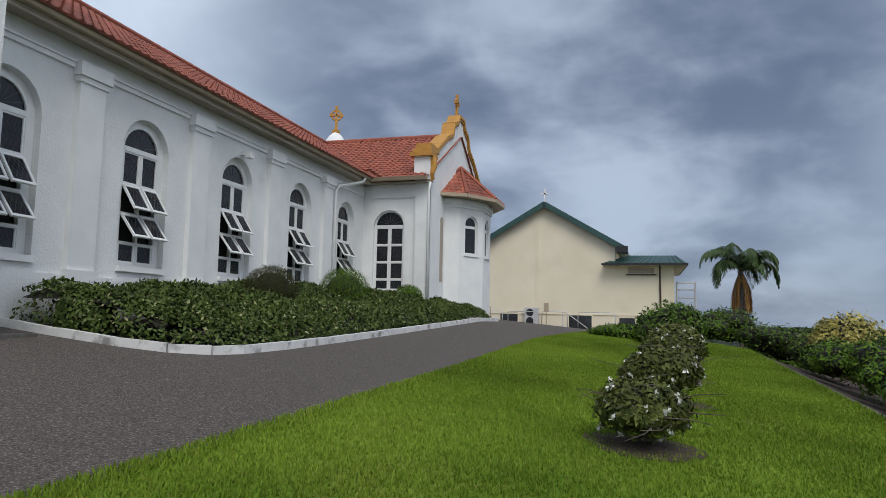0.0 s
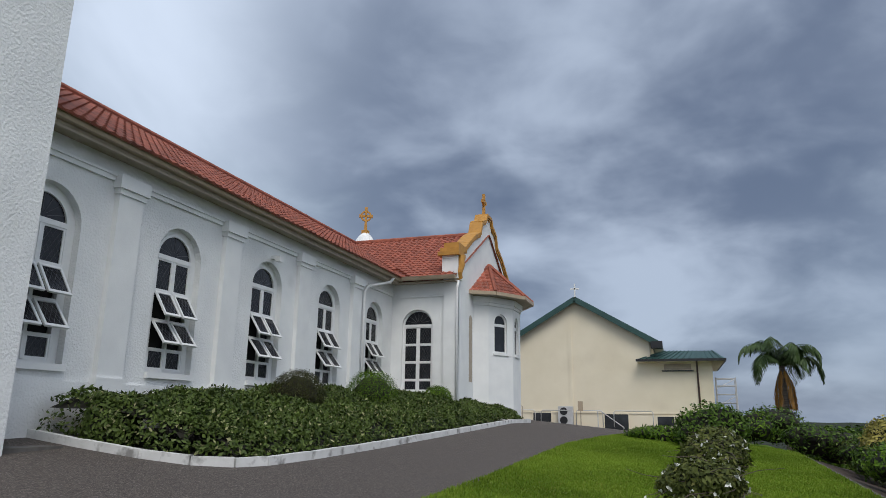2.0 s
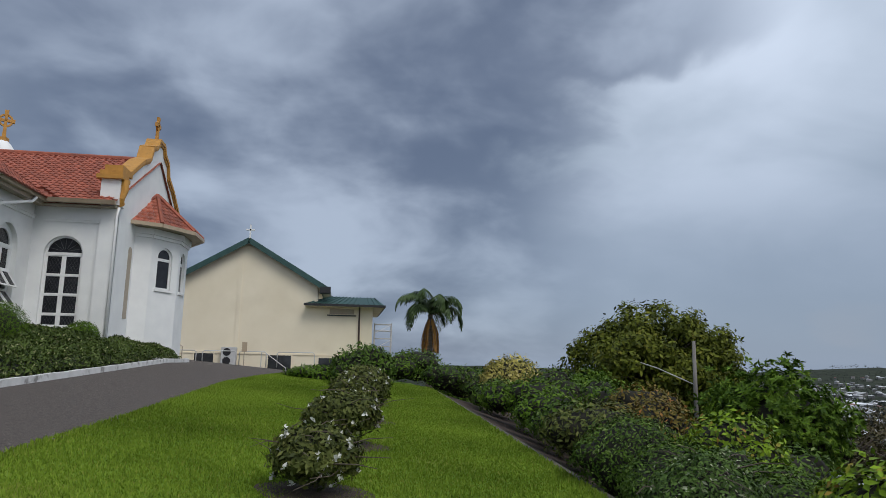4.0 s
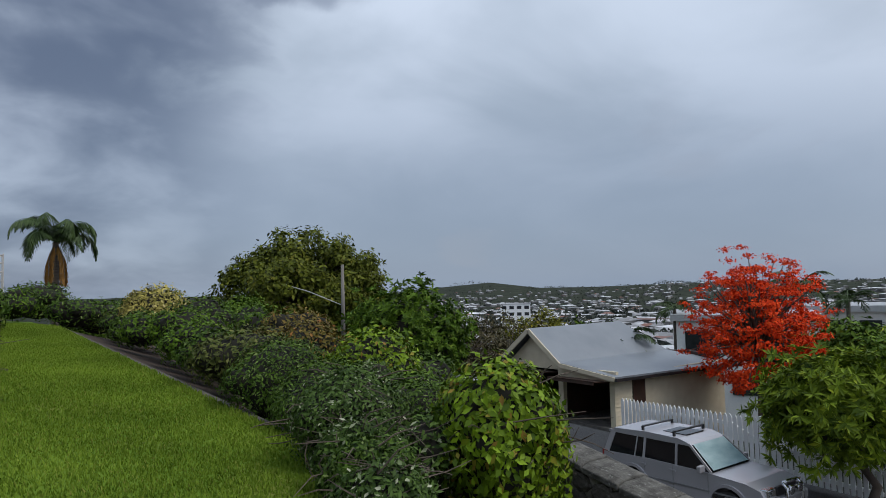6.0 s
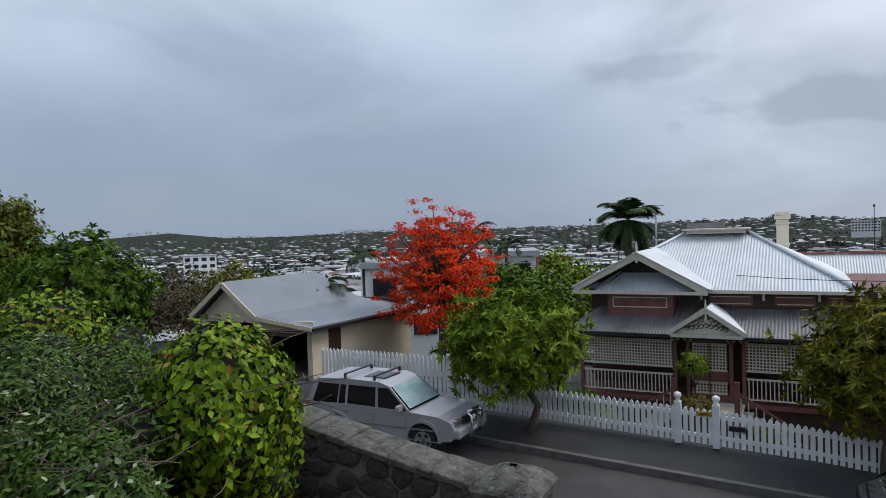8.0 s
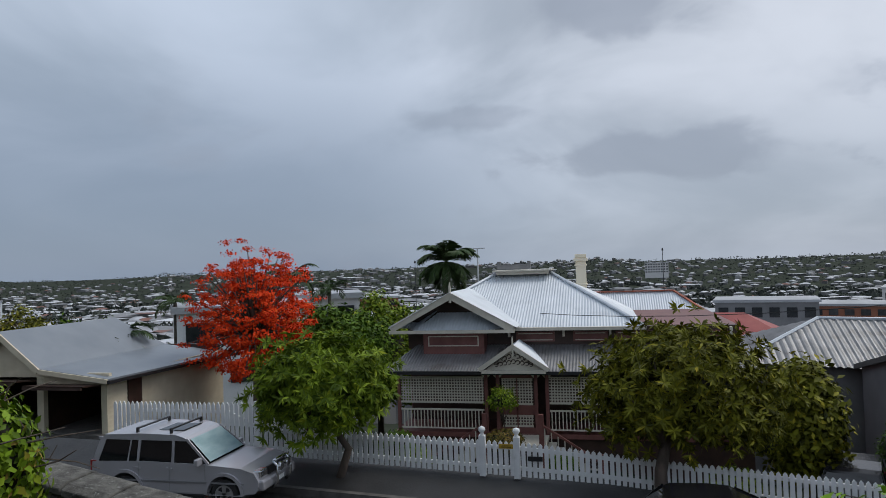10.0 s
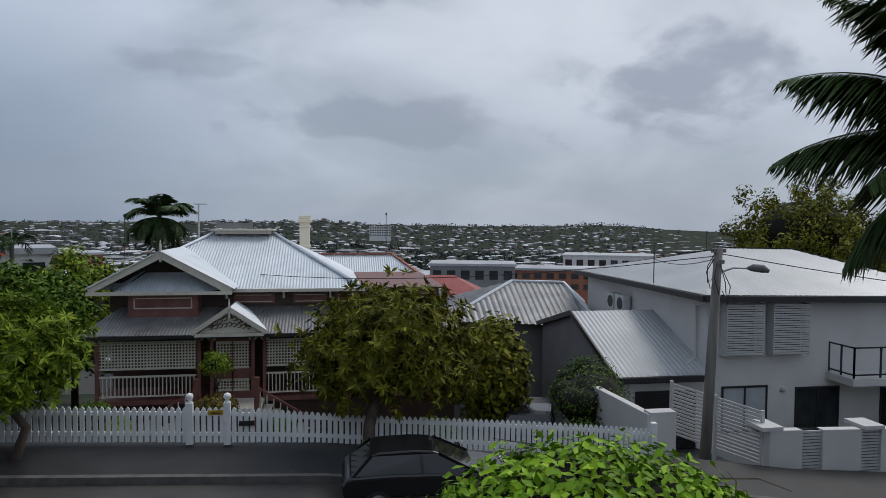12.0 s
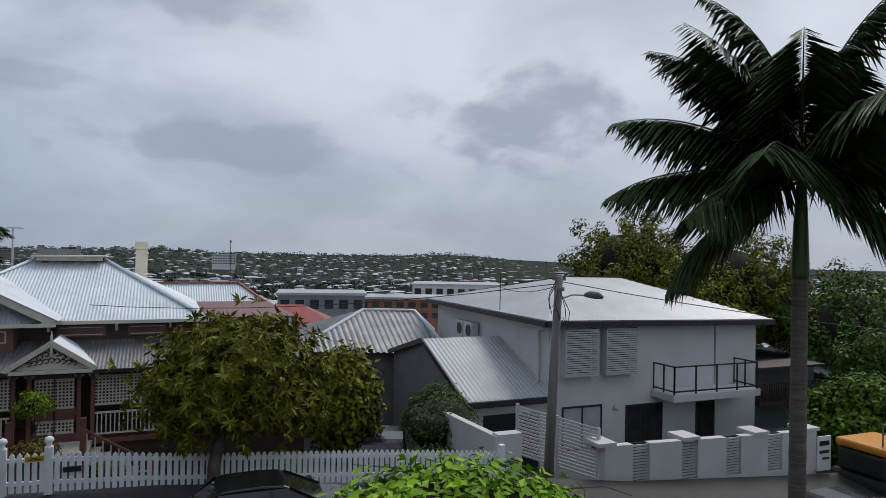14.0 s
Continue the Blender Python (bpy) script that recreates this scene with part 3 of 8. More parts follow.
part("corner_pilaster", Geo().box(-8.98, -8.42, TY - 0.12, TY + 0.1, -0.5, 6.85), M_SMOOTH, church)
tp = Geo().box(-10.9, -9.0, TY - 0.06, TY + 0.05, 6.3, 6.38).box(-10.9, -9.0, TY - 0.09, TY + 0.05, 6.38, 6.44)
part("string_course", tp, M_SMOOTH, church)
# gutters and eaves
gut = Geo()
for (x, z) in ((0, 0),):
    prof = [(-0.16, -0.14), (0.0, -0.14), (0.06, 0.0), (-0.16, 0.0)]
    gut.prism([(p[0], p[1]) for p in prof], lambda s, d, z: (-10.67 + s, d, EAVE + 0.1 + z), 6.0, TY - 0.4)
part("gutter", gut, M_GUTTER, church)
part("gutter", Geo().prism(prof, lambda s, d, z: (d, TY - 0.54 - s - 0.1, EAVE + 0.1 + z), -10.65, -8.35), M_GUTTER, church)
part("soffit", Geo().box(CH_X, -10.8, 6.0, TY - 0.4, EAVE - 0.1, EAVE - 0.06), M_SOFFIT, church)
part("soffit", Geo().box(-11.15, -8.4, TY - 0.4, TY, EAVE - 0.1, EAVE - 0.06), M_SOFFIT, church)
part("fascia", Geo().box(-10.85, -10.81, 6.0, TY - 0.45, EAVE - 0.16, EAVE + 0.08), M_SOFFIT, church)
# downpipe at the corner bay
dp = Geo().tube([(-10.7, 24.3, 6.9), (-10.78, 24.2, 6.72), (-11.05, 22.7, 6.3), (-11.12, 22.6, 6.1), (-11.12, 22.6, 0.8)], 0.06, 8)
part("downpipe", dp, M_WHITE, church, smooth=True)
part("downpipe", Geo().tube([(-8.36, TY - 0.1, 6.9), (-8.4, TY - 0.15, 6.6), (-8.4, TY - 0.18, 0.8)], 0.05, 8), M_WHITE, church, smooth=True)
part("flood_light", Geo().box(CH_X, CH_X + 0.18, 16.5, 16.66, 6.0, 6.1).box(CH_X + 0.15, CH_X + 0.32, 16.48, 16.68, 5.92, 6.08), M_WHITE, church)

RX, RZ = -15.55, 10.1
PITCH = math.atan2(RZ - EAVE - 0.1, 4.9)


def tile_roof(name, fn, length, slope, parent, course=0.32, tile=0.26, clip=None):
    """Courses of rounded tiles: fn(s, t, h) gives the place s along the eave, t up the slope, h off it."""
    g = Geo()
    nc = int(slope / course)
    for c in range(nc + 1):
        t0, t1 = c * course, min((c + 1) * course + 0.03, slope)
        k, n = 0.0, int(length / tile)
        for i in range(n):
            s0, s1 = i * tile, (i + 1) * tile - 0.006
            if clip and not clip((s0 + s1) / 2, t0):
                continue
            j = 0.006 * math.sin(i * 12.9 + c * 78.2)
            prof = [(0, 0.03), (0.22, 0.055), (0.45, 0.03), (0.7, 0.012), (1, 0.028)]
            vs = [fn(s0 + (s1 - s0) * a, t0, h + 0.028 + j) for a, h in prof] + [fn(s0 + (s1 - s0) * a, t1, h + j * 0.5) for a, h in prof]
            vs += [fn(s0, t0, j), fn(s1, t0, j)]
            g.add(vs, [(a, a + 1, a + 6, a + 5) for a in range(4)] + [(10, 11, 4, 3, 2, 1, 0)])
    ob = part(name, g, M_TILE, parent)
    return tagged(ob, "red terracotta tiles in courses", kind="stuff")


cp, sp = math.cos(PITCH), math.sin(PITCH)
nave_fn = lambda s, t, h: (-10.6 - t * cp + h * sp, 6.0 + s, EAVE + 0.05 + t * sp + h * cp)
SL = 4.95 / cp
part("roof_deck", Geo().quad(nave_fn(0, 0, -0.02), nave_fn(25.5, 0, -0.02), nave_fn(25.5, SL, -0.02), nave_fn(0, SL, -0.02))
     .quad(nave_fn(0, SL, -0.02), nave_fn(25.5, SL, -0.02), (-20.3, 31.5, EAVE), (-20.3, 6.0, EAVE)), M_TILE, church)
tile_roof("nave_tiles", nave_fn, 25.2, SL, church, clip=lambda s, t: s + 6.0 < TY - 0.5 + t * cp)
# transept roof: ridge at y 30.9
TP = math.atan2(RZ - EAVE - 0.1, GY - TY + 0.45)
tc, ts_ = math.cos(TP), math.sin(TP)
tr_fn = lambda s, t, h: (RX + s, TY - 0.55 + t * tc - h * ts_, EAVE + 0.05 + t * ts_ + h * tc)
TSL = (GY - TY + 0.55) / tc
deck = part("transept_roof", Geo().quad(tr_fn(0, 0, -0.02), tr_fn(7.15, 0, -0.02), tr_fn(7.15, TSL, -0.02), tr_fn(0, TSL, -0.02))
     .quad(tr_fn(0, TSL, -0.02), tr_fn(7.15, TSL, -0.02), (-8.4, 35.8, EAVE), (RX, 35.8, EAVE)), M_TILE, church)
TILE = Geo()
prof = [(0, 0.03), (0.057, 0.055), (0.117, 0.03), (0.182, 0.012), (0.254, 0.028)]
TILE.add([(s, 0, h + 0.028) for s, h in prof] + [(s, 0.35, h) for s, h in prof] + [(0, 0, 0), (0.254, 0, 0)], [(i, i + 1, i + 6, i + 5) for i in range(4)] + [(10, 11, 4, 3, 2, 1, 0)])
TILE_MESH = TILE.mesh("tile", M_TILE)
tile_rng = random.Random(3)
for c in range(int(TSL / 0.32) + 1):
    for i in range(27):
        s, t = i * 0.26, c * 0.32
        if s + RX > -10.55 - t * tc and t < TSL - 0.1:
            ob = new("tile", TILE_MESH)
            ob.parent = deck
            o = Vector(tr_fn(s, t, 0.006 * tile_rng.random()))
            m = Matrix(((1, 0, 0), (0, tc, -ts_), (0, ts_, tc))).to_4x4()
            ob.matrix_basis = Matrix.Translation(o) @ m @ Matrix.Rotation(radians(tile_rng.uniform(-0.8, 0.8)), 4, "Z")
rid = Geo().tube([(RX, 6.0, RZ + 0.05), (RX, 31.0, RZ + 0.05)], 0.12, 8)
rid.tube([(RX, GY, RZ + 0.05), (-8.7, GY, RZ + 0.05)], 0.12, 8)
part("ridge_tiles", rid, M_TILE, church)
# gable end with its scrolled parapet
gx = lambda s, d, z: (-8.5 - d, GY + 1.1 * s, z)
gab = [(-4.5, -0.5), (-4.5, 7.3), (-4.2, 7.35), (-3.9, 8.2), (-3.1, 8.75), (-2.2, 9.35), (-1.4, 9.7), (-1.15, 10.3), (-0.55, 10.55), (-0.35, 10.9), (0.35, 10.9), (0.55, 10.55), (1.15, 10.3), (1.4, 9.7), (2.2, 9.35), (3.1, 8.75), (3.9, 8.2), (4.2, 7.35), (4.5, 7.3), (4.5, -0.5)]
part("gable_wall", Geo().prism(gab, gx, 0.0, 0.45), M_SMOOTH, church)
trim = Geo()
for p, q in zip(gab[2:17], gab[3:18]):
    a, b = Vector(gx(p[0], 0.2, p[1] + 0.06)), Vector(gx(q[0], 0.2, q[1] + 0.06))
    trim.bar(a, b, 0.62, 0.17, up=(0, 0.2, 1))
    trim.bar(Vector(gx(p[0], 0.2, p[1] - 0.06)), Vector(gx(q[0], 0.2, q[1] - 0.06)), 0.54, 0.12, up=(0, 0.2, 1))
bevelled(part("parapet_trim", trim, M_GOLD, church, "ochre moulded parapet coping"), 0.015, 1)
# kneeler block and scroll at the foot of the gable
kb = Geo().box(-9.05, -8.38, 25.4, 26.1, 7.0, 7.95)
part("kneeler_block", kb, M_SMOOTH, church)
sc = Geo().box(-9.2, -8.28, 25.25, 26.15, 7.95, 8.1).box(-9.12, -8.32, 25.33, 26.1, 8.1, 8.27).box(-9.0, -8.36, 25.45, 26.6, 8.27, 8.5)
sc.tube([(-8.34, 25.65, 7.95), (-8.28, 25.6, 7.55), (-8.34, 25.53, 7.25), (-8.38, 25.6, 7.05), (-8.38, 25.75, 7.1), (-8.38, 25.75, 7.25)], [0.17, 0.13, 0.11, 0.12, 0.1, 0.06], 8)
part("kneeler_scroll", sc, M_GOLD, church, "ochre scroll bracket and cornice")
part("niche_light", Geo().prism(arch(-2.62, 0.2, 3.0, 5.6, 8), gx, -0.01, 0.05), M_SOFFIT, church)


def stone_cross(g, base, h, w, ringr, ax):
    """A cross with splayed arms and a ring, its face along ax."""
    x, y, z = base
    ax = Vector(ax).normalized()
    fn = lambda s, d, zz: (x + ax.x * s - ax.y * d, y + ax.y * s + ax.x * d, z + zz)
    c = h * 0.64
    for a0, a1 in (((0, 0), (0, c)), ((0, h), (0, c)), ((-w / 2, c), (0, c)), ((w / 2, c), (0, c))):
        dv = Vector((a1[0] - a0[0], a1[1] - a0[1])).normalized()
        n = Vector((-dv.y, dv.x))
        p = [Vector(a0) + n * 0.085, Vector(a0) - n * 0.085, Vector(a1) - n * 0.05, Vector(a1) + n * 0.05]
        g.prism([tuple(v) for v in p], fn, -0.06, 0.06)
    if ringr:
        o = [(ringr * math.cos(k * math.pi / 12), c + ringr * math.sin(k * math.pi / 12)) for k in range(24)]
        i = [(0.72 * ringr * math.cos(k * math.pi / 12), c + 0.72 * ringr * math.sin(k * math.pi / 12)) for k in range(24)]
        ring(g, fn, o, i, -0.045, 0.045)
    g.box(x - 0.16, x + 0.16, y - 0.16, y + 0.16, z - 0.2, z + 0.06)
    return g


part("gable_cross", stone_cross(Geo(), (-8.7, GY, 11.05), 1.1, 0.6, 0.22, (0, 1, 0)), M_GOLD, church, "ochre stone cross on the gable peak")
ped = Geo()
for k in range(8):
    f0, f1 = k / 8, (k + 1) / 8
    r = lambda f: 0.75 * (1 - f) ** 0.7 + 0.16
    n = 12
    lo = [(RX - 0.08 + r(f0) * math.cos(2 * math.pi * i / n), 31.8 + r(f0) * math.sin(2 * math.pi * i / n), 9.75 + 1.28 * f0) for i in range(n)]
    hi = [(RX - 0.08 + r(f1) * math.cos(2 * math.pi * i / n), 31.8 + r(f1) * math.sin(2 * math.pi * i / n), 9.75 + 1.28 * f1) for i in range(n)]
    ped.add(lo + hi, [(i, (i + 1) % n, n + (i + 1) % n, n + i) for i in range(n)])
part("cross_pedestal", ped, M_SMOOTH, church, "white domed pedestal on the ridge", smooth=True)
part("ridge_cross", stone_cross(Geo(), (RX - 0.08, 31.8, 11.12), 1.35, 0.72, 0.3, (0.9, 0.43, 0)), M_GOLD, church, "ochre ringed stone cross")
# shallow faceted apse with tiled roof
AX, AR = -10.0, 2.95
AP = [(AX + AR * math.cos(radians(a)), GY + AR * math.sin(radians(a))) for a in (-75, -45, -15, 15, 45, 75)]
for i in range(5):
    (x0, y0), (x1, y1) = AP[i], AP[i + 1]
    ln = math.hypot(x1 - x0, y1 - y0)
    ux, uy = (x1 - x0) / ln, (y1 - y0) / ln
    fa = lambda s, d, z, x0=x0, y0=y0, ux=ux, uy=uy: (x0 + ux * s - uy * d, y0 + uy * s + ux * d, z)
    hole = [(ln / 2, 0.4, 4.3, 5.62)] if i in (1, 2, 3) else []
    part("apse_wall", pierced(Geo(), fa, 0, ln, -0.5, 6.78, hole, 0.16), M_SMOOTH, church)
    part("apse_cornice", Geo().prism([(-0.03, 6.32), (ln + 0.03, 6.32), (ln + 0.03, 6.45), (-0.03, 6.45)], fa, -0.06, 0.1).prism([(-0.05, 6.45), (ln + 0.05, 6.45), (ln + 0.05, 6.7), (-0.05, 6.7)], fa, -0.12, 0.1), M_SMOOTH, church)
    if hole:
        wf = Geo()
        ring(wf, fa, arch(ln / 2, 0.4, 4.3, 5.62), arch(ln / 2, 0.33, 4.37, 5.62), 0.08, 0.14)
        wf.prism([(ln / 2 - 0.37, 5.46), (ln / 2 + 0.37, 5.46), (ln / 2 + 0.37, 5.58), (ln / 2 - 0.37, 5.58)], fa, 0.08, 0.14)
        part("apse_window_frame", wf, M_WHITE, church)
        part("apse_pane", Geo().prism(arch(ln / 2, 0.35, 4.35, 5.62), fa, 0.11, 0.13), M_GLASS, church, "dark arched glass")
        part("apse_sill", Geo().prism([(ln / 2 - 0.48, 4.2), (ln / 2 + 0.48, 4.2), (ln / 2 + 0.48, 4.3), (ln / 2 - 0.48, 4.3)], fa, -0.05, 0.12), M_SMOOTH, church)
    # roof facet in courses
    k0 = 3.55 / AR
    e0, e1 = [Vector((AX + (x - AX) * k0, GY + (y - GY) * k0, 6.8)) for x, y in (AP[i], AP[i + 1])]
    top = Vector((-8.45, GY, 8.5))
    rf = Geo()
    for c in range(8):
        a, b = c / 8, min(1, (c + 1.12) / 8)
        n = max(1, int((e1 - e0).length * (1 - a) / 0.26))
        for j in range(n):
            q = [e0.lerp(e1, (j + o) / n).lerp(top, f) for f, o in ((a, 0.01), (a, 0.97), (b, 0.97), (b, 0.01))]
            up = Vector((0, 0, 0.05))
            rf.add([q[0] + up, q[0].lerp(q[1], 0.5) + up * 1.7, q[1] + up, q[2], q[3].lerp(q[2], 0.5) + up * 0.7, q[3], q[0], q[1]], [(0, 1, 4, 5), (1, 2, 3, 4), (6, 7, 2, 1, 0)])
    tagged(part("apse_tiles", rf, M_TILE, church, "red terracotta tiles"), kind="stuff")
    part("apse_hip", Geo().tube([e0 + Vector((0, 0, 0.06)), top + Vector((0, 0, 0.08))], 0.09, 6), M_TILE, church)
    gt = Geo().bar(e0 + Vector((0, 0, -0.02)), e1 + Vector((0, 0, -0.02)), 0.14, 0.15)
    part("apse_gutter", gt, M_GUTTER, church)
    o0, o1 = Vector((*AP[i], 6.72)), Vector((*AP[i + 1], 6.72))
    part("apse_soffit", Geo().quad(e0 + Vector((0, 0, -0.06)), e1 + Vector((0, 0, -0.06)), o1, o0), M_SOFFIT, church)
# tower beside the drive, roughcast, with a tall arched recess
TWY = 7.68
part("tower_wall", pierced(Geo(), lambda s, d, z: (-9.75 - d, s, z), 1.5, TWY, -0.5, 14.5, [(4.9, 1.35, 2.4, 6.35)], 0.35), M_ROUGHCAST, church)
part("tower_side", Geo().box(-14.5, -9.8, TWY - 0.35, TWY - 0.01, -0.5, 14.5), M_ROUGHCAST, church)
part("tower_recess", Geo().box(-10.16, -10.1, 3.5, 6.3, 2.3, 7.8), M_SMOOTH, church)
part("tower_side", Geo().box(-14.5, -9.8, 1.52, 1.9, -0.5, 14.5), M_ROUGHCAST, church)
part("tower_step", Geo().box(-10.4, -9.9, TWY, TWY + 1.2, 0.5, 1.1), M_KERB, church)

first = arched_window("window_1", HW, SILL, SPRING, [0.46, 0.66, 0.66, 0.76], (2, 1), "tall arched white window with awning sashes propped open")
first.matrix_basis = pose(CH_X - 0.15, WINS[0], 0)
for i, y in enumerate(WINS[1:]):
    w_ = copy_thing(first, pose(CH_X - 0.15, y, 0))
    w_.name = f"window_{i + 2}"
shut = arched_window("window_6", 0.66, 2.5, 5.15, [0.42, 0.7, 0.7, 0.72], (), "tall arched white window with closed leaded lights")
shut.matrix_basis = pose(-10.13, TY + 0.12, 0, 0, 0, -90)


# ---- cream hall behind the drive ----


def corrugated(g, fn, length, slope, pitch=0.15, amp=0.022):
    """Sheet with ridges running up the slope: fn(s, t, h)."""
    n = int(length / pitch * 4)
    vs, fs = [], []
    for i in range(n + 1):
        s = length * i / n
        h = amp * math.sin(2 * math.pi * s / pitch)
        vs += [fn(s, 0, h), fn(s, slope, h)]
    g.add(vs, [(2 * i, 2 * i + 2, 2 * i + 3, 2 * i + 1) for i in range(n)])
    return g


def corrugated_facet(g, a, b, c, d, pitch=0.115, amp=0.013):
    """A facet a-b along the eave, d-c along the top; ridges run straight up from the eave and stop at its sides."""
    a, b, c, d = map(Vector, (a, b, c, d))
    e = (b - a).normalized()
    nrm = e.cross(d - a)
    if nrm.length < 1e-6:
        nrm = e.cross(c - a)
    nrm.normalize()
    if nrm.z < 0:
        nrm = -nrm
    up = nrm.cross(e)
    if up.z < 0:
        up = -up
    L = (b - a).length
    sd, td = (d - a).dot(e), (d - a).dot(up)
    sc, tc2 = (c - a).dot(e), (c - a).dot(up)
    lo, hi = min(0, sd), max(L, sc)
    n = max(2, int((hi - lo) / pitch * 4))
    vs, fs = [], []

    def span(s):
        # the facet's lower and upper limits at s along the eave
        t0, t1 = 0.0, max(td, tc2)
        if s < sd and sd > 1e-6:
            t1 = min(t1, td * s / sd)
        if s > sc and L - sc > 1e-6:
            t1 = min(t1, tc2 * (L - s) / (L - sc))
        if s < 0 and sd < 0:
            t0 = td * s / sd
        if s > L and sc > L:
            t0 = tc2 * (s - L) / (sc - L)
        return t0, max(t1, t0)

    for i in range(n + 1):
        s = lo + (hi - lo) * i / n
        t0, t1 = span(s)
        h = amp * math.sin(2 * math.pi * s / pitch)
        vs += [a + e * s + up * t0 + nrm * h, a + e * s + up * t1 + nrm * h]
    return g.add(vs, [(2 * i, 2 * i + 2, 2 * i + 3, 2 * i + 1) for i in range(n)])


hall = thing("hall", "cream rendered hall with green metal gable roof", "building", (-0.36, 0, 0.2))
HY, HA = 48.0, -6.47
hw_ = lambda s, d, z: (s, HY + d, z)
part("wall", Geo().prism([(-13.0, -1), (2.25, -1), (2.25, 5.2), (-1.6, 5.2), (-1.6, 6.55), (HA, 9.35), (-12.2, 6.1), (-13.0, 5.9)], hw_, 0, 14), M_CREAM, hall)
part("pilaster_strip", Geo().box(-7.05, -6.8, HY - 0.05, HY + 0.05, 1.4, 8.0), M_CREAM, hall)
rf = Geo()
for sg, ex, ez in ((1, -0.82, 6.22), (-1, -12.3, 6.05)):
    a, b = Vector((HA, HY - 0.45, 9.55)), Vector((ex, HY - 0.45, ez))
    dv = (b - a)
    nn = Vector((-dv.z, 0, dv.x)).normalized()
    if nn.z < 0:
        nn = -nn
    rf.add([a, b, b + Vector((0, 15, 0)), a + Vector((0, 15, 0)), a + nn * 0.1, b + nn * 0.1, b + nn * 0.1 + Vector((0, 15, 0)), a + nn * 0.1 + Vector((0, 15, 0))],
           [(4, 5, 6, 7), (0, 1, 5, 4), (0, 3, 2, 1), (1, 2, 6, 5)])
part("roof", rf, M_GREENROOF, hall)
brg = Geo()
for ex, ez in ((-0.82, 6.22), (-12.3, 6.05)):
    brg.bar((HA, HY - 0.47, 9.42), (ex, HY - 0.47, ez - 0.13), 0.05, 0.32)
part("barge_board", brg, M_GREENROOF, hall)
part("barge_return", Geo().box(-1.5, -0.75, HY - 0.5, HY + 0.4, 5.95, 6.4), M_CHARCOAL, hall)
lr = Geo().add([(-2.45, HY - 0.7, 5.2), (3.0, HY - 0.7, 5.2), (2.5, HY + 2.2, 5.95), (-0.9, HY + 2.2, 5.95), (3.0, HY + 10, 5.2), (2.5, HY + 8, 5.95), (-2.45, HY - 0.7, 5.08), (3.0, HY - 0.7, 5.08), (3.0, HY + 10, 5.08), (-0.9, HY + 0.1, 5.95), (-2.45, HY + 0.1, 5.6)],
               [(0, 1, 2, 3), (1, 4, 5, 2), (6, 7, 1, 0), (7, 8, 4, 1), (6, 0, 3)])
part("side_roof", lr, M_GREENROOF, hall, "low green metal roof over the side wing")
rb = Geo()
for k in range(14):
    x = -2.2 + k * 0.38
    rb.bar((x, HY - 0.68, 5.24), (max(-0.7, min(2.4, x * 0.66 + 0.6)), HY + 2.2, 5.98), 0.05, 0.05)
part("roof_ribs", rb, M_GREENROOF, hall)
part("gutter", Geo().box(-2.5, 3.08, HY - 0.82, HY - 0.68, 5.05, 5.2).box(2.95, 3.1, HY - 0.8, HY + 10, 5.05, 5.2), M_CHARCOAL, hall)
part("soffit", Geo().box(-2.4, 2.98, HY - 0.7, HY, 5.02, 5.06).box(2.25, 2.98, HY, HY + 10, 5.02, 5.06), M_CREAM, hall)
part("downpipe", Geo().tube([(1.3, HY - 0.7, 5.05), (1.32, HY - 0.1, 4.8), (1.36, HY - 0.08, 1.0)], 0.06, 8), M_BROWN, hall)
part("vent_panel", Geo().box(-0.75, 0.95, HY - 0.04, HY + 0.05, 4.55, 4.9), M_SOFFIT, hall)
part("vent_sill", Geo().box(-0.9, 1.1, HY - 0.1, HY, 4.42, 4.5), M_CHARCOAL, hall)
for x0, x1, z0, z1 in ((-9.6, -8.35, 1.05, 1.75), (-4.75, -3.2, 0.4, 1.62), (-1.35, -0.3, 0.9, 1.5)):
    part("low_window", Geo().box(x0, x1, HY - 0.03, HY + 0.05, z0, z1), M_WINDOW, hall)
    part("window_trim", Geo().box(x0 - 0.06, x1 + 0.06, HY - 0.06, HY, z1, z1 + 0.07).box(x0 - 0.06, x0, HY - 0.06, HY, z0, z1).box(x1, x1 + 0.06, HY - 0.06, HY, z0, z1), M_CREAM, hall)
part("skirting_band", Geo().box(-12.9, 2.2, HY - 0.05, HY, 1.66, 1.74), M_CREAM, hall)
part("gable_cross", Geo().box(-6.47, -6.37, HY - 0.45, HY - 0.35, 9.55, 10.55).box(-6.72, -6.12, HY - 0.45, HY - 0.35, 10.13, 10.23), M_WHITE, hall, "plain white cross on the gable")
ac = thing("air_conditioner", "white two-fan outdoor air conditioner against the hall wall", "air conditioner", (-7.65, HY - 0.35, 1.05))
bevelled(part("casing", Geo().box(-0.5, 0.5, -0.18, 0.18, 0, 1.25), M_SCREEN, ac), 0.02)
for z in (0.33, 0.92):
    part("fan_grille", Geo().tube([(-0.12, -0.2, z), (-0.12, -0.17, z)], 0.26, 20), M_CHARCOAL, ac, "round dark fan grille")
rails = []
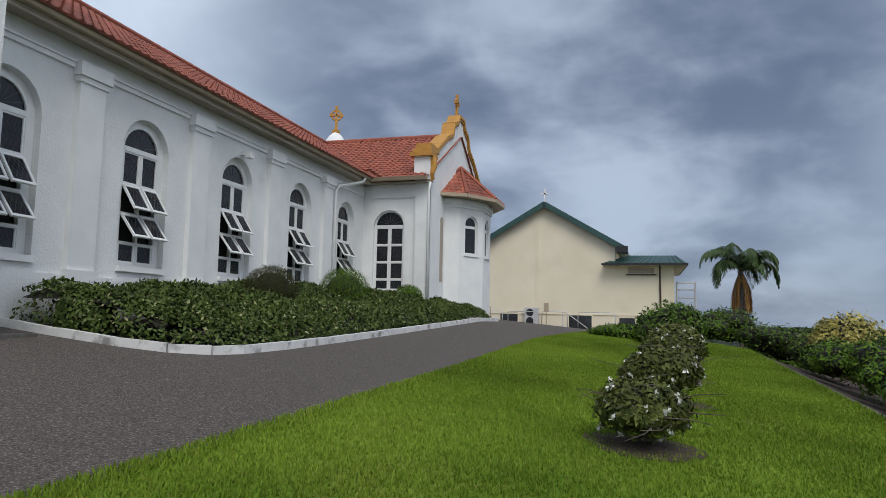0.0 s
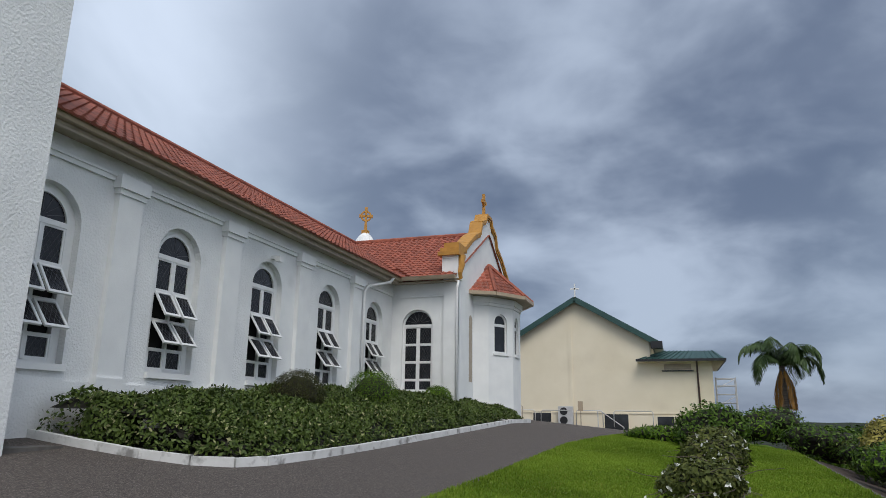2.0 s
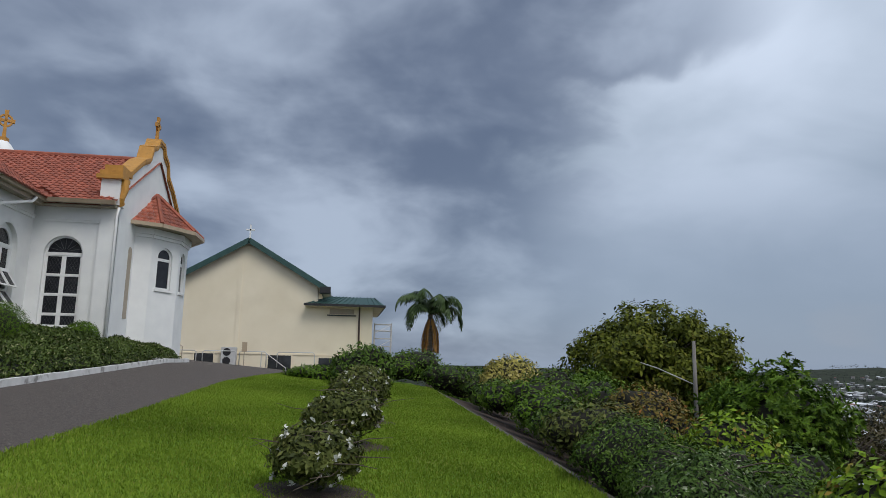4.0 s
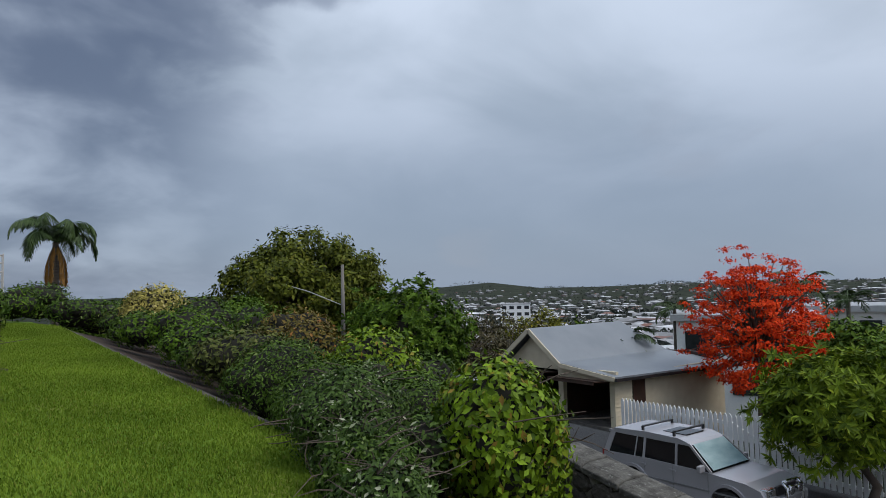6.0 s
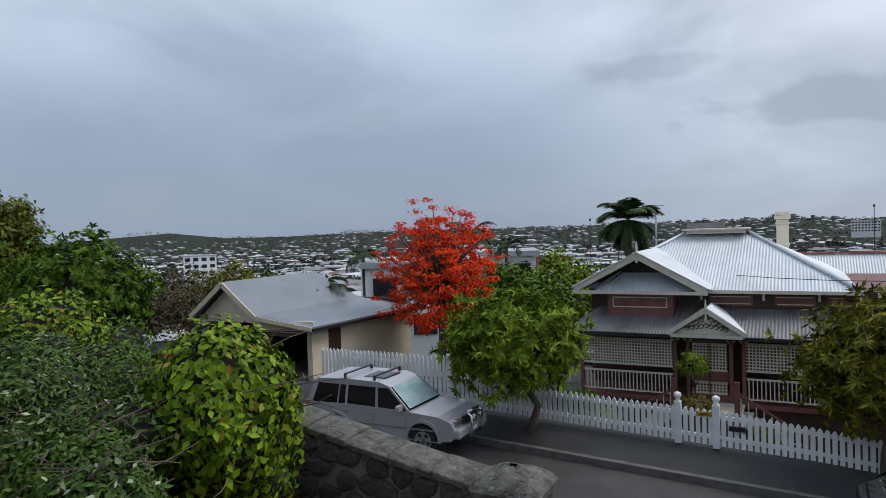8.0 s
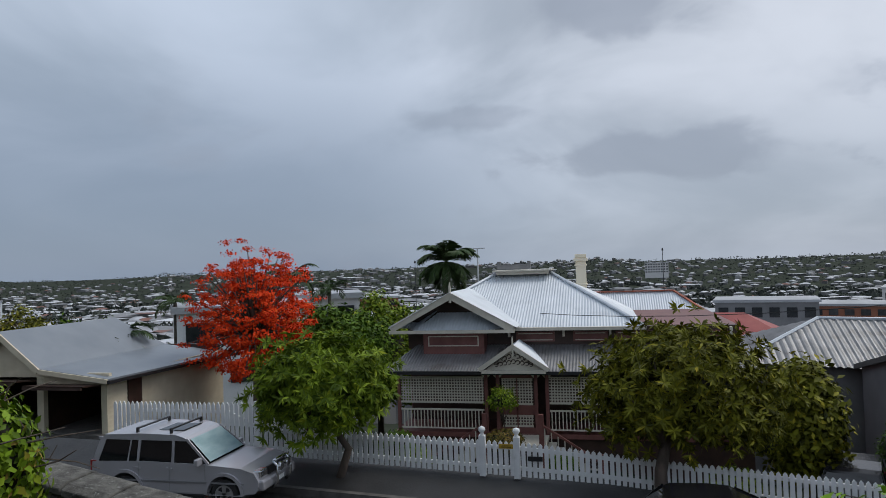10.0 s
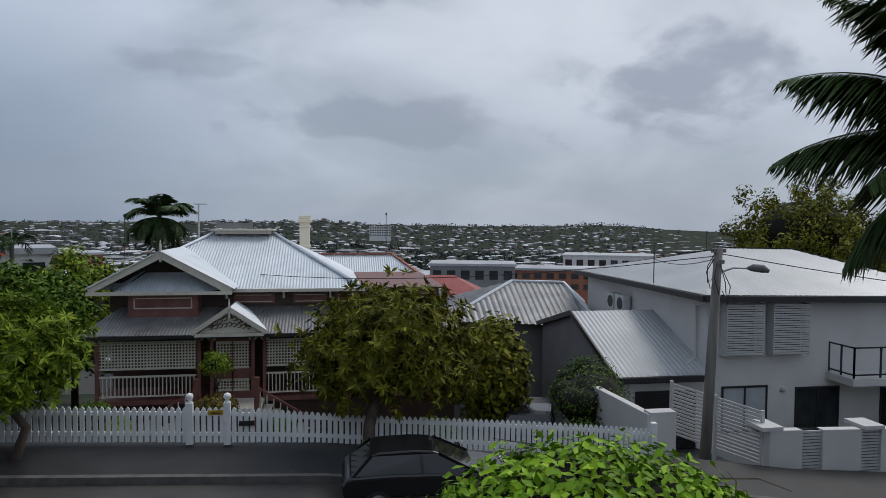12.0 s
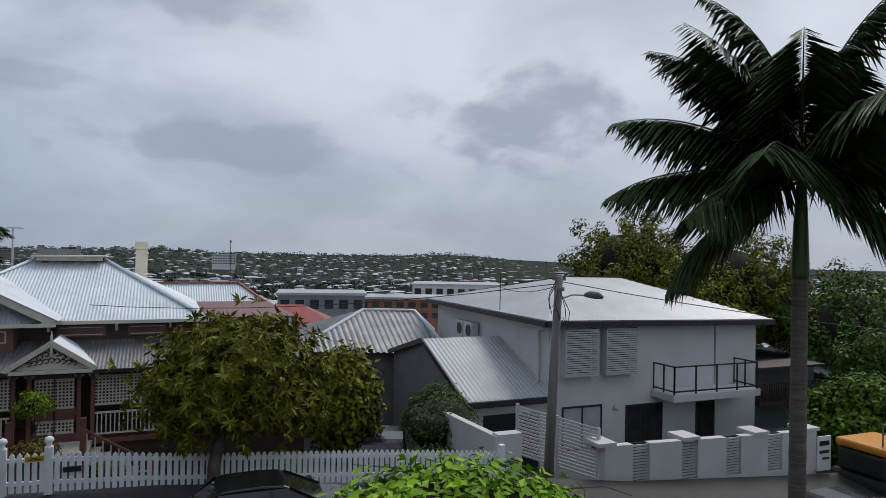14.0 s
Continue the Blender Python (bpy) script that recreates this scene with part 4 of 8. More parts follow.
for i, (x0, x1) in enumerate(((-10.6, -9.0), (-8.6, -6.5), (-6.3, -4.6), (-3.9, -1.5))):
    hr = thing("handrail", "bent steel handrail by the hall steps", "handrail", (x0 - 0.4, HY - 2.2, 1.02), group="hall handrails")
    L_ = x1 - x0
    part("rail", Geo().tube([(0, 0, 0), (0, 0, 0.9), (0.1, 0, 1.0), (L_ - 0.1, 0, 1.0), (L_, 0, 0.9), (L_, 0, 0)], 0.03, 6), M_SCREEN, hr, smooth=True)
hr = thing("handrail", "sloping steel stair handrail by the hall", "handrail", (-4.4, HY - 2.4, 0.65), group="hall handrails")
part("rail", Geo().tube([(-0.9, 0, 1.35), (-0.7, 0, 1.35), (0.7, 0, 0.35), (0.7, 0, 0)], 0.03, 6), M_SCREEN, hr)
part("rail", Geo().tube([(-0.9, 0.1, 1.35), (-0.9, 0.1, 0)], 0.03, 6), M_SCREEN, hr)
post = thing("sign_post", "small cream notice board on a post", "sign", (-6.35, HY - 2.6, 1.0))
part("post", Geo().box(-0.03, 0.03, -0.03, 0.03, 0, 1.3), M_SOFFIT, post)
part("board", Geo().box(-0.16, 0.16, -0.05, -0.03, 1.0, 1.6), M_GUTTER, post)
scaf = thing("scaffold_tower", "white aluminium scaffold tower beside the hall", "scaffold", (2.95, HY + 5.5, 0.3))
for x in (-0.65, 0.65):
    for y in (-0.5, 0.5):
        part("upright", Geo().tube([(x, y, 0), (x, y, 4.2)], 0.035, 6), M_SCREEN, scaf)
for z in (0.6, 1.2, 1.8, 2.4, 3.0, 3.6, 4.1):
    part("rung", Geo().tube([(-0.65, -0.5, z), (0.65, -0.5, z)], 0.03, 6).tube([(-0.65, 0.5, z), (0.65, 0.5, z)], 0.03, 6), M_SCREEN, scaf)
for z in (1.0, 2.2, 3.4):
    part("brace", Geo().tube([(-0.65, -0.5, z), (0.65, 0.5, z + 0.7)], 0.025, 6), M_SCREEN, scaf)
steps = thing("hall_steps", "dark stone steps with a rail beside the church apse", "steps", (-8.6, 39.5, 0.7))
for k in range(4):
    part("step", Geo().box(-1.2, 1.0 - 0.3 * k, -0.8, 0.8, 0.16 * k, 0.16 * (k + 1)), M_STONE, steps)
part("rail", Geo().tube([(-0.5, -0.8, 0), (-0.5, -0.8, 1.5), (-0.35, -0.8, 1.6), (-0.1, -0.8, 1.45), (-0.1, -0.8, 0)], 0.03, 6), M_SOFFIT, steps)

# ---- street-side stone wall ----
wall = thing("retaining_wall", "low dark stone retaining wall with rough cap and pale joints", "wall", kind="structure")
core = Geo()
WX0, WX1 = 4.93, 5.28
WY = list(np.arange(2.75, 9.6, 0.42))
wz = lambda y: float(lerp(y, [2.75, 3.55, 4.15, 4.75, 7, 12], [-0.42, -0.28, -0.18, -0.06, 0.2, 0.3]))
for a, b in zip(WY[:-1], WY[1:]):
    core.add([(x, y, z) for y in (a, b) for x, z in ((WX0, wz(y) - 2.4), (WX1, wz(y) - 2.4), (WX1, wz(y) - 0.07), (WX0, wz(y) - 0.07))], [(0, 1, 5, 4), (1, 2, 6, 5), (2, 3, 7, 6), (3, 0, 4, 7), (0, 3, 2, 1), (4, 5, 6, 7)])
part("rubble_face", core, M_MORTAR, wall, "pale rough mortar between the stones")
rng = random.Random(5)
blob_meshes = []
for k in range(8):
    g = Geo()
    n = 8
    r = [0.8 + 0.35 * rng.random() for _ in range(n)]
    lo = [(0, r[i] * math.cos(2 * math.pi * i / n), r[i] * math.sin(2 * math.pi * i / n)) for i in range(n)]
    mid_ = [(0.16, 0.93 * p[1], 0.93 * p[2]) for p in lo]
    hi = [(0.22 + 0.06 * rng.random(), 0.62 * p[1], 0.62 * p[2]) for p in lo]
    g.add(lo + mid_ + hi, [tuple(range(2 * n, 3 * n))] + [(j * n + i, j * n + (i + 1) % n, (j + 1) * n + (i + 1) % n, (j + 1) * n + i) for j in range(2) for i in range(n)])
    blob_meshes.append(g.mesh("stone", M_STONE))
for side in (1, -1):
    y = 2.8
    while y < 7.2:
        for row in range(6):
            yy = y + rng.uniform(-0.04, 0.04) + (0.11 if row % 2 else 0)
            ob = new("stone", blob_meshes[rng.randrange(8)])
            ob.parent = wall
            ob.matrix_basis = Matrix.Translation((WX1 if side > 0 else WX0, yy, wz(yy) - 0.17 - 0.19 * row + rng.uniform(-0.02, 0.02))) @ Matrix.Rotation(rng.uniform(-0.5, 0.5), 4, "X") @ Matrix.Diagonal((0.16 * side, 0.125 * rng.uniform(0.85, 1.15), 0.105, 1))
        y += 0.235
cap = Geo()
for i, (a, b) in enumerate(zip(WY[:-1], WY[1:])):
    j = 0.012 * math.sin(i * 5.1)
    cap.add([(x, y, wz(y) + dz + j) for y in (a + 0.004, b - 0.004) for x, dz in ((WX0 - 0.05, -0.07), (WX1 + 0.05, -0.07), (WX1 + 0.05, -0.01), (WX1 - 0.03, 0.02), (WX0 + 0.03, 0.02), (WX0 - 0.05, -0.01))],
            [(0, 1, 7, 6), (1, 2, 8, 7), (2, 3, 9, 8), (3, 4, 10, 9), (4, 5, 11, 10), (5, 0, 6, 11), (5, 4, 3, 2, 1, 0), (6, 7, 8, 9, 10, 11)])
bevelled(part("cap", cap, M_WALLCAP, wall, "rough dark capping"), 0.012, 2)
PX, PY, PZ, PW = 5.1, 2.52, -0.43, 0.25
pier = Geo().box(PX - PW, PX + PW, PY - PW, PY + PW, -2.8, PZ - 0.06)
bevelled(part("pier", pier, M_STONE, wall, "square stone end pier"), 0.03)
pcap = Geo()
rings_ = [(PW + 0.04, PZ - 0.07), (PW + 0.05, PZ - 0.01), (PW + 0.02, PZ + 0.03), (PW * 0.7, PZ + 0.09), (PW * 0.38, PZ + 0.125), (0.03, PZ + 0.14)]
n = 16
for (r0, z0), (r1, z1) in zip(rings_[:-1], rings_[1:]):
    q = lambda rr, k: (PX + rr * max(-1, min(1, 1.45 * math.cos(2 * math.pi * (k + 0.5) / n))), PY + rr * max(-1, min(1, 1.45 * math.sin(2 * math.pi * (k + 0.5) / n))))
    pcap.add([(*q(r0, k), z0) for k in range(n)] + [(*q(r1, k), z1 + 0.008 * math.sin(k * 2.7)) for k in range(n)], [(k, (k + 1) % n, n + (k + 1) % n, n + k) for k in range(n)])
part("pier_cap", pcap, M_WALLCAP, wall, "low pointed cap of rough lichened stone")
edge_ = Geo()
for a, b in zip(np.arange(7.4, 30, 0.7), np.arange(8.1, 30.7, 0.7)):
    za, zb = float(upper_z(3.4, a)), float(upper_z(3.4, b))
    edge_.add([(3.33, a, za - 0.015), (3.6, a, za - 0.03), (3.6, b - 0.02, zb - 0.03), (3.33, b - 0.02, zb - 0.015), (3.33, a, za - 0.4), (3.6, a, za - 0.4), (3.6, b - 0.02, zb - 0.4), (3.33, b - 0.02, zb - 0.4)],
              [(0, 1, 2, 3), (0, 4, 5, 1), (1, 5, 6, 2), (2, 6, 7, 3), (3, 7, 4, 0)])
tagged(part("lawn_edging", edge_, M_STONE), "grey stone edging along the lawn", "edging", "", "structure")

# ---- picket fence ----
fence = thing("picket_fence", "white painted picket fence with two ball-topped gate posts", "fence")
PK = Geo()
PK.add([(x, y, z) for x in (-0.012, 0.012) for y, z in ((-0.045, 0), (0.045, 0), (0.045, 0.93), (0, 1.0), (-0.045, 0.93))], [(0, 1, 2, 3, 4), (9, 8, 7, 6, 5), (0, 5, 6, 1), (1, 6, 7, 2), (2, 7, 8, 3), (3, 8, 9, 4), (4, 9, 5, 0)])
PKM = PK.mesh("picket", M_PICKET)
FTOP_Y, FTOP_Z = [-7.9, -7.25, -4.6, -2.9, -0.9, 1.7, 4.5, 8.3], [-3.36, -3.27, -3.0, -2.87, -2.72, -2.44, -2.32, -2.14]


def f_top(y):
    return -1.63 if y > 8.36 else float(lerp(y, FTOP_Y, FTOP_Z))


def f_base(y):
    return float(road_z(y)) + 0.36


y = -7.85
k = 0
while y < 12.5:
    if abs(y - 8.36) > 0.1:
        ob = new("picket", PKM)
        ob.parent = fence
        h = f_top(y) - f_base(y) - 0.04
        ob.matrix_basis = Matrix.Translation((15.4 + 0.004 * math.sin(k * 7.7), y, f_base(y) + 0.04)) @ Matrix.Diagonal((1, 1, h, 1))
    y += 0.128
    k += 1
for z in (0.25, 0.8):
    for a, b in zip(np.arange(-7.9, 11.9, 0.9), np.arange(-7.0, 12.8, 0.9)):
        rl = Geo().bar((15.46, a, f_base(a) + z * (f_top(a) - f_base(a))), (15.46, b, f_base(b) + z * (f_top(min(b, 8.3 if a < 8.3 else b)) - f_base(b))), 0.05, 0.08)
        part("rail", rl, M_PICKET, fence)
for y, h in ((8.36, -1.6), (2.8, -2.3), (2.02, -2.32), (-7.9, -3.2)):
    pg = Geo().box(15.32, 15.46, y - 0.07, y + 0.07, f_base(y), h)
    po = part("gate_post", pg, M_PICKET, fence, "square white fence post")
    if y in (2.8, 2.02):
        bl = Geo()
        bl.tube([(15.39, y, h), (15.39, y, h + 0.03), (15.39, y, h + 0.05), (15.39, y, h + 0.12), (15.39, y, h + 0.18), (15.39, y, h + 0.21)], [0.05, 0.05, 0.035, 0.085, 0.07, 0.01], 12)
        part("ball_finial", bl, M_PICKET, po, "round white ball finial", smooth=True)
part("notice_plate", Geo().box(15.36, 15.375, 2.1, 2.42, -2.58, -2.48), mat("yellow_plate", (0.42, 0.26, 0.02), (0.5, 0.32, 0.03), 4, 0.5), fence, "small yellow notice plate with unreadable dark writing")
part("notice_writing", Geo().box(15.352, 15.358, 2.14, 2.37, -2.55, -2.535).box(15.352, 15.358, 2.18, 2.34, -2.52, -2.51), M_CHARCOAL, fence)
part("letter_slot", Geo().box(15.34, 15.38, 1.45, 1.77, -2.84, -2.74), M_CHARCOAL, fence, "black letter slot")
back_fence = thing("side_fence", "white picket fence along the yard beside the garage", "fence")
for i in range(64):
    ob = new("picket", PKM)
    ob.parent = back_fence
    ob.matrix_basis = Matrix.Translation((19.5 + 0.02 * i, 24.6 + 0.13 * i, -3.9)) @ Matrix.Diagonal((1, 1.2, 1.45, 1))
part("rail", Geo().bar((19.56, 24.6, -2.8), (20.8, 32.8, -2.8), 0.05, 0.08), M_PICKET, back_fence)

# ---- twin garage ----
gar = thing("garage", "cream weatherboard twin garage with grey metal roof, doors open", "garage")
GX = 21.0


def boards(fn, s0, s1, z0, z1, parent, step=0.17, cut=None):
    """Lapped boards, each a part, on the plane fn(s, out, z)."""
    z = z0
    while z < z1 - 0.01:
        t = min(z + step, z1)
        a, b = (s0, s1) if cut is None else cut(z)
        c, d = (s0, s1) if cut is None else cut(t)
        g = Geo().quad(fn(a, 0.03, z), fn(b, 0.03, z), fn(d, 0.006, t), fn(c, 0.006, t))
        g.quad(fn(a, 0.03, z), fn(a, 0, z), fn(b, 0, z), fn(b, 0.03, z))
        part("board", g, M_WEATHERBOARD, parent)
        z = t


ff = lambda s, o, z: (GX - o, s, z)
boards(ff, 0, 0, -1.8, -0.55, gar, 0.16, cut=lambda z: (21.45 - (-0.5 - z) * 1.25, 21.45 + (-0.5 - z) * 1.25))
boards(lambda s, o, z: (s, 17.2 - o, z), GX, 28.5, -4.4, -2.0, gar)
part("side_wall", Geo().box(GX + 0.05, 28.5, 17.22, 17.35, -5.5, -2.0), M_WEATHERBOARD, gar)
# inner walls in dark brown, so the open garage looks unlit
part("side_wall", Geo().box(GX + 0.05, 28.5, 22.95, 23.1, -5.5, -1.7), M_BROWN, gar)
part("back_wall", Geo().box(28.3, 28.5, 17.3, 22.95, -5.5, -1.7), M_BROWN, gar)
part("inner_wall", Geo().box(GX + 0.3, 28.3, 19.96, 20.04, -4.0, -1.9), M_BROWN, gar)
for y, w in ((17.3, 0.24), (19.98, 0.28), (22.95, 0.24)):
    part("door_post", Geo().box(GX - 0.06, GX + 0.14, y - w / 2, y + w / 2, -4.2, -1.95), M_WEATHERBOARD, gar)
part("lintel", Geo().box(GX - 0.05, GX + 0.1, 20.0, 23.1, -2.0, -1.78).box(GX - 0.05, GX + 0.1, 17.1, 20.0, -2.25, -1.85), M_WEATHERBOARD, gar)
for y0, y1, zz in ((17.4, 19.8, -2.25), (20.2, 22.85, -2.1)):
    d_ = part("tilt_door", Geo().box(-1.05, 0.5, y0, y1, -0.05, 0.0).box(-1.05, -0.98, y0, y1, -0.14, 0.0), M_BROWN, gar, "brown tilt door swung up")
    d_.matrix_basis = Matrix.Translation((GX, 0, zz)) @ Matrix.Rotation(radians(6), 4, "Y")
part("floor_slab", Geo().box(GX - 0.3, 28.4, 17.2, 23.05, -4.3, -3.98), M_KERB, gar, "grey concrete floor")
part("side_window", Geo().box(22.0, 22.75, 17.12, 17.19, -3.2, -2.15), M_BROWN, gar, "dark closed shutter")
ap0, ap1 = Vector((20.55, 22.13, -0.22)), Vector((25.3, 22.13, -0.22))
kk = Vector((0, 0, 0.07))
for A, B, C, D in (((20.6, 16.85, -2.06), (28.9, 16.85, -2.2), (27.9, 19.7, -1.72), (20.6, 19.7, -1.72)), ((20.6, 19.7, -1.72), (27.9, 19.7, -1.72), (26.75, 21.45, -0.37), (20.6, 21.45, -0.37)), ((20.6, 23.3, -1.77), (28.9, 23.3, -1.77), (26.75, 21.45, -0.37), (20.6, 21.45, -0.37)), ((27.9, 19.7, -1.72), (28.9, 23.3, -1.77), (26.75, 21.45, -0.37), (26.75, 21.45, -0.37))):
    q = [Vector(p) for p in (A, B, C, D)]
    part("roof_slope", Geo().add(q + [p + kk for p in q], [(0, 1, 2, 3), (4, 5, 6, 7), (0, 4, 5, 1), (1, 5, 6, 2), (2, 6, 7, 3), (3, 7, 4, 0)]), M_GREYROOF, gar, "smooth grey metal roof")
bb = Geo().bar((20.55, 16.85, -2.08), (20.55, 19.7, -1.74), 0.06, 0.16).bar((20.55, 19.7, -1.74), (20.55, 21.45, -0.39), 0.06, 0.2).bar((20.55, 23.3, -1.79), (20.55, 21.45, -0.39), 0.06, 0.2)
part("barge_board", bb, M_WEATHERBOARD, gar)
part("gutter", Geo().bar((20.55, 16.8, -2.1), (28.9, 16.8, -2.24), 0.12, 0.12), M_CHARCOAL, gar)

# ---- street house with verandah ----
house = thing("verandah_house", "timber house with silver corrugated hip roof and lattice verandah", "house", (0.0, -0.25, -0.04))
VX, WX = 25.0, 26.9
part("wall", Geo().box(WX + 0.2, 38, -4.6, 8.0, -7.0, -0.95), M_MAROON, house)
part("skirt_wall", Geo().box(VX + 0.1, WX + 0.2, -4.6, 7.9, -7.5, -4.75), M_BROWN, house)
part("verandah_floor", Geo().box(VX - 0.05, WX + 0.3, -4.8, 8.1, -4.78, -4.62), M_MAROON, house)
# upper frieze between the two roofs
fz = Geo().box(WX - 0.05, WX + 0.2, -4.6, 8.0, -1.75, -0.95)
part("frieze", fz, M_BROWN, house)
for a, b in ((-4.2, -3.2), (-2.9, -1.9), (-1.6, -0.2), (0.1, 1.4), (2.1, 3.6)):
    part("frieze_panel", Geo().box(WX - 0.1, WX - 0.04, a, b, -1.5, -1.12), M_MAROON, house)
    part("panel_moulding", Geo().box(WX - 0.12, WX - 0.1, a + 0.08, b - 0.08, -1.2, -1.17).box(WX - 0.12, WX - 0.1, a + 0.08, b - 0.08, -1.45, -1.42), M_LATTICE, house)
for y in (-4.3, -3.05, -1.75, 0.0, 1.75, 3.85):
    part("eave_bracket", Geo().box(WX - 0.25, WX - 0.04, y - 0.04, y + 0.04, -1.3, -1.0), M_LATTICE, house)
# projecting bay with gable
by0, by1 = 4.75, 7.15
part("bay_wall", Geo().box(26.0, WX + 0.2, by0, by1, -2.2, -1.0), M_MAROON, house)
part("bay_moulding", Geo().box(25.97, 26.0, by0 + 0.2, by1 - 0.2, -1.2, -1.16).box(25.97, 26.0, by0 + 0.2, by1 - 0.2, -1.56, -1.52).box(25.97, 26.0, by0 + 0.2, by0 + 0.24, -1.56, -1.16).box(25.97, 26.0, by1 - 0.24, by1 - 0.2, -1.56, -1.16), M_LATTICE, house)
bay = Geo()
corrugated_facet(bay, (25.75, 7.45, -0.92), (25.75, 4.45, -0.92), (26.75, 5.3, -0.3), (26.75, 6.7, -0.3))
corrugated_facet(bay, (26.9, 8.0, -0.95), (25.75, 7.45, -0.92), (26.75, 6.7, -0.3), (26.9, 6.9, -0.3))
corrugated_facet(bay, (25.75, 4.45, -0.92), (26.9, 3.9, -0.95), (26.9, 5.1, -0.3), (26.75, 5.3, -0.3))
part("bay_roof", bay, M_ZINC, house, "small corrugated hood roof over the bay")
part("gable_infill", Geo().add([(26.9, 8.2, -0.85), (26.9, 3.7, -0.85), (26.9, 5.95, 0.4)], [(0, 1, 2)]), M_BROWN, house)
gb = Geo().bar((25.6, 8.35, -0.85), (25.6, 5.94, 0.42), 0.08, 0.26).bar((25.6, 3.55, -0.9), (25.6, 5.94, 0.42), 0.08, 0.26)
part("gable_barge", gb, M_LATTICE, house, "cream barge boards on the gable")
part("gable_finial", Geo().tube([(25.6, 5.94, 0.15), (25.6, 5.94, 0.75), (25.6, 5.94, 0.95)], [0.05, 0.045, 0.01], 8), M_LATTICE, house)
# main hip roof, gable roof, verandah roof
main = Geo()
RA, RB = Vector((31.5, 4.9, 1.1)), Vector((31.5, 2.55, 1.1))
E = dict(fl=(26.4, 8.3, -0.88), fr=(26.4, -1.2, -0.92), br=(36.6, -1.2, -0.92), bl=(36.6, 8.3, -0.88))
corrugated_facet(main, E["fl"], E["fr"], RB, RA)
corrugated_facet(main, E["fr"], E["br"], RB, RB)
corrugated_facet(main, E["bl"], E["fl"], RA, RA)
corrugated_facet(main, E["br"], E["bl"], RA, RB)
part("main_roof", main, M_ZINC, house, "silver corrugated hip roof")
gtop = Geo()
corrugated_facet(gtop, (25.5, 8.45, -0.82), (29.6, 8.45, -0.82), (29.6, 5.94, 0.55), (25.5, 5.94, 0.55))
corrugated_facet(gtop, (25.5, 3.4, -0.82), (29.0, 3.4, -0.82), (29.6, 5.94, 0.55), (25.5, 5.94, 0.55))
part("gable_roof", gtop, M_ZINC, house)
part("roof_vent", Geo().box(30.9, 32.1, 2.55, 4.9, 1.05, 1.2).box(30.7, 32.3, 2.4, 5.05, 1.2, 1.26), M_LATTICE, house, "long low ridge ventilator")
part("roof_crest", Geo().box(31.6, 31.66, 3.5, 4.9, 1.29, 1.52).box(31.58, 31.68, 3.4, 3.55, 1.29, 1.66).box(31.58, 31.68, 4.8, 4.95, 1.29, 1.66), M_ZINCDULL, house)
part("gutter", Geo().box(26.25, 26.4, -1.3, 4.0, -1.02, -0.9).box(25.5, 25.62, 3.5, 8.4, -1.02, -0.9), M_LATTICE, house)
for y in (-1.15, ):
    for a, b in ((E["fr"], RB), (E["fl"], RA)):
        part("hip_cap", Geo().tube([Vector(a) + Vector((0, 0, 0.06)), b + Vector((0, 0, 0.06))], 0.07, 6), M_ZINC, house)
ver = Geo()
corrugated_facet(ver, (24.6, 8.4, -2.28), (24.6, -4.9, -2.34), (WX, -4.9, -1.62), (WX, 7.6, -1.58))
part("verandah_roof", ver, M_ZINCDULL, house, "weathered corrugated verandah roof")
part("verandah_gutter", Geo().box(24.5, 24.6, -4.9, 8.4, -2.42, -2.3), M_CHARCOAL, house)
# entrance gablet
pg_ = Geo()
corrugated_facet(pg_, (24.45, 4.65, -2.2), (26.6, 4.65, -2.2), (26.6, 3.45, -1.38), (24.45, 3.45, -1.38))
corrugated_facet(pg_, (24.45, 2.25, -2.2), (26.6, 2.25, -2.2), (26.6, 3.45, -1.38), (24.45, 3.45, -1.38))
part("porch_roof", pg_, M_ZINC, house)
part("porch_infill", Geo().add([(24.55, 4.5, -2.25), (24.55, 2.4, -2.25), (24.55, 3.45, -1.5)], [(0, 1, 2)]), M_LATTICE, house)
scr = Geo()
for k in range(9):
    t = (k + 0.5) / 9
    yy = 2.75 + 1.4 * t
    hh = 0.42 * (1 - abs(2 * t - 1)) + 0.1
    for j in range(2):
        zc = -2.1 + hh * (0.3 + 0.5 * j)
        scr.tube([(24.53, yy + 0.07 * math.cos(a), zc + 0.07 * math.sin(a)) for a in np.linspace(0, 5.2, 9)], 0.016, 5)
part("fretwork", scr, M_BROWN, house, "carved fretwork scrolls in the porch gable")
pb_ = Geo().bar((24.42, 4.7, -2.24), (24.42, 3.45, -1.4), 0.06, 0.16).bar((24.42, 2.2, -2.24), (24.42, 3.45, -1.4), 0.06, 0.16).bar((24.42, 4.6, -2.3), (24.42, 2.3, -2.3), 0.06, 0.12)
part("porch_barge", pb_, M_LATTICE, house)
part("porch_finial", Geo().tube([(24.42, 3.45, -1.75), (24.42, 3.45, -1.2), (24.42, 3.45, -1.02)], [0.04, 0.035, 0.008], 6), M_LATTICE, house)
posts_y = (7.9, 4.55, 4.12, 2.72, 2.32, -1.2, -4.6)
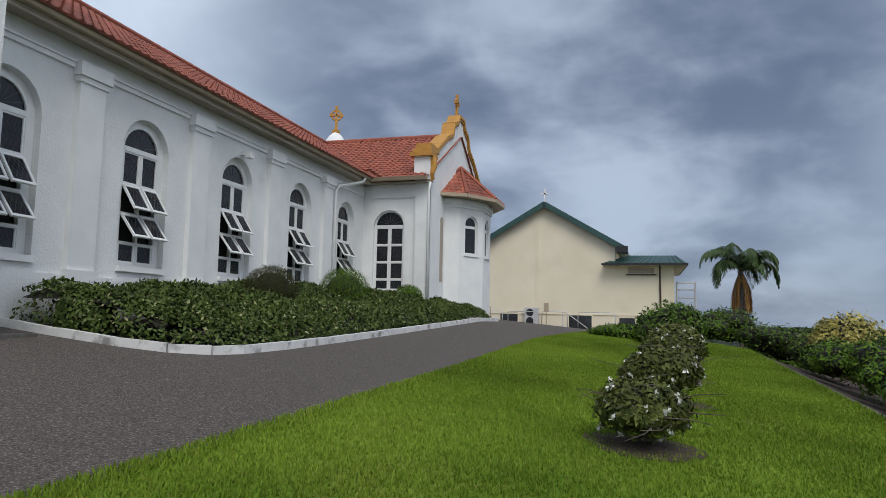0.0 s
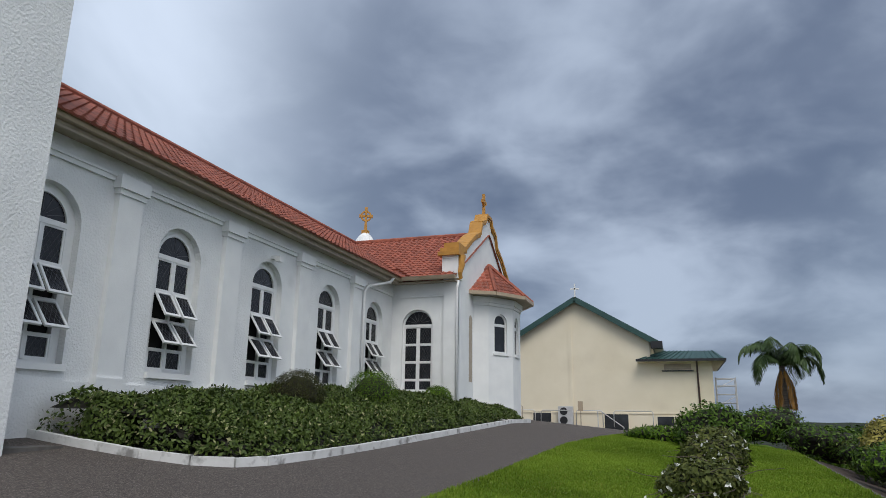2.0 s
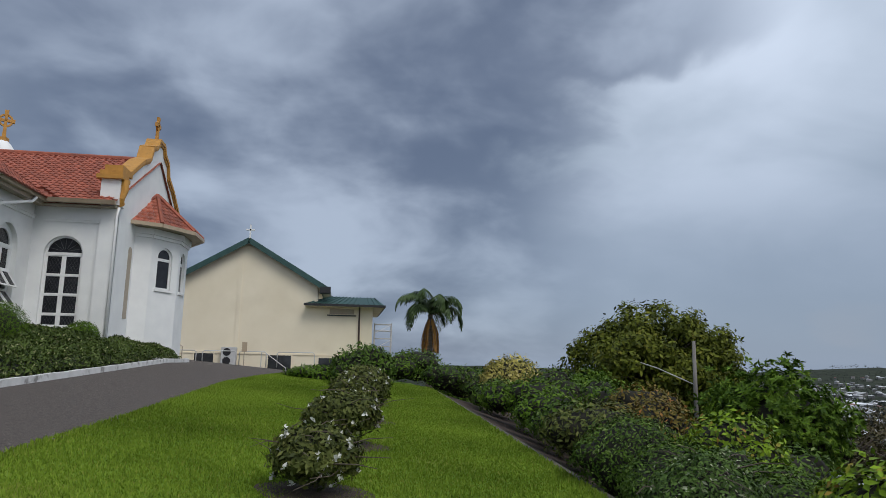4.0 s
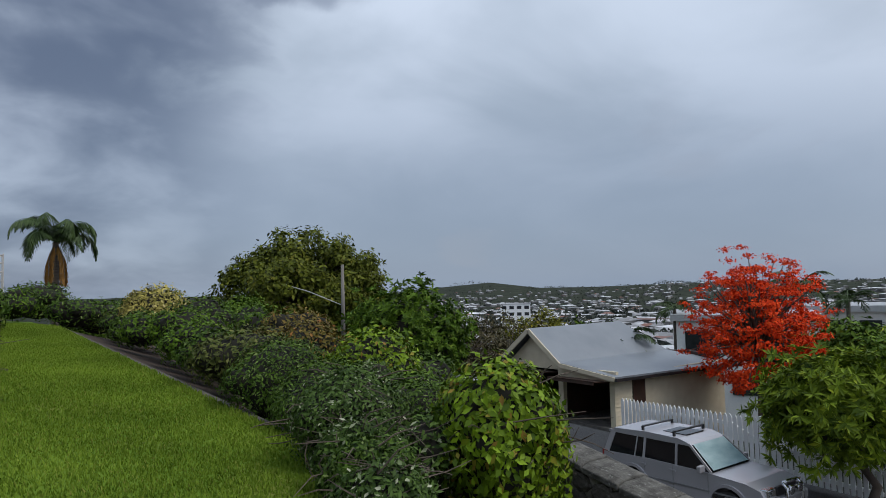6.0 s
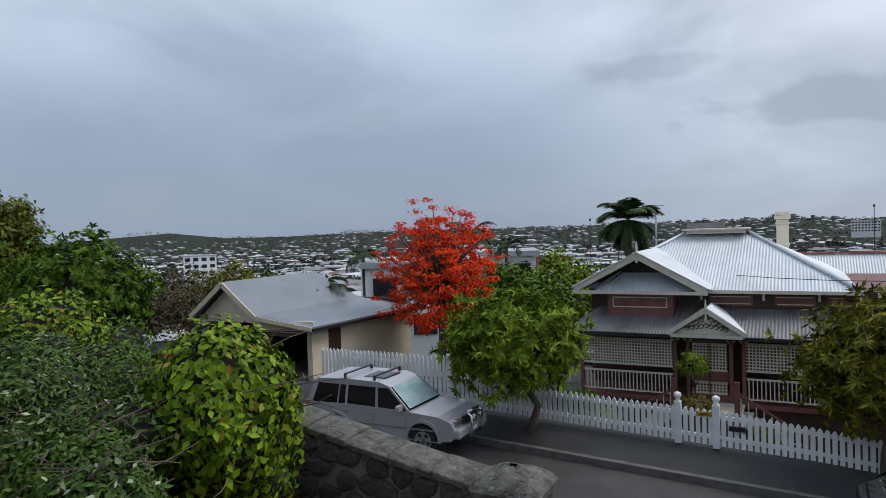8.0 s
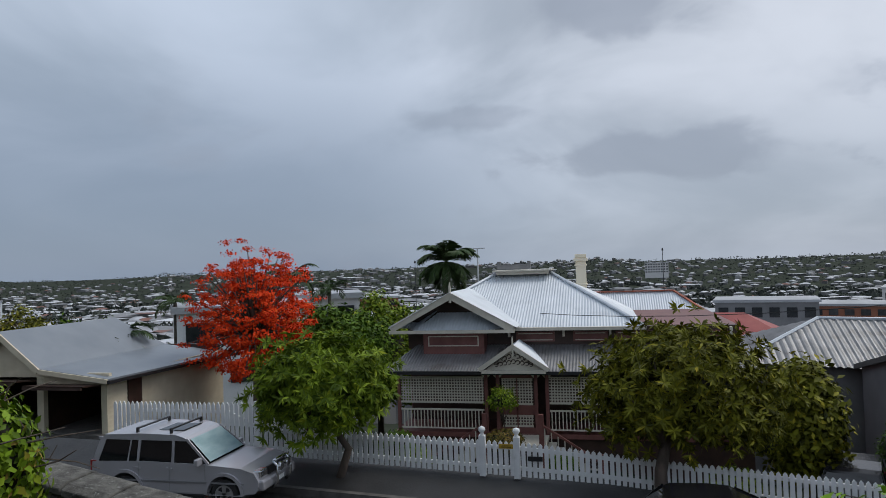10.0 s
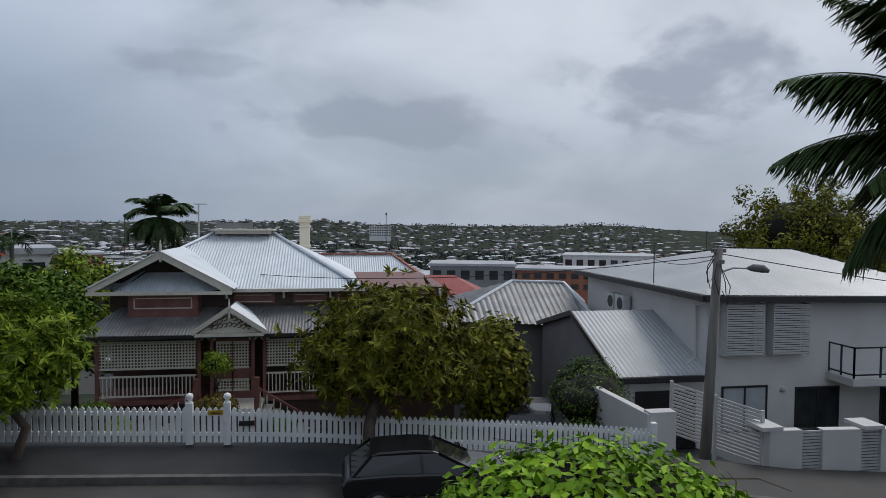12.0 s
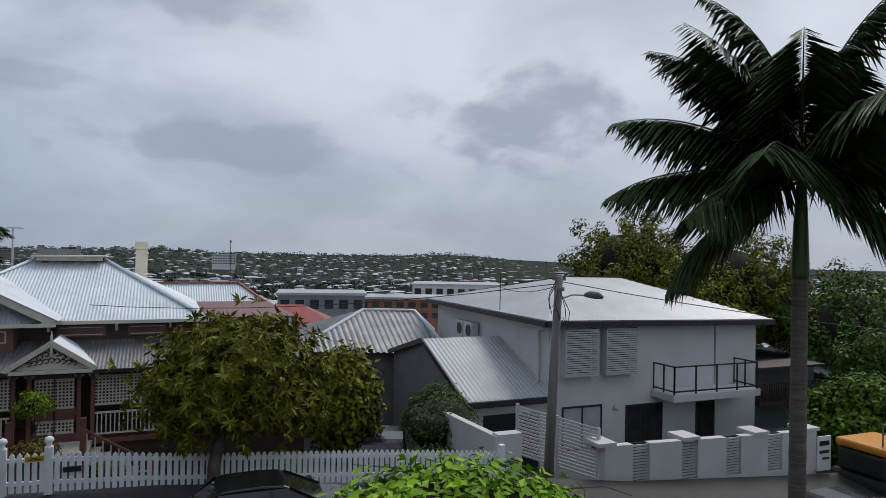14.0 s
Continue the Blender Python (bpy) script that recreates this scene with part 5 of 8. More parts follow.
for y in posts_y:
    part("verandah_post", Geo().box(24.95, 25.07, y - 0.06, y + 0.06, -4.65, -2.35), M_MAROON, house)
    for sg in (-1, 1):
        br = Geo().prism([(0, 0), (0.42 * sg, 0), (0.40 * sg, -0.07), (0.2 * sg, -0.1), (0.1 * sg, -0.22), (0, -0.26)], lambda s, d, z, y=y: (25.0 + d, y + s, -2.36 + z), -0.02, 0.02)
        part("post_bracket", br, M_LATTICE, house, "cream curved bracket")
part("verandah_beam", Geo().box(24.95, 25.08, -4.7, 8.0, -2.4, -2.34), M_LATTICE, house)
# dark sheet painted as the shade at the back of the verandah
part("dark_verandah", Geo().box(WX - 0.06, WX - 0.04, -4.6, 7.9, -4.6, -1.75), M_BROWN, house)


def lattice(g, x, y0, y1, z0, z1, p=0.105):
    g.box(x - 0.02, x + 0.02, y0, y1, z1 - 0.05, z1).box(x - 0.02, x + 0.02, y0, y1, z0, z0 + 0.05)
    for y in np.arange(y0 + p / 2, y1, p):
        g.box(x - 0.008, x + 0.0, y - 0.021, y + 0.021, z0, z1)
    for z in np.arange(z0 + p / 2, z1, p):
        g.box(x + 0.001, x + 0.009, y0, y1, z - 0.021, z + 0.021)
    return g


BALUSTER = Geo().box(-0.015, 0.015, -0.018, 0.018, 0, 0.65).mesh("baluster", M_LATTICE)
for y0, y1 in ((4.65, 7.85), (-1.15, 2.25), (-4.55, -1.25)):
    part("lattice_panel", lattice(Geo(), 25.01, y0, y1, -3.55, -2.56), M_LATTICE, house, "cream lattice screen")
    bal = Geo().box(24.98, 25.04, y0, y1, -3.82, -3.76).box(24.98, 25.04, y0, y1, -4.5, -4.45)
    rail_ = part("balustrade", bal, M_LATTICE, house, "cream picket balustrade")
    for y in np.arange(y0 + 0.08, y1, 0.13):
        part("baluster", BALUSTER, None, rail_).location = (25.01, y, -4.45)
tagged(part("entry_screen", lattice(Geo(), 25.05, 2.85, 3.98, -3.6, -2.62), M_LATTICE, house), kind="stuff")
tagged(part("entry_screen", lattice(Geo(), 25.05, 2.85, 3.98, -4.4, -3.95), M_LATTICE, house), kind="stuff")
part("entry_frame", Geo().box(25.0, 25.08, 2.78, 4.06, -2.62, -2.5).box(25.0, 25.08, 2.78, 4.06, -3.95, -3.6).box(25.0, 25.08, 3.4, 3.44, -4.6, -2.6).box(25.0, 25.08, 2.78, 4.06, -4.62, -4.4), M_MAROON, house)
# twin stairs down from the entry
for sg, y0 in ((1, 4.4), (-1, 2.45)):
    st = Geo()
    for k in range(7):
        st.box(23.6, 24.9, y0 + sg * (0.0 + 0.28 * k) - 0.15, y0 + sg * 0.28 * k + 0.15, -4.75 - 0.18 * k, -4.7 - 0.18 * k)
    part("stair", st, M_LATTICE, house)
    part("stair_string", Geo().bar((23.55, y0, -4.75), (23.55, y0 + sg * 2.0, -6.0), 0.05, 0.3), M_LATTICE, house)
    part("stair_rail", Geo().bar((23.55, y0, -3.95), (23.55, y0 + sg * 2.0, -5.2), 0.07, 0.07).bar((23.55, y0, -5.5), (23.55, y0, -3.6), 0.16, 0.16, up=(1, 0, 0)).bar((23.55, y0 + sg * 2.0, -6.2), (23.55, y0 + sg * 2.0, -4.9), 0.12, 0.12, up=(1, 0, 0)), M_MAROON, house)
    for k in range(9):
        f = (k + 0.5) / 9
        part("stair_baluster", Geo().box(23.53, 23.57, y0 + sg * 2.0 * f - 0.018, y0 + sg * 2.0 * f + 0.018, -4.7 - 1.25 * f, -3.98 - 1.25 * f), M_LATTICE, house)
part("landing", Geo().box(23.5, 24.95, 2.3, 4.55, -4.8, -4.65), M_LATTICE, house)
part("landing_wall", Geo().box(23.55, 24.9, 2.4, 4.45, -6.2, -4.8), M_KERB, house)
# rear wing and chimney
wing = Geo()
corrugated_facet(wing, (34.4, 1.5, -1.45), (34.4, -5.1, -1.45), (36.3, -3.3, -0.12), (36.3, 1.5, -0.12))
corrugated_facet(wing, (34.4, -5.1, -1.45), (39.0, -5.1, -1.45), (36.9, -3.3, -0.12), (36.3, -3.3, -0.12))
part("wing_roof", wing, M_ZINC, house)
part("wing_ridge", Geo().bar((36.3, 1.5, -0.08), (36.3, -3.3, -0.08), 0.2, 0.06).bar((36.3, -3.3, -0.08), (34.4, -5.1, -1.4), 0.16, 0.05), M_TILE, house)
part("wing_gutter", Geo().box(34.25, 34.4, -5.2, 1.5, -1.58, -1.44), M_WHITE, house)
part("wing_wall", Geo().box(34.8, 39, -4.8, 1.5, -7, -1.5), M_MAROON, house)
ch = Geo().box(35.75, 36.25, 0.98, 1.5, -0.6, 1.55).box(35.7, 36.3, 0.93, 1.55, 1.3, 1.4).box(35.66, 36.34, 0.89, 1.59, 1.55, 1.72).box(35.72, 36.28, 0.95, 1.53, 1.72, 1.92).box(35.7, 36.3, 0.93, 1.55, 0.3, 0.4)
bevelled(part("chimney", ch, M_CREAM, house, "cream painted chimney with corbelled top"), 0.02, 1)


# ---- white townhouse with garage ----
town = thing("townhouse", "pale grey two-storey townhouse with balcony and charcoal trim", "house")
TX = 22.0
part("wall", Geo().box(TX, 33, -21.2, -13.25, -8.0, -0.95), M_GREYWALL, town)
part("wall", Geo().box(TX, 33, -23.5, -21.3, -8.0, -0.95), M_GREYWALL, town)
part("balcony_recess", Geo().box(TX + 0.9, TX + 1.0, -21.3, -18.0, -3.7, -0.95).box(TX + 0.3, 33, -21.32, -21.18, -8, -0.96), M_GREYWALL, town)
rt = Geo()
eL, eR, bR, bL = Vector((21.5, -12.85, -0.82)), Vector((21.5, -23.9, -1.0)), Vector((33.5, -23.9, -1.0)), Vector((33.5, -12.85, -0.82))
r1, r2 = Vector((27.2, -17.2, 0.55)), Vector((27.2, -20.4, 0.55))
for q in ((eL, eR, r2, r1), (eR, bR, r2), (bL, eL, r1), (bR, bL, r1, r2)):
    if len(q) == 4:
        corrugated_facet(rt, q[0], q[1], q[2], q[3], 0.2, 0.012)
    else:
        corrugated_facet(rt, q[0], q[1], q[2], q[2], 0.2, 0.012)
part("roof", rt, M_PALEROOF, town, "pale steel hip roof")
part("gutter", Geo().bar((21.45, -12.8, -0.95), (21.45, -23.95, -1.13), 0.12, 0.2).bar((21.45, -12.8, -0.95), (33.5, -12.8, -0.95), 0.12, 0.2).bar((21.45, -23.95, -1.13), (33.5, -23.95, -1.13), 0.12, 0.2), M_CHARCOAL, town)
part("soffit", Geo().box(21.5, 33, -23.8, -12.9, -1.08, -1.04), M_CHARCOAL, town)
for y0, y1 in ((-15.2, -13.75), (-17.0, -15.55)):
    scn = part("louvre_screen", Geo().box(TX - 0.4, TX, y0, y0 + 0.04, -3.0, -1.18).box(TX - 0.4, TX, y1 - 0.04, y1, -3.0, -1.18), M_SCREEN, town, "pale slatted privacy screen")
    slat_ = Geo().box(-0.02, 0.02, y0, y1, 0, 0.055).mesh("slat", M_SCREEN)
    for z in np.arange(-2.95, -1.2, 0.085):
        part("slat", slat_, None, scn).location = (TX - 0.4, 0, z)
    part("screened_window", Geo().box(TX - 0.02, TX + 0.02, y0 + 0.1, y1 - 0.1, -2.9, -1.25), M_WINDOW, town)


def window_unit(y0, y1, z0, z1, x, glass, split=True):
    part("window_glass", Geo().box(x - 0.02, x + 0.02, y0, y1, z0, z1), glass, town)
    fr = Geo()
    for b in ((y0 - 0.04, y1 + 0.04, z1 - 0.02, z1 + 0.05), (y0 - 0.04, y1 + 0.04, z0 - 0.05, z0 + 0.02), (y0 - 0.04, y0 + 0.02, z0, z1), (y1 - 0.02, y1 + 0.04, z0, z1)):
        fr.box(x - 0.05, x + 0.01, *b)
    if split:
        fr.box(x - 0.05, x + 0.01, (y0 + y1) / 2 - 0.03, (y0 + y1) / 2 + 0.03, z0, z1)
    part("window_frame", fr, M_CHARCOAL, town)


window_unit(-15.6, -13.9, -5.75, -4.18, TX, M_BLIND)
window_unit(-18.5, -16.8, -5.75, -4.3, TX, M_WINDOW)
window_unit(-21.15, -20.3, -6.4, -4.4, TX, M_WINDOW, False)
window_unit(-20.05, -18.35, -3.6, -1.35, TX + 0.88, M_BLIND)
for y, z in ((-16.25, -4.3), (-19.6, -4.2)):
    part("wall_lamp", Geo().tube([(TX, y, z), (TX - 0.1, y, z), (TX - 0.16, y, z)], [0.09, 0.1, 0.05], 10), M_SCREEN, town)
part("balcony_slab", Geo().box(TX - 1.3, TX + 0.9, -22.4, -18.0, -3.98, -3.72), M_GREYWALL, town)
pts = [(TX, -18.1), (TX - 1.2, -18.1), (TX - 1.2, -22.3), (TX, -22.3)]
for (x0, y0), (x1, y1) in zip(pts[:-1], pts[1:]):
    for z in (-2.65, -3.6):
        part("balcony_rail", Geo().bar((x0, y0, z), (x1, y1, z), 0.05, 0.05), M_CHARCOAL, town)
    n = 2 if x0 != x1 else 4
    for k in range(n + 1):
        f = k / n
        if k or x1 == x0 or y0 > -19:
            part("balcony_post", Geo().bar((x0 + (x1 - x0) * f, y0 + (y1 - y0) * f, -3.75), (x0 + (x1 - x0) * f, y0 + (y1 - y0) * f, -2.62), 0.05, 0.05, up=(1, 0, 0)), M_CHARCOAL, town)
# attached garage
part("garage_wall", Geo().box(TX, TX + 0.25, -13.2, -12.95, -8, -3.7).box(TX, TX + 0.25, -10.6, -9.9, -8, -3.7).box(TX, TX + 0.25, -12.95, -10.6, -4.2, -3.7), M_GREYWALL, town)
part("garage_side", Geo().add([(21.95, -9.88, -8), (30.0, -9.88, -8), (30.0, -9.88, -2.95), (26.0, -9.88, -1.98), (21.95, -9.88, -3.66)], [(0, 1, 2, 3, 4)]), M_GREYDARK, town)
roller = part("roller_door", Geo().box(TX + 0.16, TX + 0.2, -12.95, -10.6, -6.3, -4.2), M_CHARCOAL, town, "dark roller door")
slat_ = Geo().box(TX + 0.1, TX + 0.16, -12.95, -10.6, 0, 0.075).mesh("slat", M_CHARCOAL)
for z in np.arange(-6.3, -4.2, 0.09):
    part("slat", slat_, None, roller).location = (0, 0, z)
gf = Geo()
corrugated_facet(gf, (21.55, -9.75, -3.58), (21.55, -13.25, -3.58), (26.0, -13.25, -1.92), (26.0, -9.75, -1.92), 0.18, 0.012)
corrugated_facet(gf, (30.3, -9.75, -3.0), (30.3, -13.25, -3.0), (26.0, -13.25, -1.92), (26.0, -9.75, -1.92), 0.18, 0.012)
part("garage_roof", gf, M_PALEROOF, town, "pale ribbed steel roof")
part("garage_trim", Geo().bar((21.5, -9.72, -3.68), (26.0, -9.72, -1.98), 0.07, 0.2).bar((26.0, -9.72, -1.98), (30.3, -9.72, -3.05), 0.07, 0.2).bar((21.5, -9.72, -3.7), (21.5, -13.25, -3.7), 0.1, 0.2), M_CHARCOAL, town)
part("downpipe", Geo().tube([(21.5, -9.75, -3.75), (21.7, -9.8, -3.95), (21.95, -9.8, -4.0), (21.95, -9.8, -7)], 0.05, 6), M_WHITE, town)
part("downpipe", Geo().tube([(21.6, -13.18, -1.05), (22.6, -13.16, -1.3), (22.6, -13.16, -3.2), (22.3, -12.7, -3.3)], 0.05, 6), M_GREYWALL, town)
for x in (28.3, 29.3):
    a_ = thing("wall_air_conditioner", "white air conditioner unit on the townhouse side wall", "air conditioner", (x, -13.15, -2.3))
    part("casing", Geo().box(-0.42, 0.42, 0.0, 0.35, 0, 0.75), M_SCREEN, a_)
    part("grille", Geo().tube([(-0.1, 0.35, 0.38), (-0.1, 0.37, 0.38)], 0.27, 14), M_CHARCOAL, a_)
part("antenna_pole", Geo().tube([(25.5, -13.0, -0.9), (25.5, -13.0, 0.75)], 0.02, 5), M_CHARCOAL, town)
# front wall with slatted panels, and the gate
fw = thing("front_wall", "pale grey rendered street wall with slatted openings", "wall", kind="structure")
FY = [-19.3, -11.4]
segs = [(-11.4, -12.35), (-12.95, -14.1), (-14.7, -15.8), (-16.4, -17.5), (-18.1, -19.6)]
zt = lambda y: -3.72 + 0.03 * (y + 11.4)
zb = lambda y: float(road_z(y)) - 0.4
for a, b in segs:
    part("wall_section", Geo().add([(x, y, z) for x in (15.9, 16.15) for y, z in ((a, zb(a)), (b, zb(b)), (b, zt(b)), (a, zt(a)))], [(0, 1, 2, 3), (7, 6, 5, 4), (0, 4, 5, 1), (1, 5, 6, 2), (2, 6, 7, 3), (3, 7, 4, 0)]), M_GREYWALL, fw)
for (a0, a), (b, b1) in zip(segs[:-1], segs[1:]):
    part("wall_sill", Geo().box(15.9, 16.15, b, a, zb(b), zt(b) - 1.15), M_GREYWALL, fw)
    slat_ = Geo().box(15.96, 16.0, b - 0.01, a + 0.01, 0, 0.055).mesh("slat", M_SCREEN)
    # charcoal sheet behind the slats, painted in place of the opening's shade
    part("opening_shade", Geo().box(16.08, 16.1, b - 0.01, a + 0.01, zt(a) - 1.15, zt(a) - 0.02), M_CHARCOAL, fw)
    for z in np.arange(zt(a) - 1.12, zt(a) - 0.04, 0.085):
        part("slat", slat_, None, fw).location = (0, 0, z)
for y in (-11.45, -14.45, -17.2, -19.4):
    part("pier_cap", Geo().box(15.85, 16.6, y - 0.3, y + 0.3, zt(y), zt(y) + 0.1), M_GREYWALL, fw)
part("end_pier", Geo().box(15.85, 16.2, -8.75, -8.05, -5.2, -3.1), M_GREYWALL, fw)
dv = Geo().add([(x, y, z) for y in (-8.2, -8.0) for x, z in ((15.9, -5.2), (21.9, -7), (21.9, -3.4), (15.9, -3.15))], [(0, 1, 2, 3), (7, 6, 5, 4), (3, 2, 6, 7), (0, 3, 7, 4)])
part("boundary_wall", dv, M_GREYWALL, fw)
gate = thing("slat_gate", "pale horizontal slat gate beside the driveway", "gate", (16.6, -10.0, 0))
slat_ = Geo().bar((1.6, 0.1, 0.35), (-0.3, -1.45, 0), 0.03, 0.06).mesh("slat", M_SCREEN)
for k in range(15):
    part("slat", slat_, None, gate).location = (0, 0, -4.75 + k * 0.1)
part("gate_post", Geo().box(1.58, 1.66, 0.06, 0.14, -6, -2.9), M_SCREEN, gate)
part("gate_post", Geo().box(0.6, 0.68, -0.72, -0.64, -6, -3.1), M_SCREEN, gate)
part("gate_post", Geo().box(-0.34, -0.26, -1.5, -1.42, -6, -3.3), M_SCREEN, gate)
drv = Geo().quad((15.8, -8.8, -4.6), (15.8, -11.4, -4.9), (22.0, -13.0, -6.3), (22.0, -9.9, -6.25))
tagged(part("garage_driveway", drv, M_PATHBLACK), "dark paved garage driveway", "driveway", "", "structure")

# house behind: grey ribbed hip roof
h2 = thing("rear_house", "house with dark grey ribbed hip roof behind the trees", "house")
hr2 = Geo()
P = [Vector(p) for p in ((30.5, -5.3, -2.9), (30.5, -13.0, -3.3), (37.5, -14.8, -2.95), (37.5, -5.3, -2.95), (34.0, -9.5, -1.42), (34.0, -12.3, -1.52))]
for q in ((P[0], P[1], P[5], P[4]), (P[1], P[2], P[5], P[5]), (P[3], P[0], P[4], P[4]), (P[2], P[3], P[4], P[5])):
    corrugated_facet(hr2, *q, 0.3, 0.03)
part("roof", hr2, M_ZINCDULL, h2, "ribbed grey steel roof")
part("hip_cap", Geo().tube([P[0], P[4], P[5], P[1]], 0.09, 6), M_ZINC, h2)
part("hip_cap", Geo().tube([P[5], P[2]], 0.09, 6), M_ZINC, h2)
part("wall", Geo().box(31, 37, -13.2, -5.8, -9, -3.1), M_GREYDARK, h2)

# neighbour past the palm: deck and shed roof
nb = thing("neighbour_house", "neighbouring house with a timber deck and grey roof", "house")
part("roof", Geo().add([(24.0, -24.3, -2.2), (24.0, -30.0, -3.4), (31, -30.0, -3.0), (31, -24.3, -1.2)], [(0, 1, 2, 3)]).box(24.0, 31, -29.5, -24.4, -6.5, -3.3), M_GREYROOF, nb)
part("deck", Geo().box(22.2, 24.4, -28.0, -24.0, -4.9, -4.7).box(22.2, 24.4, -28.0, -24.0, -3.3, -3.2), M_BROWN, nb)
dr = Geo().box(22.2, 22.26, -28, -24.0, -3.95, -3.9)
for y in np.arange(-28, -24, 0.14):
    dr.box(22.21, 22.25, y, y + 0.05, -4.7, -3.9)
part("deck_rail", dr, M_BROWN, nb)
lowroof = thing("shed", "low pale steel roofed shed down the slope", "shed")
part("roof", Geo().add([(24, -31, -4.4), (24, -40, -4.9), (30, -40, -4.1), (30, -31, -3.6)], [(0, 1, 2, 3)]), M_GREYROOF, lowroof)
part("wall", Geo().box(24.2, 30, -39.8, -31.2, -8, -4.8), M_GREYWALL, lowroof)

# ---- poles and cables ----


def power_pole(at, top, r, label, lean=(0, 0)):
    p = thing("power_pole", label, "pole", at)
    h = top - at[2]
    part("shaft", Geo().tube([(0, 0, -0.5), (lean[0] * 0.5, lean[1] * 0.5, h * 0.5), (lean[0], lean[1], h)], [r, r * 0.85, r * 0.7], 12), M_TIMBERPOLE, p, smooth=True)
    return p, h


p2, h2_ = power_pole((16.3, -9.8, float(road_z(-9.8))), 1.0, 0.15, "grey timber street pole with a bracket lamp and hanging cables", (-0.12, -0.2))
lx, ly = -0.12, -0.2
part("lamp_arm", Geo().tube([(lx, ly, h2_ - 0.65), (lx - 0.2, ly - 0.3, h2_ - 0.5), (lx - 0.45, ly - 0.65, h2_ - 0.5)], 0.025, 6), M_SCREEN, p2)
lh = Geo()
lh.tube([(lx - 0.4, ly - 0.55, h2_ - 0.5), (lx - 0.47, ly - 0.66, h2_ - 0.48), (lx - 0.6, ly - 0.85, h2_ - 0.5), (lx - 0.68, ly - 0.97, h2_ - 0.56)], [0.04, 0.1, 0.11, 0.04], 8)
part("lamp_head", lh, M_GREYDARK, p2, "grey street lamp head", smooth=True)
for k in range(5):
    a = 0.5 + k * 0.9
    loop = [(lx + 0.1 * math.cos(a), ly + 0.1 * math.sin(a), h2_ - 0.15 - 0.1 * k), (lx + 0.3 * math.cos(a), ly + 0.3 * math.sin(a), h2_ - 0.5 - 0.12 * k), (lx + 0.25 * math.cos(a + 0.4), ly + 0.25 * math.sin(a + 0.4), h2_ - 0.9 - 0.14 * k), (lx + 0.12 * math.cos(a + 0.6), ly + 0.12 * math.sin(a + 0.6), h2_ - 0.8 - 0.1 * k)]
    part("cable_loop", Geo().tube(loop, 0.012, 5), M_WIRE, p2)
part("crossarm", Geo().box(lx - 0.06, lx + 0.06, ly - 0.18, ly + 0.18, h2_ - 0.12, h2_ - 0.02).box(lx - 0.2, lx + 0.2, ly - 0.05, ly + 0.05, h2_ - 0.4, h2_ - 0.3), M_TIMBERPOLE, p2)
p1, h1_ = power_pole((20.0, 37.0, -2.7), 3.1, 0.14, "grey timber pole with a long lamp arm among the trees")
part("lamp_arm", Geo().tube([(0, 0, 3.3), (-1.5, 1.6, 4.2), (-2.4, 2.6, 4.6)], 0.03, 6), M_SCREEN, p1)
part("lamp_head", Geo().tube([(-2.3, 2.5, 4.56), (-2.75, 3.0, 4.68)], [0.06, 0.1], 6), M_SCREEN, p1)


def cable(a, b, sag, r=0.012):
    a, b = Vector(a), Vector(b)
    c = thing("overhead_cable", "thin black overhead cable sagging between poles", "cable", group="overhead cables")
    part("wire", Geo().tube([a.lerp(b, t) - Vector((0, 0, sag * 4 * t * (1 - t))) for t in np.linspace(0, 1, 15)], r, 5), M_WIRE, c)


cable((16.15, -10.05, 0.85), (11.0, -34, -1.0), 0.6)
cable((16.18, -10.0, 0.75), (25.5, -13.0, 0.2), 0.2)
cable((16.15, -10.0, 0.8), (40, 16, 1.2), 1.5)

# ---- cars ----


def loft(g, rows):
    """Skin over rings with as many points."""
    n = len(rows[0])
    vs = [p for r in rows for p in r]
    fs = [(i * n + k, i * n + k + 1, (i + 1) * n + k + 1, (i + 1) * n + k) for i in range(len(rows) - 1) for k in range(n - 1)]
    return g.add(vs, fs)


def wheel(parent, x, y, r, w, rim):
    wo = part("wheel", Geo().tube([(x, y - w / 2, r), (x, y - w / 2 + 0.02, r), (x, y + w / 2 - 0.02, r), (x, y + w / 2, r)], [r * 0.9, r, r, r * 0.9], 24), M_RUBBER, parent, "black rubber tyre", smooth=False)
    sg = 1 if y > 0 else -1
    g = Geo().tube([(x, y + sg * (w / 2 - 0.03), r), (x, y + sg * (w / 2 + 0.004), r)], [r * 0.66, r * 0.64], 20)
    part("rim_disc", g, M_CHARCOAL, wo)
    sp_ = Geo()
    for k in range(5):
        a = k * 2 * math.pi / 5 + 0.3
        sp_.bar((x, y + sg * (w / 2 + 0.012), r), (x + 0.62 * r * math.cos(a), y + sg * (w / 2 + 0.012), r + 0.62 * r * math.sin(a)), 0.11, 0.02, up=(0, 1, 0))
    o = [(0.66 * r * math.cos(t * math.pi / 10), 0.66 * r * math.sin(t * math.pi / 10)) for t in range(20)]
    i = [(0.56 * r * math.cos(t * math.pi / 10), 0.56 * r * math.sin(t * math.pi / 10)) for t in range(20)]
    ring(sp_, lambda s, d, z: (x + s, y + sg * (w / 2 + 0.02 - d), r + z), o, i, 0, 0.02)
    part("rim", sp_, rim, wo, "five-spoke alloy rim")


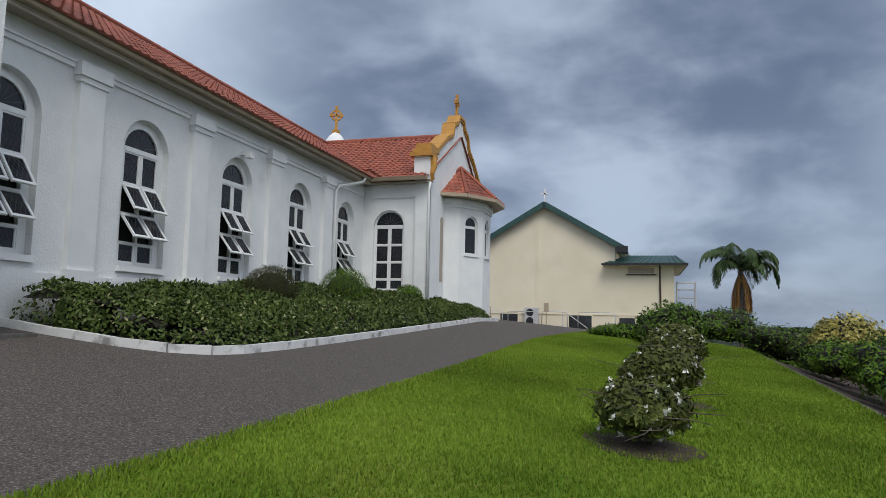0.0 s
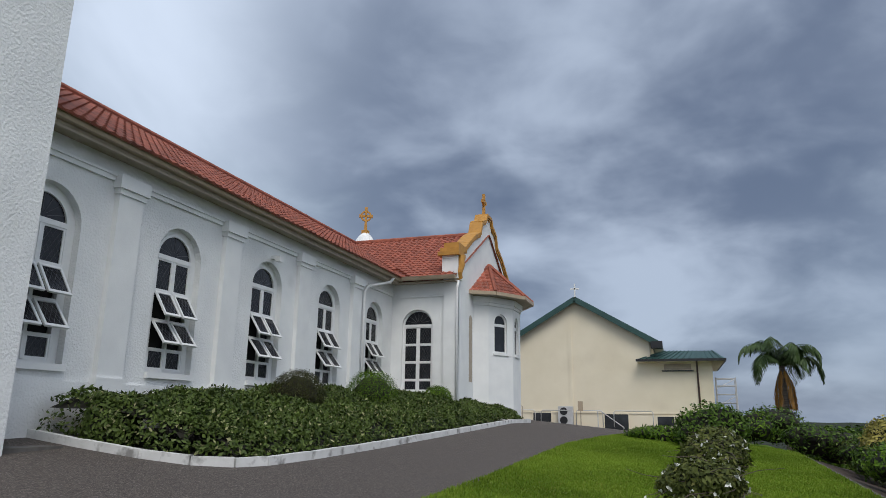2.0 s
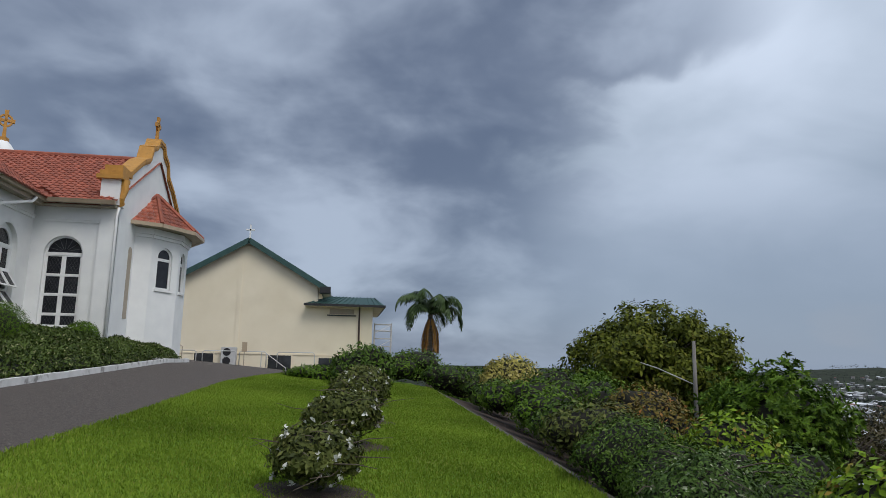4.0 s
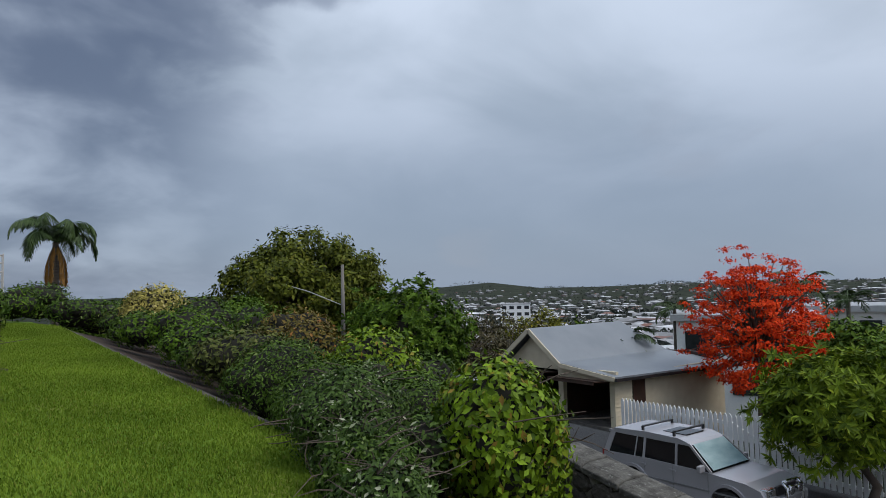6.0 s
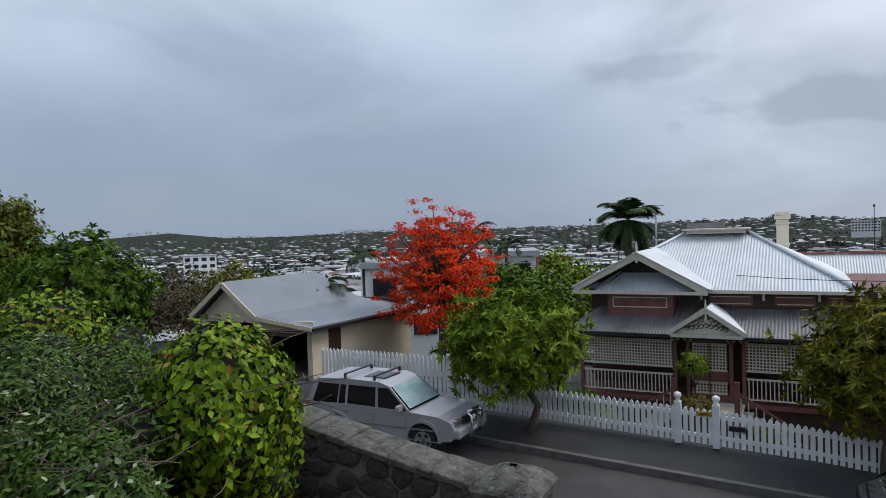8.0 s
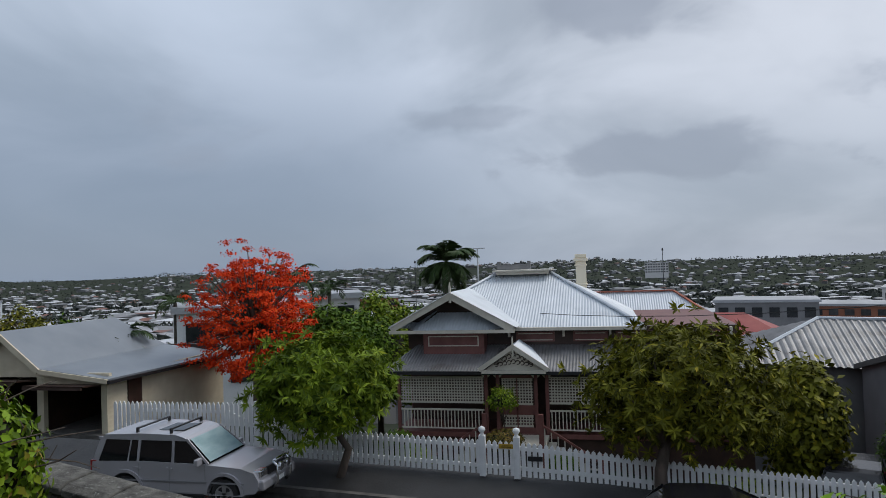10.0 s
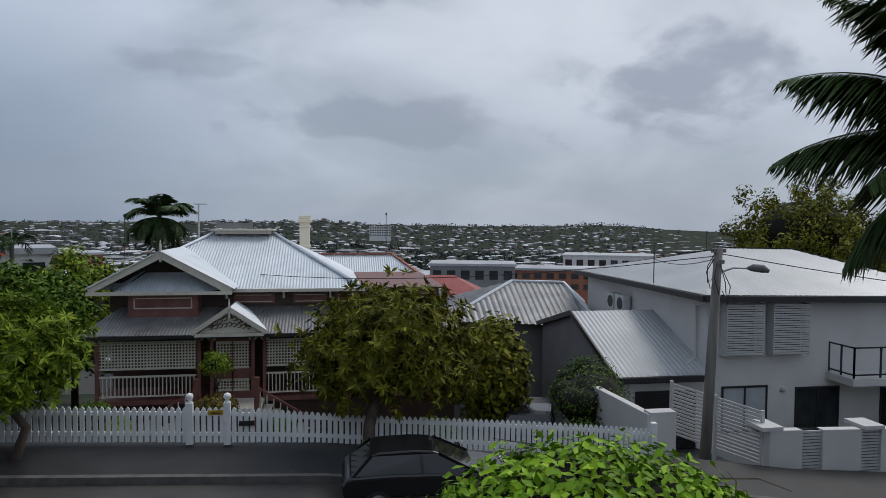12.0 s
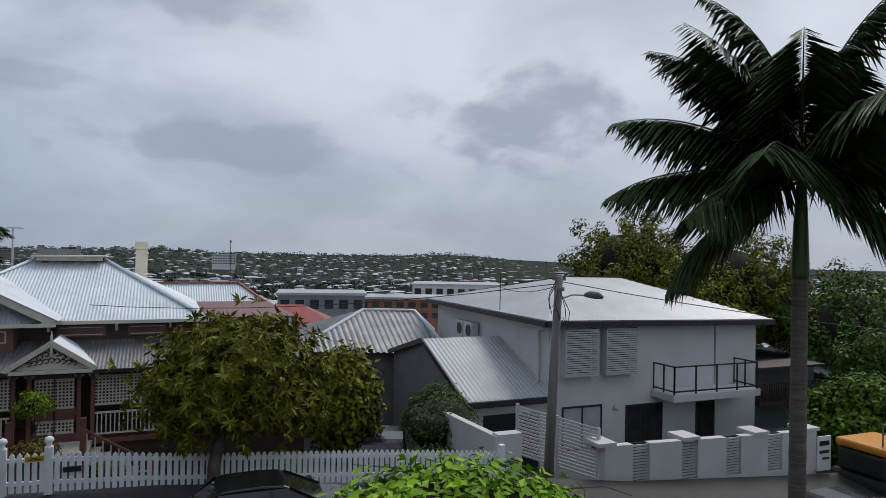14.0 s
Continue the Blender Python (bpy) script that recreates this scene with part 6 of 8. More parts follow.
def suv(name, at, turn, paint, label, detailed=True, size=1.0):
    """Large off-road wagon: x forward, y to its left, 4.9 m long at size 1; size fits it to the camera's view."""
    c = thing(name, label, "car", at, turn)
    L, W = 4.85, 0.95
    # side outline of the body below the glass, with wheel arches cut
    def arch_pts(cx, r):
        return [(cx + r * math.cos(a), 0.40 + r * math.sin(a)) for a in np.linspace(0.05, math.pi - 0.05, 11)]
    front, rear = 1.45, -1.40
    low = [(2.38, 0.55), (2.3, 0.45), (1.98, 0.42)] + arch_pts(front, 0.47)[0:] + [(0.95, 0.38), (-0.9, 0.38)] + arch_pts(rear, 0.47) + [(-1.95, 0.45), (-2.35, 0.5)]
    topl = [(-2.42, 0.75), (-2.40, 1.12), (-0.9, 1.16), (0.85, 1.13), (1.0, 1.12), (1.9, 1.06), (2.28, 0.95), (2.40, 0.75)]
    out = low + topl
    b = Geo()
    for sg in (-1, 1):
        b.add([(x, sg * (W - 0.03 * max(0, z - 0.8)), z) for x, z in out], [tuple(range(len(out)))])
    n = len(out)
    vs = [(x, sg * (W - 0.03 * max(0, z - 0.8)), z) for sg in (-1, 1) for x, z in out]
    b.add(vs, [(i, (i + 1) % n, n + (i + 1) % n, n + i) for i in range(n)])
    bevelled(part("body", b, paint, c), 0.05, 3)
    # cabin: lower ring at the belt, upper ring at the roof
    def cab(x0, x1, x2, x3, z0, z1, w0, w1):
        return [[(x0, -w0, z0), (x3, -w0, z0), (x3, w0, z0), (x0, w0, z0)], [(x1, -w1, z1), (x2, -w1, z1), (x2, w1, z1), (x1, w1, z1)]]
    lo, hi = cab(-2.36, -2.16, 0.30, 1.0, 1.13, 1.72, W - 0.05, W - 0.17)
    cb = Geo().add(lo + hi, [(0, 1, 5, 4), (1, 2, 6, 5), (2, 3, 7, 6), (3, 0, 4, 7), (4, 5, 6, 7)])
    part("cabin_glass", cb, M_CARGLASS, c, "dark tinted windows")
    rf = Geo()
    pr = [(-2.2, 1.70), (-2.1, 1.80), (-1.0, 1.85), (0.0, 1.83), (0.25, 1.76), (0.36, 1.69)]
    for (xa, za), (xb, zb_) in zip(pr[:-1], pr[1:]):
        ya, yb = 0.80, 0.80
        rf.add([(xa, -ya, za), (xb, -yb, zb_), (xb, yb, zb_), (xa, ya, za), (xa, -ya, 1.68), (xb, -yb, 1.68), (xb, yb, 1.68), (xa, ya, 1.68)], [(0, 1, 2, 3), (4, 5, 1, 0), (3, 2, 6, 7)])
    rf.quad((-2.2, -0.8, 1.68), (-2.2, 0.8, 1.68), (-2.2, 0.8, 1.70), (-2.2, -0.8, 1.70))
    bevelled(part("roof", rf, paint, c), 0.04, 2)
    for sg in (-1, 1):
        f = lambda x, t: (x, sg * ((W - 0.045) * (1 - t) + (W - 0.165) * t), 1.13 + 0.59 * t)
        for xa, xb, w in ((1.0, 0.32, 0.07), (-0.02, -0.06, 0.07), (-1.05, -1.05, 0.07), (-2.32, -2.14, 0.16), (-1.35, -1.3, 0.03)):
            part("pillar", Geo().bar(f(xa, 0), f(xb, 1), w, 0.03, up=(0, 1, 0.2)), paint, c)
        part("roof_gutter", Geo().bar(f(-2.3, 0.97), f(0.32, 0.97), 0.03, 0.06), paint, c)
    ws = Geo().quad((0.975, -0.82, 1.16), (0.975, 0.82, 1.16), (0.36, 0.72, 1.69), (0.36, -0.72, 1.69))
    for i, v in enumerate(ws.v):
        ws.v[i] = (v[0] + 0.03, v[1], v[2] + 0.02)
    part("windscreen", ws, mat("windscreen_sunshade", (0.22, 0.34, 0.36), (0.42, 0.55, 0.57), 3.0, 0.15, spec=0.6, stretch=(1, 0.4, 1)) if detailed else M_CARGLASS, c, "windscreen with a pale folded sunshade behind it")
    for x in (front, rear):
        for sg in (-1, 1):
            wheel(c, x, sg * (W - 0.13), 0.385, 0.25, M_ALLOY)
    for x in (front, rear):
        for sg in (-1, 1):
            fl = Geo()
            ring(fl, lambda s, d, z: (x + s, sg * (W + 0.035 - d), 0.4 + z), [(0.56 * math.cos(a), 0.55 * math.sin(a)) for a in np.linspace(0, math.pi, 13)] + [(-0.5, -0.02), (0.5, -0.02)], [(0.47 * math.cos(a), 0.47 * math.sin(a)) for a in np.linspace(0, math.pi, 13)] + [(-0.47, -0.01), (0.47, -0.01)], 0, 0.08)
            part("wheel_arch_flare", fl, paint, c)
    for x0, x1 in ((2.25, 2.52), (-2.55, -2.35)):
        bevelled(part("bumper", Geo().box(x0, x1, -0.9, 0.9, 0.5, 0.78), paint, c), 0.06, 2)
    part("grille", Geo().box(2.36, 2.43, -0.45, 0.45, 0.8, 1.0), M_CHARCOAL, c, "dark grille")
    for sg in (-1, 1):
        bevelled(part("headlight", Geo().box(2.2, 2.41, sg * 0.66 - 0.2, sg * 0.66 + 0.2, 0.8, 0.99), M_CHROME, c, "clear headlight"), 0.03)
        part("tail_light", Geo().box(-2.46, -2.3, sg * 0.85 - 0.09, sg * 0.85 + 0.09, 0.85, 1.15), mat("tail_red", (0.25, 0.01, 0.01), (0.3, 0.015, 0.015), 3, 0.3), c, "red tail light")
        mr = part("mirror", Geo().box(0.72, 0.84, sg * 1.02 - 0.12, sg * 1.02 + 0.12, 1.12, 1.3), paint if detailed else M_CARBLACK, c)
        bevelled(mr, 0.03)
        part("door_handle", Geo().box(-0.2, 0.0, sg * 0.955 - 0.02, sg * 0.955 + 0.02, 0.98, 1.02).box(-1.15, -0.95, sg * 0.955 - 0.02, sg * 0.955 + 0.02, 0.98, 1.02), paint, c)
        sm = Geo()
        for x in (0.92, -0.1, -1.0):
            sm.box(x - 0.006, x + 0.006, sg * 0.951 - 0.003, sg * 0.951 + 0.003, 0.45, 1.12)
        sm.box(-1.9, 2.0, sg * 0.955 - 0.012, sg * 0.955 + 0.012, 0.66, 0.7)
        part("door_seam", sm, M_GREYDARK, c)
        part("side_step", Geo().box(-0.85, 0.9, sg * 0.93 - 0.06, sg * 0.93 + 0.06, 0.33, 0.39), M_CHARCOAL, c)
    if detailed:
        bbar = Geo()
        for sg in (-1, 1):
            bbar.tube([(2.5, sg * 0.36, 0.45), (2.62, sg * 0.36, 0.6), (2.62, sg * 0.36, 1.0), (2.5, sg * 0.33, 1.1)], 0.045, 8)
        bbar.tube([(2.5, -0.33, 1.1), (2.5, 0.33, 1.1)], 0.045, 8)
        part("bull_bar", bbar, M_CHROME, c, "polished nudge bar", smooth=True)
        for sg in (-1, 1):
            part("driving_lamp", Geo().tube([(2.56, sg * 0.2, 0.95), (2.66, sg * 0.2, 0.95), (2.68, sg * 0.2, 0.95)], [0.09, 0.12, 0.1], 14), M_CHROME, c, "round driving lamp")
        for x in (-0.2, -1.2):
            rr = Geo().bar((x, -0.68, 1.95), (x, 0.68, 1.95), 0.07, 0.035)
            for sg in (-1, 1):
                rr.bar((x, sg * 0.68, 1.8), (x, sg * 0.68, 1.96), 0.07, 0.05, up=(1, 0, 0))
            part("roof_bar", rr, M_CHARCOAL, c, "black roof rack bar")
        part("number_plate", Geo().box(2.52, 2.535, -0.18, 0.18, 0.56, 0.66), M_WHITE, c)
        part("sunroof", Geo().box(-0.75, 0.0, -0.4, 0.4, 1.835, 1.856), M_CARGLASS, c)
    c.scale = (size / K,) * 3
    return c


suv("off_road_wagon", (13.3, 8.75, float(road_z(8.75)) + 0.07), -90, M_CARSILVER, "silver off-road wagon with nudge bar parked at the kerb", size=0.96)
suv("parked_wagon", (20.6, -6.4, float(G(20.6, -6.4)) - 0.05), 160, M_CARBLACK, "black boxy wagon parked in the yard under the trees", False)


def hatch(name, at, turn, paint, label):
    c = thing(name, label, "car", at, turn)
    W = 0.87
    prof = [(-2.1, 0.45), (-2.15, 0.75), (-2.0, 0.95), (-1.0, 0.98), (0.9, 0.95), (1.8, 0.8), (2.12, 0.62), (2.12, 0.4)]
    b = Geo().prism(prof, lambda s, d, z: (s, d, z), -W, W)
    bevelled(part("body", b, paint, c), 0.1, 3)
    cabn = Geo()
    lo = [(-1.95, -0.8, 0.92), (1.05, -0.8, 0.92), (1.05, 0.8, 0.92), (-1.95, 0.8, 0.92)]
    hi = [(-1.45, -0.62, 1.36), (0.1, -0.62, 1.38), (0.1, 0.62, 1.38), (-1.45, 0.62, 1.36)]
    cabn.add(lo + hi, [(0, 1, 5, 4), (1, 2, 6, 5), (2, 3, 7, 6), (3, 0, 4, 7)])
    part("cabin_glass", cabn, M_CARGLASS, c, "dark tinted glass")
    rfh = Geo().prism([(-1.5, 1.34), (-1.3, 1.43), (-0.5, 1.46), (0.0, 1.43), (0.16, 1.36)], lambda s, d, z: (s, d, z), -0.64, 0.64)
    bevelled(part("roof", rfh, paint, c), 0.05, 2)
    for sg in (-1, 1):
        for xa, xb in ((1.05, 0.12), (-0.25, -0.3), (-1.9, -1.45)):
            part("pillar", Geo().bar((xa, sg * 0.81, 0.92), (xb, sg * 0.635, 1.37), 0.07, 0.03, up=(0, 1, 0)), paint, c)
        part("mirror", Geo().box(0.75, 0.88, sg * 0.98 - 0.1, sg * 0.98 + 0.1, 0.93, 1.06), paint, c)
        bevelled(part("headlight", Geo().box(1.8, 2.1, sg * 0.62 - 0.18, sg * 0.62 + 0.18, 0.62, 0.76), M_CHROME, c), 0.03)
    for x in (1.3, -1.3):
        for sg in (-1, 1):
            wheel(c, x, sg * (W - 0.1), 0.32, 0.21, M_ALLOY)
    c.scale = (0.96 / K,) * 3
    return c


hatch("hatchback", (13.2, -2.1, float(road_z(-2.1)) + 0.08), -92, M_CARBLACK, "glossy black hatchback parked at the kerb")
hatch("small_car", (12.4, -16.6, float(road_z(-16.6)) - 0.1), -90, M_CARBLACK, "dark car parked further down the street")


# ---- plants ----
L_HEDGE = leaf_mat("hedge_leaf", (0.014, 0.028, 0.006), (0.10, 0.145, 0.032), (0.46, 0.44, 0.24), 0.5, 1.3)
L_BALL = leaf_mat("clipped_ball_leaf", (0.016, 0.022, 0.006), (0.06, 0.062, 0.020), (0.10, 0.085, 0.03))
L_GARDENIA = leaf_mat("gardenia_leaf", (0.024, 0.036, 0.010), (0.125, 0.145, 0.034), (0.20, 0.19, 0.06))
L_DARK = leaf_mat("dark_shrub_leaf", (0.010, 0.028, 0.006), (0.095, 0.17, 0.020), (0.26, 0.32, 0.12))
L_VARI = leaf_mat("variegated_leaf", (0.012, 0.030, 0.007), (0.095, 0.165, 0.032), (0.62, 0.62, 0.48))
L_LIME = leaf_mat("lime_shrub_leaf", (0.016, 0.042, 0.004), (0.21, 0.33, 0.016), (0.30, 0.13, 0.04), 0.5, 3.0, 0.7)
L_BRIGHT = leaf_mat("bright_lime_leaf", (0.05, 0.13, 0.006), (0.27, 0.46, 0.02), (0.36, 0.52, 0.03), 0.5)
L_RUST = leaf_mat("rusty_shrub_leaf", (0.04, 0.06, 0.010), (0.22, 0.15, 0.035), (0.42, 0.15, 0.05))
L_GOLD = leaf_mat("golden_shrub_leaf", (0.10, 0.11, 0.02), (0.50, 0.42, 0.11), (0.66, 0.58, 0.30))
L_TREE = leaf_mat("olive_tree_leaf", (0.018, 0.030, 0.004), (0.145, 0.17, 0.016), (0.22, 0.20, 0.03))
L_MANGO = leaf_mat("dark_green_tree_leaf", (0.017, 0.047, 0.005), (0.11, 0.20, 0.014), (0.20, 0.28, 0.03))
# low ends of these two darkened for the shaded underside of the crowns
L_STREET = leaf_mat("street_tree_leaf", (0.014, 0.038, 0.004), (0.21, 0.30, 0.018), (0.40, 0.44, 0.03))
L_OCHRE = leaf_mat("olive_yellow_leaf", (0.016, 0.022, 0.004), (0.22, 0.22, 0.018), (0.42, 0.33, 0.02))
L_RED = leaf_mat("flame_red_blossom", (0.56, 0.022, 0.008), (0.86, 0.085, 0.016), (0.88, 0.16, 0.03), 0.8, 1.2, 0.6, 0.1)
L_SCRUB = leaf_mat("brown_scrub_leaf", (0.04, 0.036, 0.018), (0.10, 0.085, 0.04), (0.12, 0.13, 0.05))
L_PALM = leaf_mat("palm_leaflet", (0.022, 0.045, 0.014), (0.085, 0.135, 0.045), None, 0.4)
L_PALMDRY = leaf_mat("dry_palm_leaflet", (0.24, 0.12, 0.03), (0.40, 0.22, 0.07), None, 0.7)
L_WHITEFL = leaf_mat("white_petal", (0.66, 0.66, 0.60), (0.78, 0.78, 0.74), None, 0.6)
# near-black colour of the filler cores, standing in for shade between leaves
M_INNERSHADE = mat("inner_shade_fill", (0.008, 0.008, 0.005), (0.020, 0.018, 0.011), 6.0, 0.95)
M_CROWNSHAFT = mat("green_crownshaft", (0.035, 0.075, 0.018), (0.07, 0.125, 0.035), 2.0, 0.45, stretch=(1, 1, 0.3))


def unit(a):
    return a / np.maximum(np.linalg.norm(a, axis=-1, keepdims=True), 1e-9)


def leaf_quads(c, nrm, size, aspect, rng, lift=0.35, droop=0.0, direction=None):
    """Folded pointed leaves at c, facing about nrm; size: array of lengths."""
    n = len(c)
    d = rng.normal(size=(n, 3)) if direction is None else direction + 0.25 * rng.normal(size=(n, 3))
    d = d - nrm * (d * nrm).sum(1, keepdims=True) * (1 - lift)
    d[:, 2] -= droop
    d = unit(d)
    s = unit(np.cross(d, nrm + 0.3 * rng.normal(size=(n, 3))))
    u = np.cross(s, d)
    L = size[:, None]
    tip = c + d * L
    mid = c + d * L * 0.45
    a = mid + s * L * aspect / 2 + u * L * 0.06
    b = mid - s * L * aspect / 2 + u * L * 0.06
    return np.stack([c, a, tip, b], 1).reshape(-1, 3)


def leaf_mesh(name, verts, material):
    n = len(verts) // 4
    me = bpy.data.meshes.new(name)
    me.vertices.add(4 * n)
    me.vertices.foreach_set("co", np.ascontiguousarray(verts, dtype=np.float32).ravel())
    me.loops.add(6 * n)
    idx = np.arange(n)[:, None] * 4 + np.array([0, 1, 2, 0, 2, 3])
    me.loops.foreach_set("vertex_index", idx.ravel().astype(np.int32))
    me.polygons.add(2 * n)
    me.polygons.foreach_set("loop_start", np.arange(0, 6 * n, 3, dtype=np.int32))
    me.materials.append(material)
    me.update(calc_edges=True)
    me.validate()
    return me


def on_lobes(lobes, n, rng, depth=0.25, floor=None):
    """Points near the skin of a union of ellipsoids, with the way out of them."""
    lobes = np.asarray(lobes, float)
    area = (lobes[:, 3] * lobes[:, 4] + lobes[:, 3] * lobes[:, 5] + lobes[:, 4] * lobes[:, 5])
    pick = rng.choice(len(lobes), size=int(n * 1.9), p=area / area.sum())
    d = unit(rng.normal(size=(len(pick), 3)))
    r = 1 - depth * rng.random(len(pick))[:, None] ** 1.1
    r *= 1 + 0.05 * rng.normal(size=r.shape)
    P = lobes[pick]
    c = P[:, :3] + d * P[:, 3:] * r
    nrm = unit(d / P[:, 3:])
    keep = np.ones(len(c), bool)
    for i, l in enumerate(lobes):
        inside = (((c - l[:3]) / l[3:]) ** 2).sum(1) < 0.72
        keep &= ~(inside & (pick != i))
    if floor is not None:
        keep &= c[:, 2] > floor(c[:, 0], c[:, 1]) + 0.03
    keep &= ~((d[:, 2] < -0.55) & (rng.random(len(c)) < 0.7))
    return c[keep][:n], nrm[keep][:n]


def core_mesh(g, lobes, k=0.76, n=10):
    for cx, cy, cz, rx, ry, rz in lobes:
        vs, fs = [], []
        for i in range(n // 2 + 1):
            th = math.pi * i / (n // 2)
            for j in range(n):
                ph = 2 * math.pi * j / n
                w = k * (1 + 0.06 * math.sin(3 * ph + cx * 7) * math.sin(2 * th))
                vs.append((cx + rx * w * math.sin(th) * math.cos(ph), cy + ry * w * math.sin(th) * math.sin(ph), cz + rz * w * math.cos(th)))
        for i in range(n // 2):
            for j in range(n):
                fs.append((i * n + j, (i + 1) * n + j, (i + 1) * n + (j + 1) % n, i * n + (j + 1) % n))
        g.add(vs, fs)
    return g


def lumpy(cx, cy, cz, rx, ry, rz, k, rng, sub=0.42):
    """A main body with k smaller lumps on its upper skin."""
    out = [(cx, cy, cz, rx * 0.86, ry * 0.86, rz * 0.88)]
    for _ in range(k):
        d = unit(rng.normal(size=3))
        d[2] = abs(d[2]) * 0.9 - 0.15
        s = sub * rng.uniform(0.75, 1.15)
        out.append((cx + d[0] * rx * 0.62, cy + d[1] * ry * 0.62, cz + d[2] * rz * 0.62, rx * s, ry * s, rz * s))
    return out


def shrub(name, label, lobes, n, size, material, seed=1, aspect=0.45, flowers=0, group="", category="shrub", droop=0.0, depth=0.25, twigs=0):
    rng = np.random.default_rng(seed)
    lobes = np.asarray(lobes, float)
    bx, by = lobes[:, 0].mean(), lobes[:, 1].mean()
    root = thing(name, label, category, (bx, by, float(G(bx, by))), group=group)
    off = np.array([bx, by, float(G(bx, by))])
    c, nrm = on_lobes(lobes, n, rng, depth, G)
    v = leaf_quads(c, nrm, size * rng.uniform(0.6, 1.25, len(c)), aspect, rng, droop=droop)
    part("foliage", leaf_mesh("foliage", v - off, material), None, root)
    loc = [(l[0] - off[0], l[1] - off[1], l[2] - off[2], *l[3:]) for l in lobes]
    # solid dark core under the leaves, added as painted inner shade
    part("twig_mass", core_mesh(Geo(), loc), M_INNERSHADE, root, smooth=True)
    if twigs:
        tg = Geo()
        for _ in range(twigs):
            i = rng.integers(len(c))
            p = c[i] - off
            q = p + np.array([rng.normal() * 0.25, rng.normal() * 0.25, rng.normal() * 0.12])
            tg.tube([p - nrm[i] * 0.05, (p + q) / 2 + nrm[i] * 0.03, q], [0.008, 0.006, 0.003], 4)
        tagged(part("twigwork", tg, M_BARK, root), kind="stuff")
    if flowers:
        k = rng.choice(len(c), flowers)
        fc = np.repeat(c[k] + nrm[k] * 0.03, 6, axis=0)
        fn_ = np.repeat(nrm[k], 6, axis=0)
        part("blossom", leaf_mesh("blossom", leaf_quads(fc, unit(fn_ + 0.4 * rng.normal(size=fn_.shape)), 0.06 * rng.uniform(0.7, 1.2, len(fc)), 0.75, rng) - off, L_WHITEFL), None, root, "white gardenia flowers")
    return root


def branch_tree(name, label, at, trunk, crown, n_clump, per, size, material, seed, aspect=0.4, clump=0.55, group="", trunk_r=0.16, rosette=False, flat=1.0, hollow=0.35, core=0.0, limbs=9, category="tree", skew=0.0):
    """Trunk and limbs with clumps of leaves; crown: centre x, y, z and radii."""
    rng = np.random.default_rng(seed)
    root = thing(name, label, category, at, group=group)
    o = np.array(at, float)
    cc, cr = np.array(crown[:3], float) - o, np.array(crown[3:], float)
    tg = Geo()
    top = np.array([cc[0], cc[1], cc[2] + cr[2] * 0.45])
    bend = np.array([rng.normal() * 0.1, rng.normal() * 0.1, 0])
    tg.tube([(0, 0, -0.3), tuple(bend + [0, 0, trunk * 0.5]), tuple(np.array([cc[0] * 0.4, cc[1] * 0.4, trunk])), tuple(top * [0.8, 0.8, 0.9])], [trunk_r * 1.25, trunk_r, trunk_r * 0.85, trunk_r * 0.25], 9)
    part("trunk", tg, M_BARK, root, smooth=True)
    # clump centres in the outer part of the crown
    d = unit(rng.normal(size=(n_clump * 2, 3)))
    d = d[d[:, 2] > -0.75][:n_clump]
    rad = (hollow + (1 - hollow) * rng.random(len(d)) ** 0.45)[:, None]
    lump = 1 + 0.16 * np.sin(d[:, :1] * 5 + seed) * np.sin(d[:, 1:2] * 6 + 2 * seed) + 0.08 * rng.normal(size=(len(d), 1))
    cl = cc + d * cr * rad * lump
    cl[:, 2] += skew * np.abs(cl[:, 0] - cc[0])
    lg = Geo()
    pick = rng.choice(len(cl), min(limbs, len(cl)), replace=False)
    for i in pick:
        f = rng.uniform(0.35, 0.75)
        st = np.array([cc[0] * 0.4 * f, cc[1] * 0.4 * f, trunk * (0.75 + 0.3 * f)])
        m = (st + cl[i]) / 2 + np.array([0, 0, 0.12 * cr[2]])
        lg.tube([tuple(st), tuple(m), tuple(cl[i])], [trunk_r * 0.5, trunk_r * 0.3, trunk_r * 0.08], 6)
    part("branchwork", lg, M_BARK, root, smooth=True)
    out = unit(cl - cc + 1e-6)
    if rosette:
        k = 4
        rc = np.repeat(cl, k, axis=0) + rng.normal(size=(len(cl) * k, 3)) * clump * 0.55 * np.array([1, 1, flat])
        ro = unit(np.repeat(out, k, axis=0) + 0.5 * rng.normal(size=rc.shape) + [0, 0, 0.35])
        m = max(5, per // k)
        c = np.repeat(rc, m, axis=0)
        nn = np.repeat(ro, m, axis=0)
        dirs = unit(rng.normal(size=c.shape))
        dirs = unit(dirs - nn * (dirs * nn).sum(1, keepdims=True) + 0.3 * nn - [0, 0, 0.25])
        v = leaf_quads(c, nn, size * rng.uniform(0.65, 1.2, len(c)), aspect, rng, lift=1.0, direction=dirs * 2.2)
    else:
        c = np.repeat(cl, per, axis=0)
        e = unit(rng.normal(size=c.shape)) * (rng.random((len(c), 1)) ** 0.5) * clump * np.array([1, 1, flat])
        c = c + e
        nn = unit(np.repeat(out, per, axis=0) * 0.6 + unit(e) * 0.8 + [0, 0, 0.4])
        v = leaf_quads(c, nn, size * rng.uniform(0.6, 1.3, len(c)), aspect, rng, droop=0.25)
    part("crown", leaf_mesh("crown", v, material), None, root)
    # added dark ellipsoid that gives the crown its inner shade
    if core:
        part("twig_core", core_mesh(Geo(), [(*cc, *(cr * core))], 1.0, 12), M_INNERSHADE, root, smooth=True)
